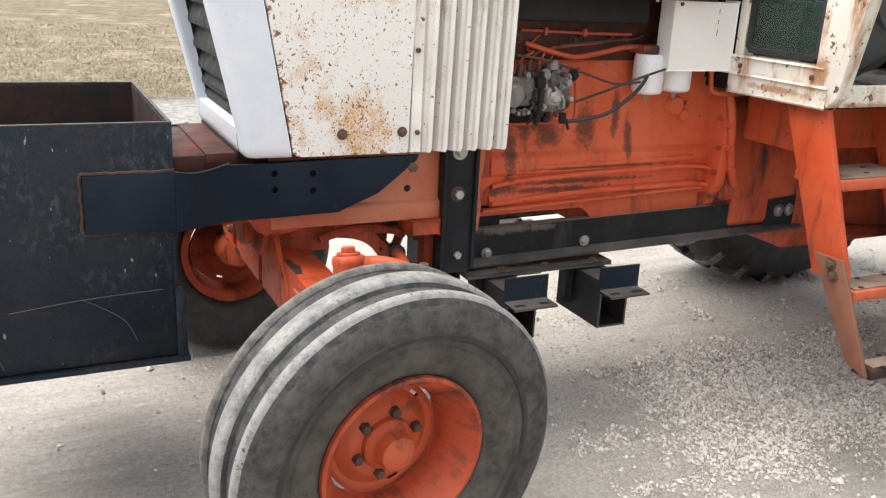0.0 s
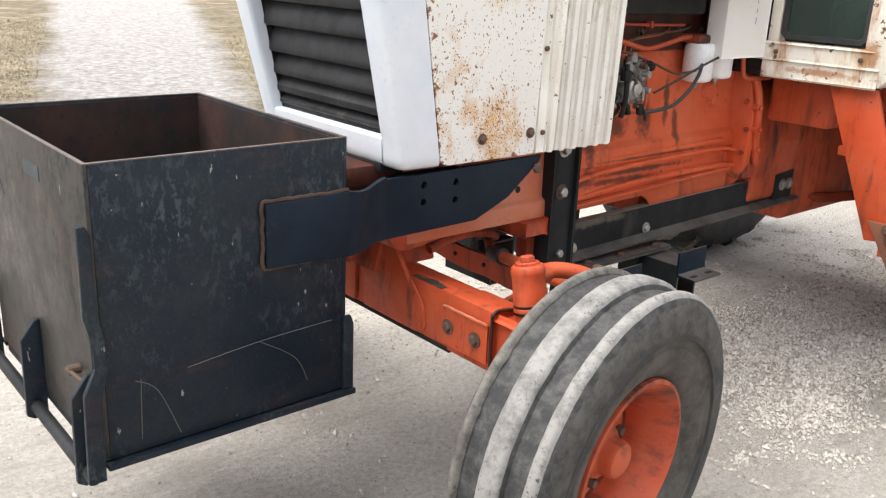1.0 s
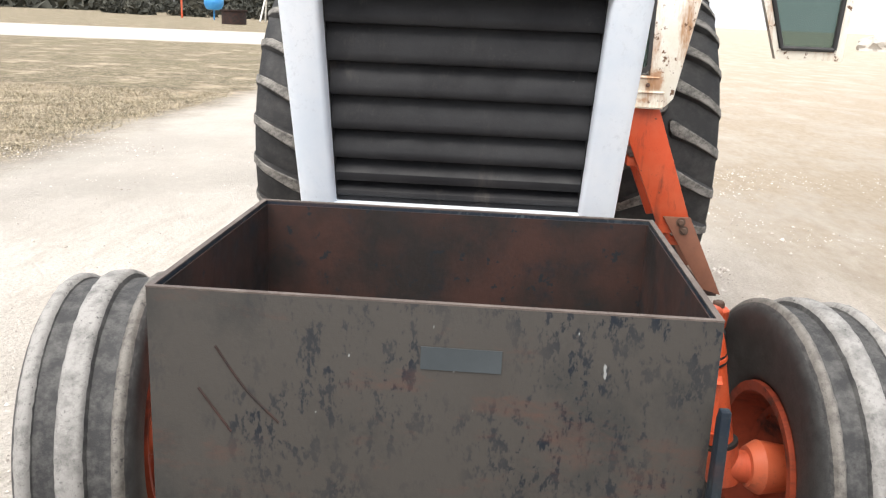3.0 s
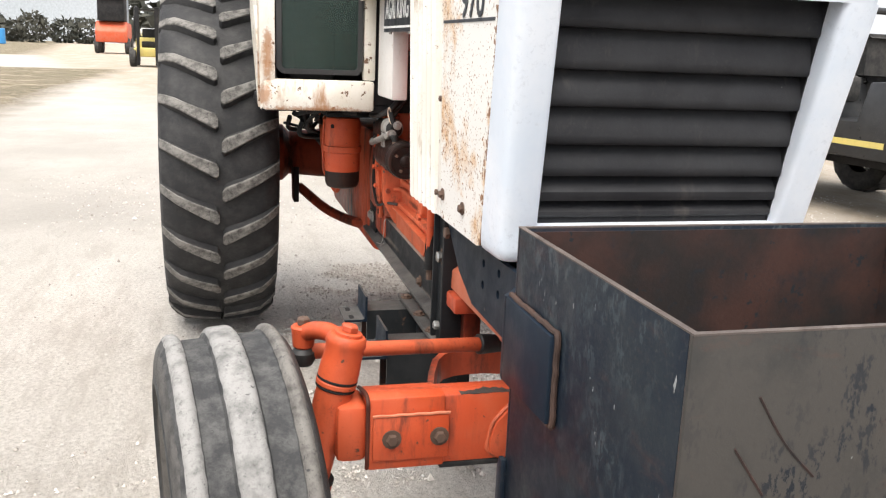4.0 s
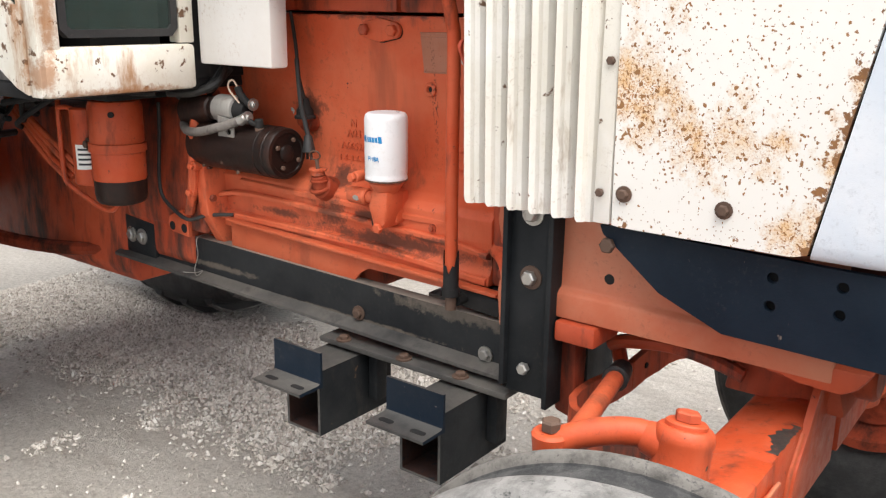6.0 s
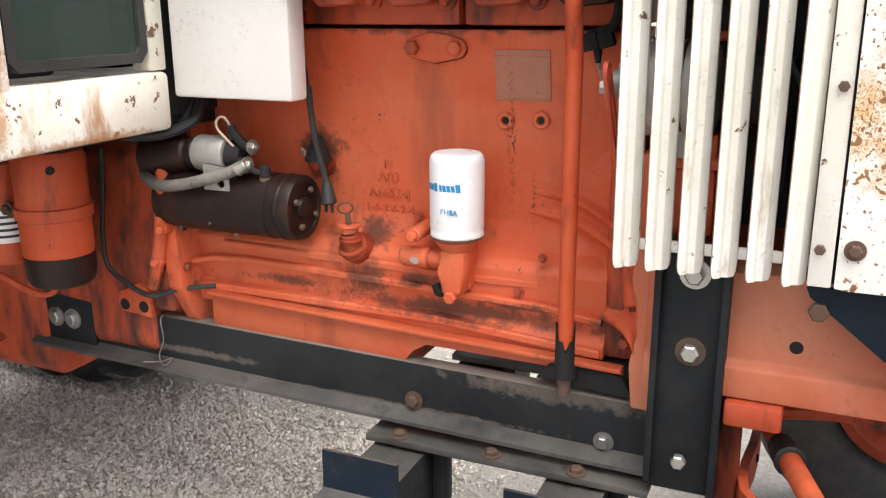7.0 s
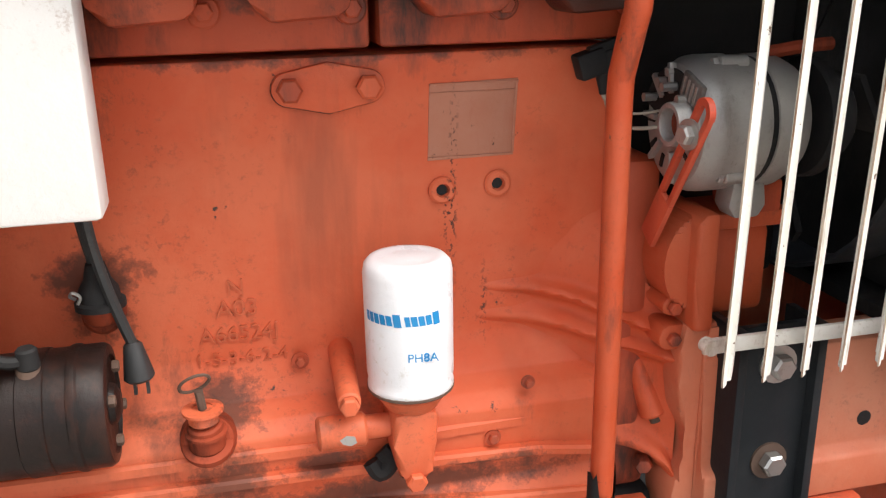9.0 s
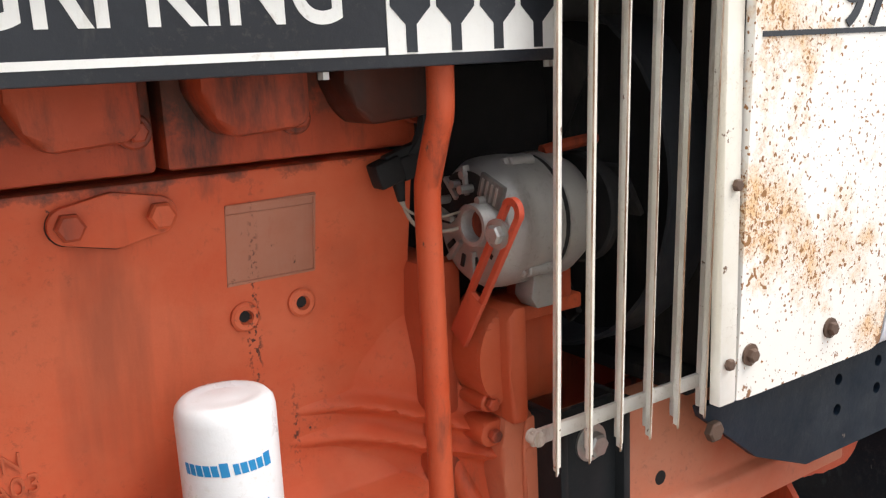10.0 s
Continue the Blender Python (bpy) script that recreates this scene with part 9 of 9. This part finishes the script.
rng = random.Random(11)
scrap = thing("scrap_heap", "tangled heap of rusty farm iron and pipes", "scrap heap", (62.0, -35.5, 0))
for k in range(46):
    p = V(rng.uniform(-2, 2), rng.uniform(-4.5, 3.0), rng.uniform(0.05, 0.5))
    d = V(rng.uniform(-0.6, 0.6), rng.uniform(-1, 1), rng.uniform(0.0, 0.9)).normalized() * rng.uniform(0.8, 2.8)
    bm = B()
    if k % 5 == 0:
        add_lathe(bm, [(0.34, -0.03), (0.40, -0.03), (0.40, 0.03), (0.34, 0.03), (0.34, -0.03)], Matrix.Translation(p + V(0, 0, 0.4)) @ pose(0, 0, 0, rng.uniform(50, 120), 0, rng.uniform(0, 180)), 18)
    else:
        add_cyl(bm, p, p + d, rng.uniform(0.03, 0.08), seg=7)
    part("iron_piece", bm, rng.choice((RUSTBOLT, BLACK, DARK, GREYPART)), scrap)
pipes = thing("pipe_stack", "low stack of rusty red pipes beside the scrap", "pipe stack", (61.0, -30.6, 0))
PIPERED = paint("rusty_red_pipe", (0.22, 0.070, 0.045), (0.30, 0.11, 0.075), (0.07, 0.035, 0.03), 0.5, 0.7, 0.5)
rk = random.Random(17)
for row, count in enumerate((9, 8, 7, 5, 3)):
    for k in range(count):
        bm = B()
        y0 = -1.2 + 0.27 * (k + row * 0.5)
        add_cyl(bm, (rk.uniform(-2.2, -1.8), y0, 0.14 + 0.235 * row), (rk.uniform(1.8, 2.4), y0 + rk.uniform(-0.1, 0.1), 0.14 + 0.235 * row), 0.13, seg=10)
        part("pipe", bm, PIPERED, pipes)
mound = thing("soil_mound", "low heap of pale soil and stones", "mound", (72.0, -31.0, 0))
bm = B()
bmesh.ops.create_icosphere(bm, subdivisions=4, radius=1.0)
for v in bm.verts:
    k = 1 + 0.25 * noise.noise(v.co * 2.2) + 0.08 * noise.noise(v.co * 7)
    v.co = V(v.co.x * 2.5 * k, v.co.y * 3.2 * k, max(v.co.z, -0.02) * 1.5 * k)
part("mound_body", bm, STONE, mound)

swing = thing("swing_set", "white wooden A-frame garden swing", "garden swing", (88.0, 22.6, 0))
for s in (-1, 1):
    for d in (-1, 1):
        bm = B()
        add_tube(bm, [(d * 1.0, s * 1.9, 0), (d * 0.1, s * 1.5, 2.6)], 0.09, 6)
        part("leg", bm, WHITEWOOD, swing)
bm = B()
add_box(bm, -0.1, 0.1, -1.8, 1.8, 2.55, 2.72, 0.01)
part("beam", bm, WHITEWOOD, swing)
bm = B()
add_box(bm, -0.3, 0.3, -0.85, 0.85, 0.55, 0.65, 0.01)
add_box(bm, 0.25, 0.33, -0.85, 0.85, 0.65, 1.25, 0.01)
part("bench", bm, WHITEWOOD, swing)
for s in (-1, 1):
    bm = B()
    add_tube(bm, [(0, s * 0.8, 0.6), (0, s * 0.8, 2.6)], 0.02, 5)
    part("chain", bm, BLACK, swing)
pit = thing("fire_pit", "rusty brown steel fire ring on the grass", "fire pit", (68.0, 21.3, 0))
bm = B()
add_lathe(bm, [(0.85, 0), (0.95, 0), (0.95, 1.0), (1.05, 1.02), (1.05, 1.12), (0.85, 1.12), (0.85, 0)], Matrix.Identity(4), 24)
part("ring", bm, RUSTINSIDE, pit)
sphere = thing("blue_float", "round blue plastic drum on a post", "drum", (86.0, 28.8, 0))
bm = B()
add_cyl(bm, (0, 0, 0), (0, 0, 1.1), 0.08, seg=8)
part("post", bm, BLUEPLASTIC, sphere)
bm = B()
add_lathe(bm, [(0, 0.9), (0.7, 1.0), (0.95, 1.5), (0.95, 1.9), (0.7, 2.4), (0, 2.5)], Matrix.Identity(4), 20)
part("drum", bm, BLUEPLASTIC, sphere)
post = thing("red_post", "slim red painted yard post", "post", (90.0, 33.5, 0))
bm = B()
add_cyl(bm, (0, 0, 0), (0, 0, 3.0), 0.10, seg=8)
part("post_body", bm, REDPAINT, post)
drum = thing("blue_drum", "small blue plastic drum on the grass", "drum", (84.0, 18.6, 0))
bm = B()
add_cyl(bm, (0, 0, 0), (0, 0, 1.3), 0.42, seg=18, bevel=0.05)
part("drum_body", bm, BLUEPLASTIC, drum)


def bare_tree(at, h, seed):
    """A leafless winter tree: tapered trunk, forking limbs and a haze of twigs."""
    r = random.Random(seed)
    tree = thing("tree", "bare grey-barked winter tree beside the lawn", "tree", at)
    bm = B()

    def limb(p, d, length, rad, depth):
        q = p + d * length
        add_cyl(bm, p, q, rad, rad * 0.62, 7 if depth < 2 else 5)
        if depth < 4:
            for _ in range(3 if depth else 4):
                nd = (d + V(r.uniform(-1, 1), r.uniform(-1, 1), r.uniform(-0.2, 0.7)) * 0.75).normalized()
                limb(p + (q - p) * r.uniform(0.6, 1.0), nd, length * r.uniform(0.55, 0.75), rad * 0.5, depth + 1)

    limb(V(0, 0, 0), V(0.03, 0.02, 1).normalized(), h * 0.35, 0.30, 0)
    part("trunk", bm, BARK, tree)
    bm = B()
    for _ in range(500):
        p = V(r.gauss(0, h * 0.16), r.gauss(0, h * 0.16), h * 0.7 + r.gauss(0, h * 0.13))
        d = V(r.uniform(-1, 1), r.uniform(-1, 1), r.uniform(-0.3, 1)).normalized()
        add_cyl(bm, p, p + d * r.uniform(0.3, 0.8), 0.012, 0.004, 3)
    crown = part("crown", bm, BARK, tree)
    tagged(crown, kind="stuff")


bare_tree((23.2, 19.4, 0), 9.0, 3)

# far wood line as clumps of dark twigs and evergreens
rng = np.random.default_rng(7)
verts, faces = [], []
for k in range(9000):
    a = rng.uniform(-0.2, 1.35)
    rr = rng.uniform(140, 165)
    x, y = rr * math.cos(a), rr * math.sin(a)
    top = 5.0 + 2.5 * math.sin(a * 23) + 1.8 * math.sin(a * 61 + 1)
    z = rng.uniform(0.0, top)
    s = rng.uniform(0.4, 1.3)
    d = rng.normal(size=(3, 3)) * s
    i = len(verts)
    verts += [(x + d[j][0], y + d[j][1], max(0.0, z + d[j][2])) for j in range(3)]
    faces.append((i, i + 1, i + 2))
me = bpy.data.meshes.new("wood_line")
me.from_pydata(verts, [], faces)
me.materials.append(WOODDARK)
tagged(new("wood_line", me), "dark far belt of winter trees and evergreens", "trees", kind="stuff")

# evergreen shrubs nearer the garden
verts, faces = [], []
for k in range(7000):
    c = int(rng.integers(0, 14))
    cx, cy = 104 + 2.5 * math.sin(c * 2.1), 14.0 + c * 2.6
    h = 2.6 + 1.1 * math.sin(c * 3.3)
    u = rng.normal(size=3)
    u /= np.linalg.norm(u)
    p = np.array([cx, cy, h * 0.5]) + u * np.array([1.6, 1.7, h * 0.55]) * rng.uniform(0.75, 1.05)
    d = rng.normal(size=(3, 3)) * 0.22
    i = len(verts)
    verts += [tuple(p + d[j]) if (p + d[j])[2] > 0 else (p[0] + d[j][0], p[1] + d[j][1], 0.0) for j in range(3)]
    faces.append((i, i + 1, i + 2))
me = bpy.data.meshes.new("shrub_row")
me.from_pydata([tuple(float(q) for q in v) for v in verts], [], faces)
me.materials.append(WOODDARK)
tagged(new("shrub_row", me), "row of dark evergreen shrubs", "shrubs", kind="stuff")

# house corner and porch far across the lawn
house = thing("white_porch", "white low house front with porch across the lawn", "house", (52.0, 62.0, 0))
bm = B()
add_box(bm, -9, 9, 0, 7, 0, 2.6)
part("wall", bm, WHITEWOOD, house)
bm = B()
add_prism(bm, [(-9.5, 2.5), (9.5, 2.5), (8.0, 4.6), (-8.0, 4.6)], at_y(-0.6), 8.0)
part("roof", bm, BARK, house)
for k in range(4):
    bm = B()
    add_box(bm, -7 + 4 * k, -5.6 + 4 * k, -0.03, 0.02, 0.9, 2.0)
    part("window", bm, BLACK, house)

# ---- loose stones and grass ----


def scatter_stones(n, seed, xr, yr, size, accept):
    g = np.random.default_rng(seed)
    base = np.array([(1, 0, 0), (-1, 0, 0), (0, 1, 0), (0, -1, 0), (0, 0, 1), (0, 0, -0.6)], float)
    tri = np.array([(0, 2, 4), (2, 1, 4), (1, 3, 4), (3, 0, 4), (2, 0, 5), (1, 2, 5), (3, 1, 5), (0, 3, 5)])
    V_, F_ = [], []
    i = 0
    for _ in range(n):
        x, y = g.uniform(*xr), g.uniform(*yr)
        if not accept(x, y, g):
            continue
        s = size * g.lognormal(0, 0.30)
        a = g.uniform(0, 6.28)
        p = base * (1 + g.uniform(-0.35, 0.35, (6, 3))) * np.array([1.0, g.uniform(0.55, 1.0), g.uniform(0.6, 0.95)]) * s
        c, q = math.cos(a), math.sin(a)
        p = np.stack([p[:, 0] * c - p[:, 1] * q + x, p[:, 0] * q + p[:, 1] * c + y, p[:, 2] + 0.35 * s], 1)
        V_.append(p)
        F_.append(tri + i)
        i += 6
    me = bpy.data.meshes.new("gravel")
    me.from_pydata(np.concatenate(V_).tolist(), [], np.concatenate(F_).tolist())
    me.materials.append(CHIPS)
    return tagged(new("gravel", me), "loose crushed limestone chips", "gravel", kind="stuff")


def chip_material():
    m, t, b = material("stone_chips")
    g = t.nodes.new("ShaderNodeNewGeometry")
    col = ramp(t, g.outputs["Random Per Island"], [(0.0, (0.25, 0.225, 0.198)), (0.3, (0.54, 0.497, 0.447)), (0.7, (0.68, 0.634, 0.578)), (1.0, (0.84, 0.805, 0.76))])
    col = mix(t, tex_noise(t, 140, 4), col, mix(t, 0.6, col, (0.28, 0.25, 0.22)))
    t.links.new(col, b.inputs["Base Color"])
    b.inputs["Roughness"].default_value = 0.95
    return m


CHIPS = chip_material()


def loose(x, y, g):
    """Chips lie thick beside the wheel tracks and thin elsewhere."""
    k = noise.noise(Vector((x * 0.9, y * 0.9, 4.2))) + 0.35 * noise.noise(Vector((x * 3.1, y * 3.1, 1.0)))
    return g.uniform() < min(1.0, max(0.05, 0.38 + 1.9 * k))


def ridge(x, y, g):
    """Thick strip of chips thrown up between the wheel tracks, with clusters strewn beside it."""
    rag = 0.16 * noise.noise(Vector((x * 2.3, y * 2.3, 9.1))) + 0.10 * noise.noise(Vector((x * 6.5, y * 6.5, 2.7)))
    depth = min(0.34 - abs(y + 0.33), 0.55 * (x - 1.25)) + rag
    k = min(1.0, max(0.0, 0.50 + 4.5 * depth))
    knots = noise.noise(Vector((x * 5.5, y * 5.5, 6.3))) + 0.5 * noise.noise(Vector((x * 13.0, y * 13.0, 3.3)))
    return g.uniform() < max(k, min(0.45, max(0.015, 1.5 * (knots - 0.26))))


scatter_stones(130000, 21, (0.75, 3.4), (-1.4, 0.95), 0.0060, ridge)
scatter_stones(14000, 22, (-1.2, 1.4), (-1.6, 1.6), 0.0042, lambda x, y, g: g.uniform() < 0.45 and loose(x, y, g))
scatter_stones(30000, 23, (-1.0, 7.0), (-5.0, 4.5), 0.0068, lambda x, y, g: (x < 0.75 or x > 3.4 or abs(y) > 1.2) and g.uniform() < 0.5 and loose(x, y, g))


def grass_blades(n, seed, xr, yr, inside):
    g = np.random.default_rng(seed)
    V_, F_ = [], []
    for _ in range(n):
        x, y = g.uniform(*xr), g.uniform(*yr)
        if not inside(x, y):
            continue
        a = g.uniform(0, 6.28)
        h, l = g.uniform(0.01, 0.045), g.uniform(0.02, 0.07)
        w = 0.0035
        i = len(V_)
        c, s = math.cos(a), math.sin(a)
        V_ += [(x - s * w, y + c * w, 0.0), (x + s * w, y - c * w, 0.0), (x + c * l, y + s * l, h)]
        F_.append((i, i + 1, i + 2))
    me = bpy.data.meshes.new("dead_grass")
    me.from_pydata(V_, [], F_)
    me.materials.append(DRYGRASS)
    return tagged(new("dead_grass", me), "flattened dead straw-coloured lawn grass", "grass", kind="stuff")


grass_blades(60000, 31, (2.4, 12.0), (4.0, 13.0), lambda x, y: 0.923 * x - 0.386 * y > 0.4 and y > 4.1)
grass_blades(60000, 32, (-5.0, 4.0), (6.8, 17.0), lambda x, y: 0.955 * x - 0.297 * y < -1.05)
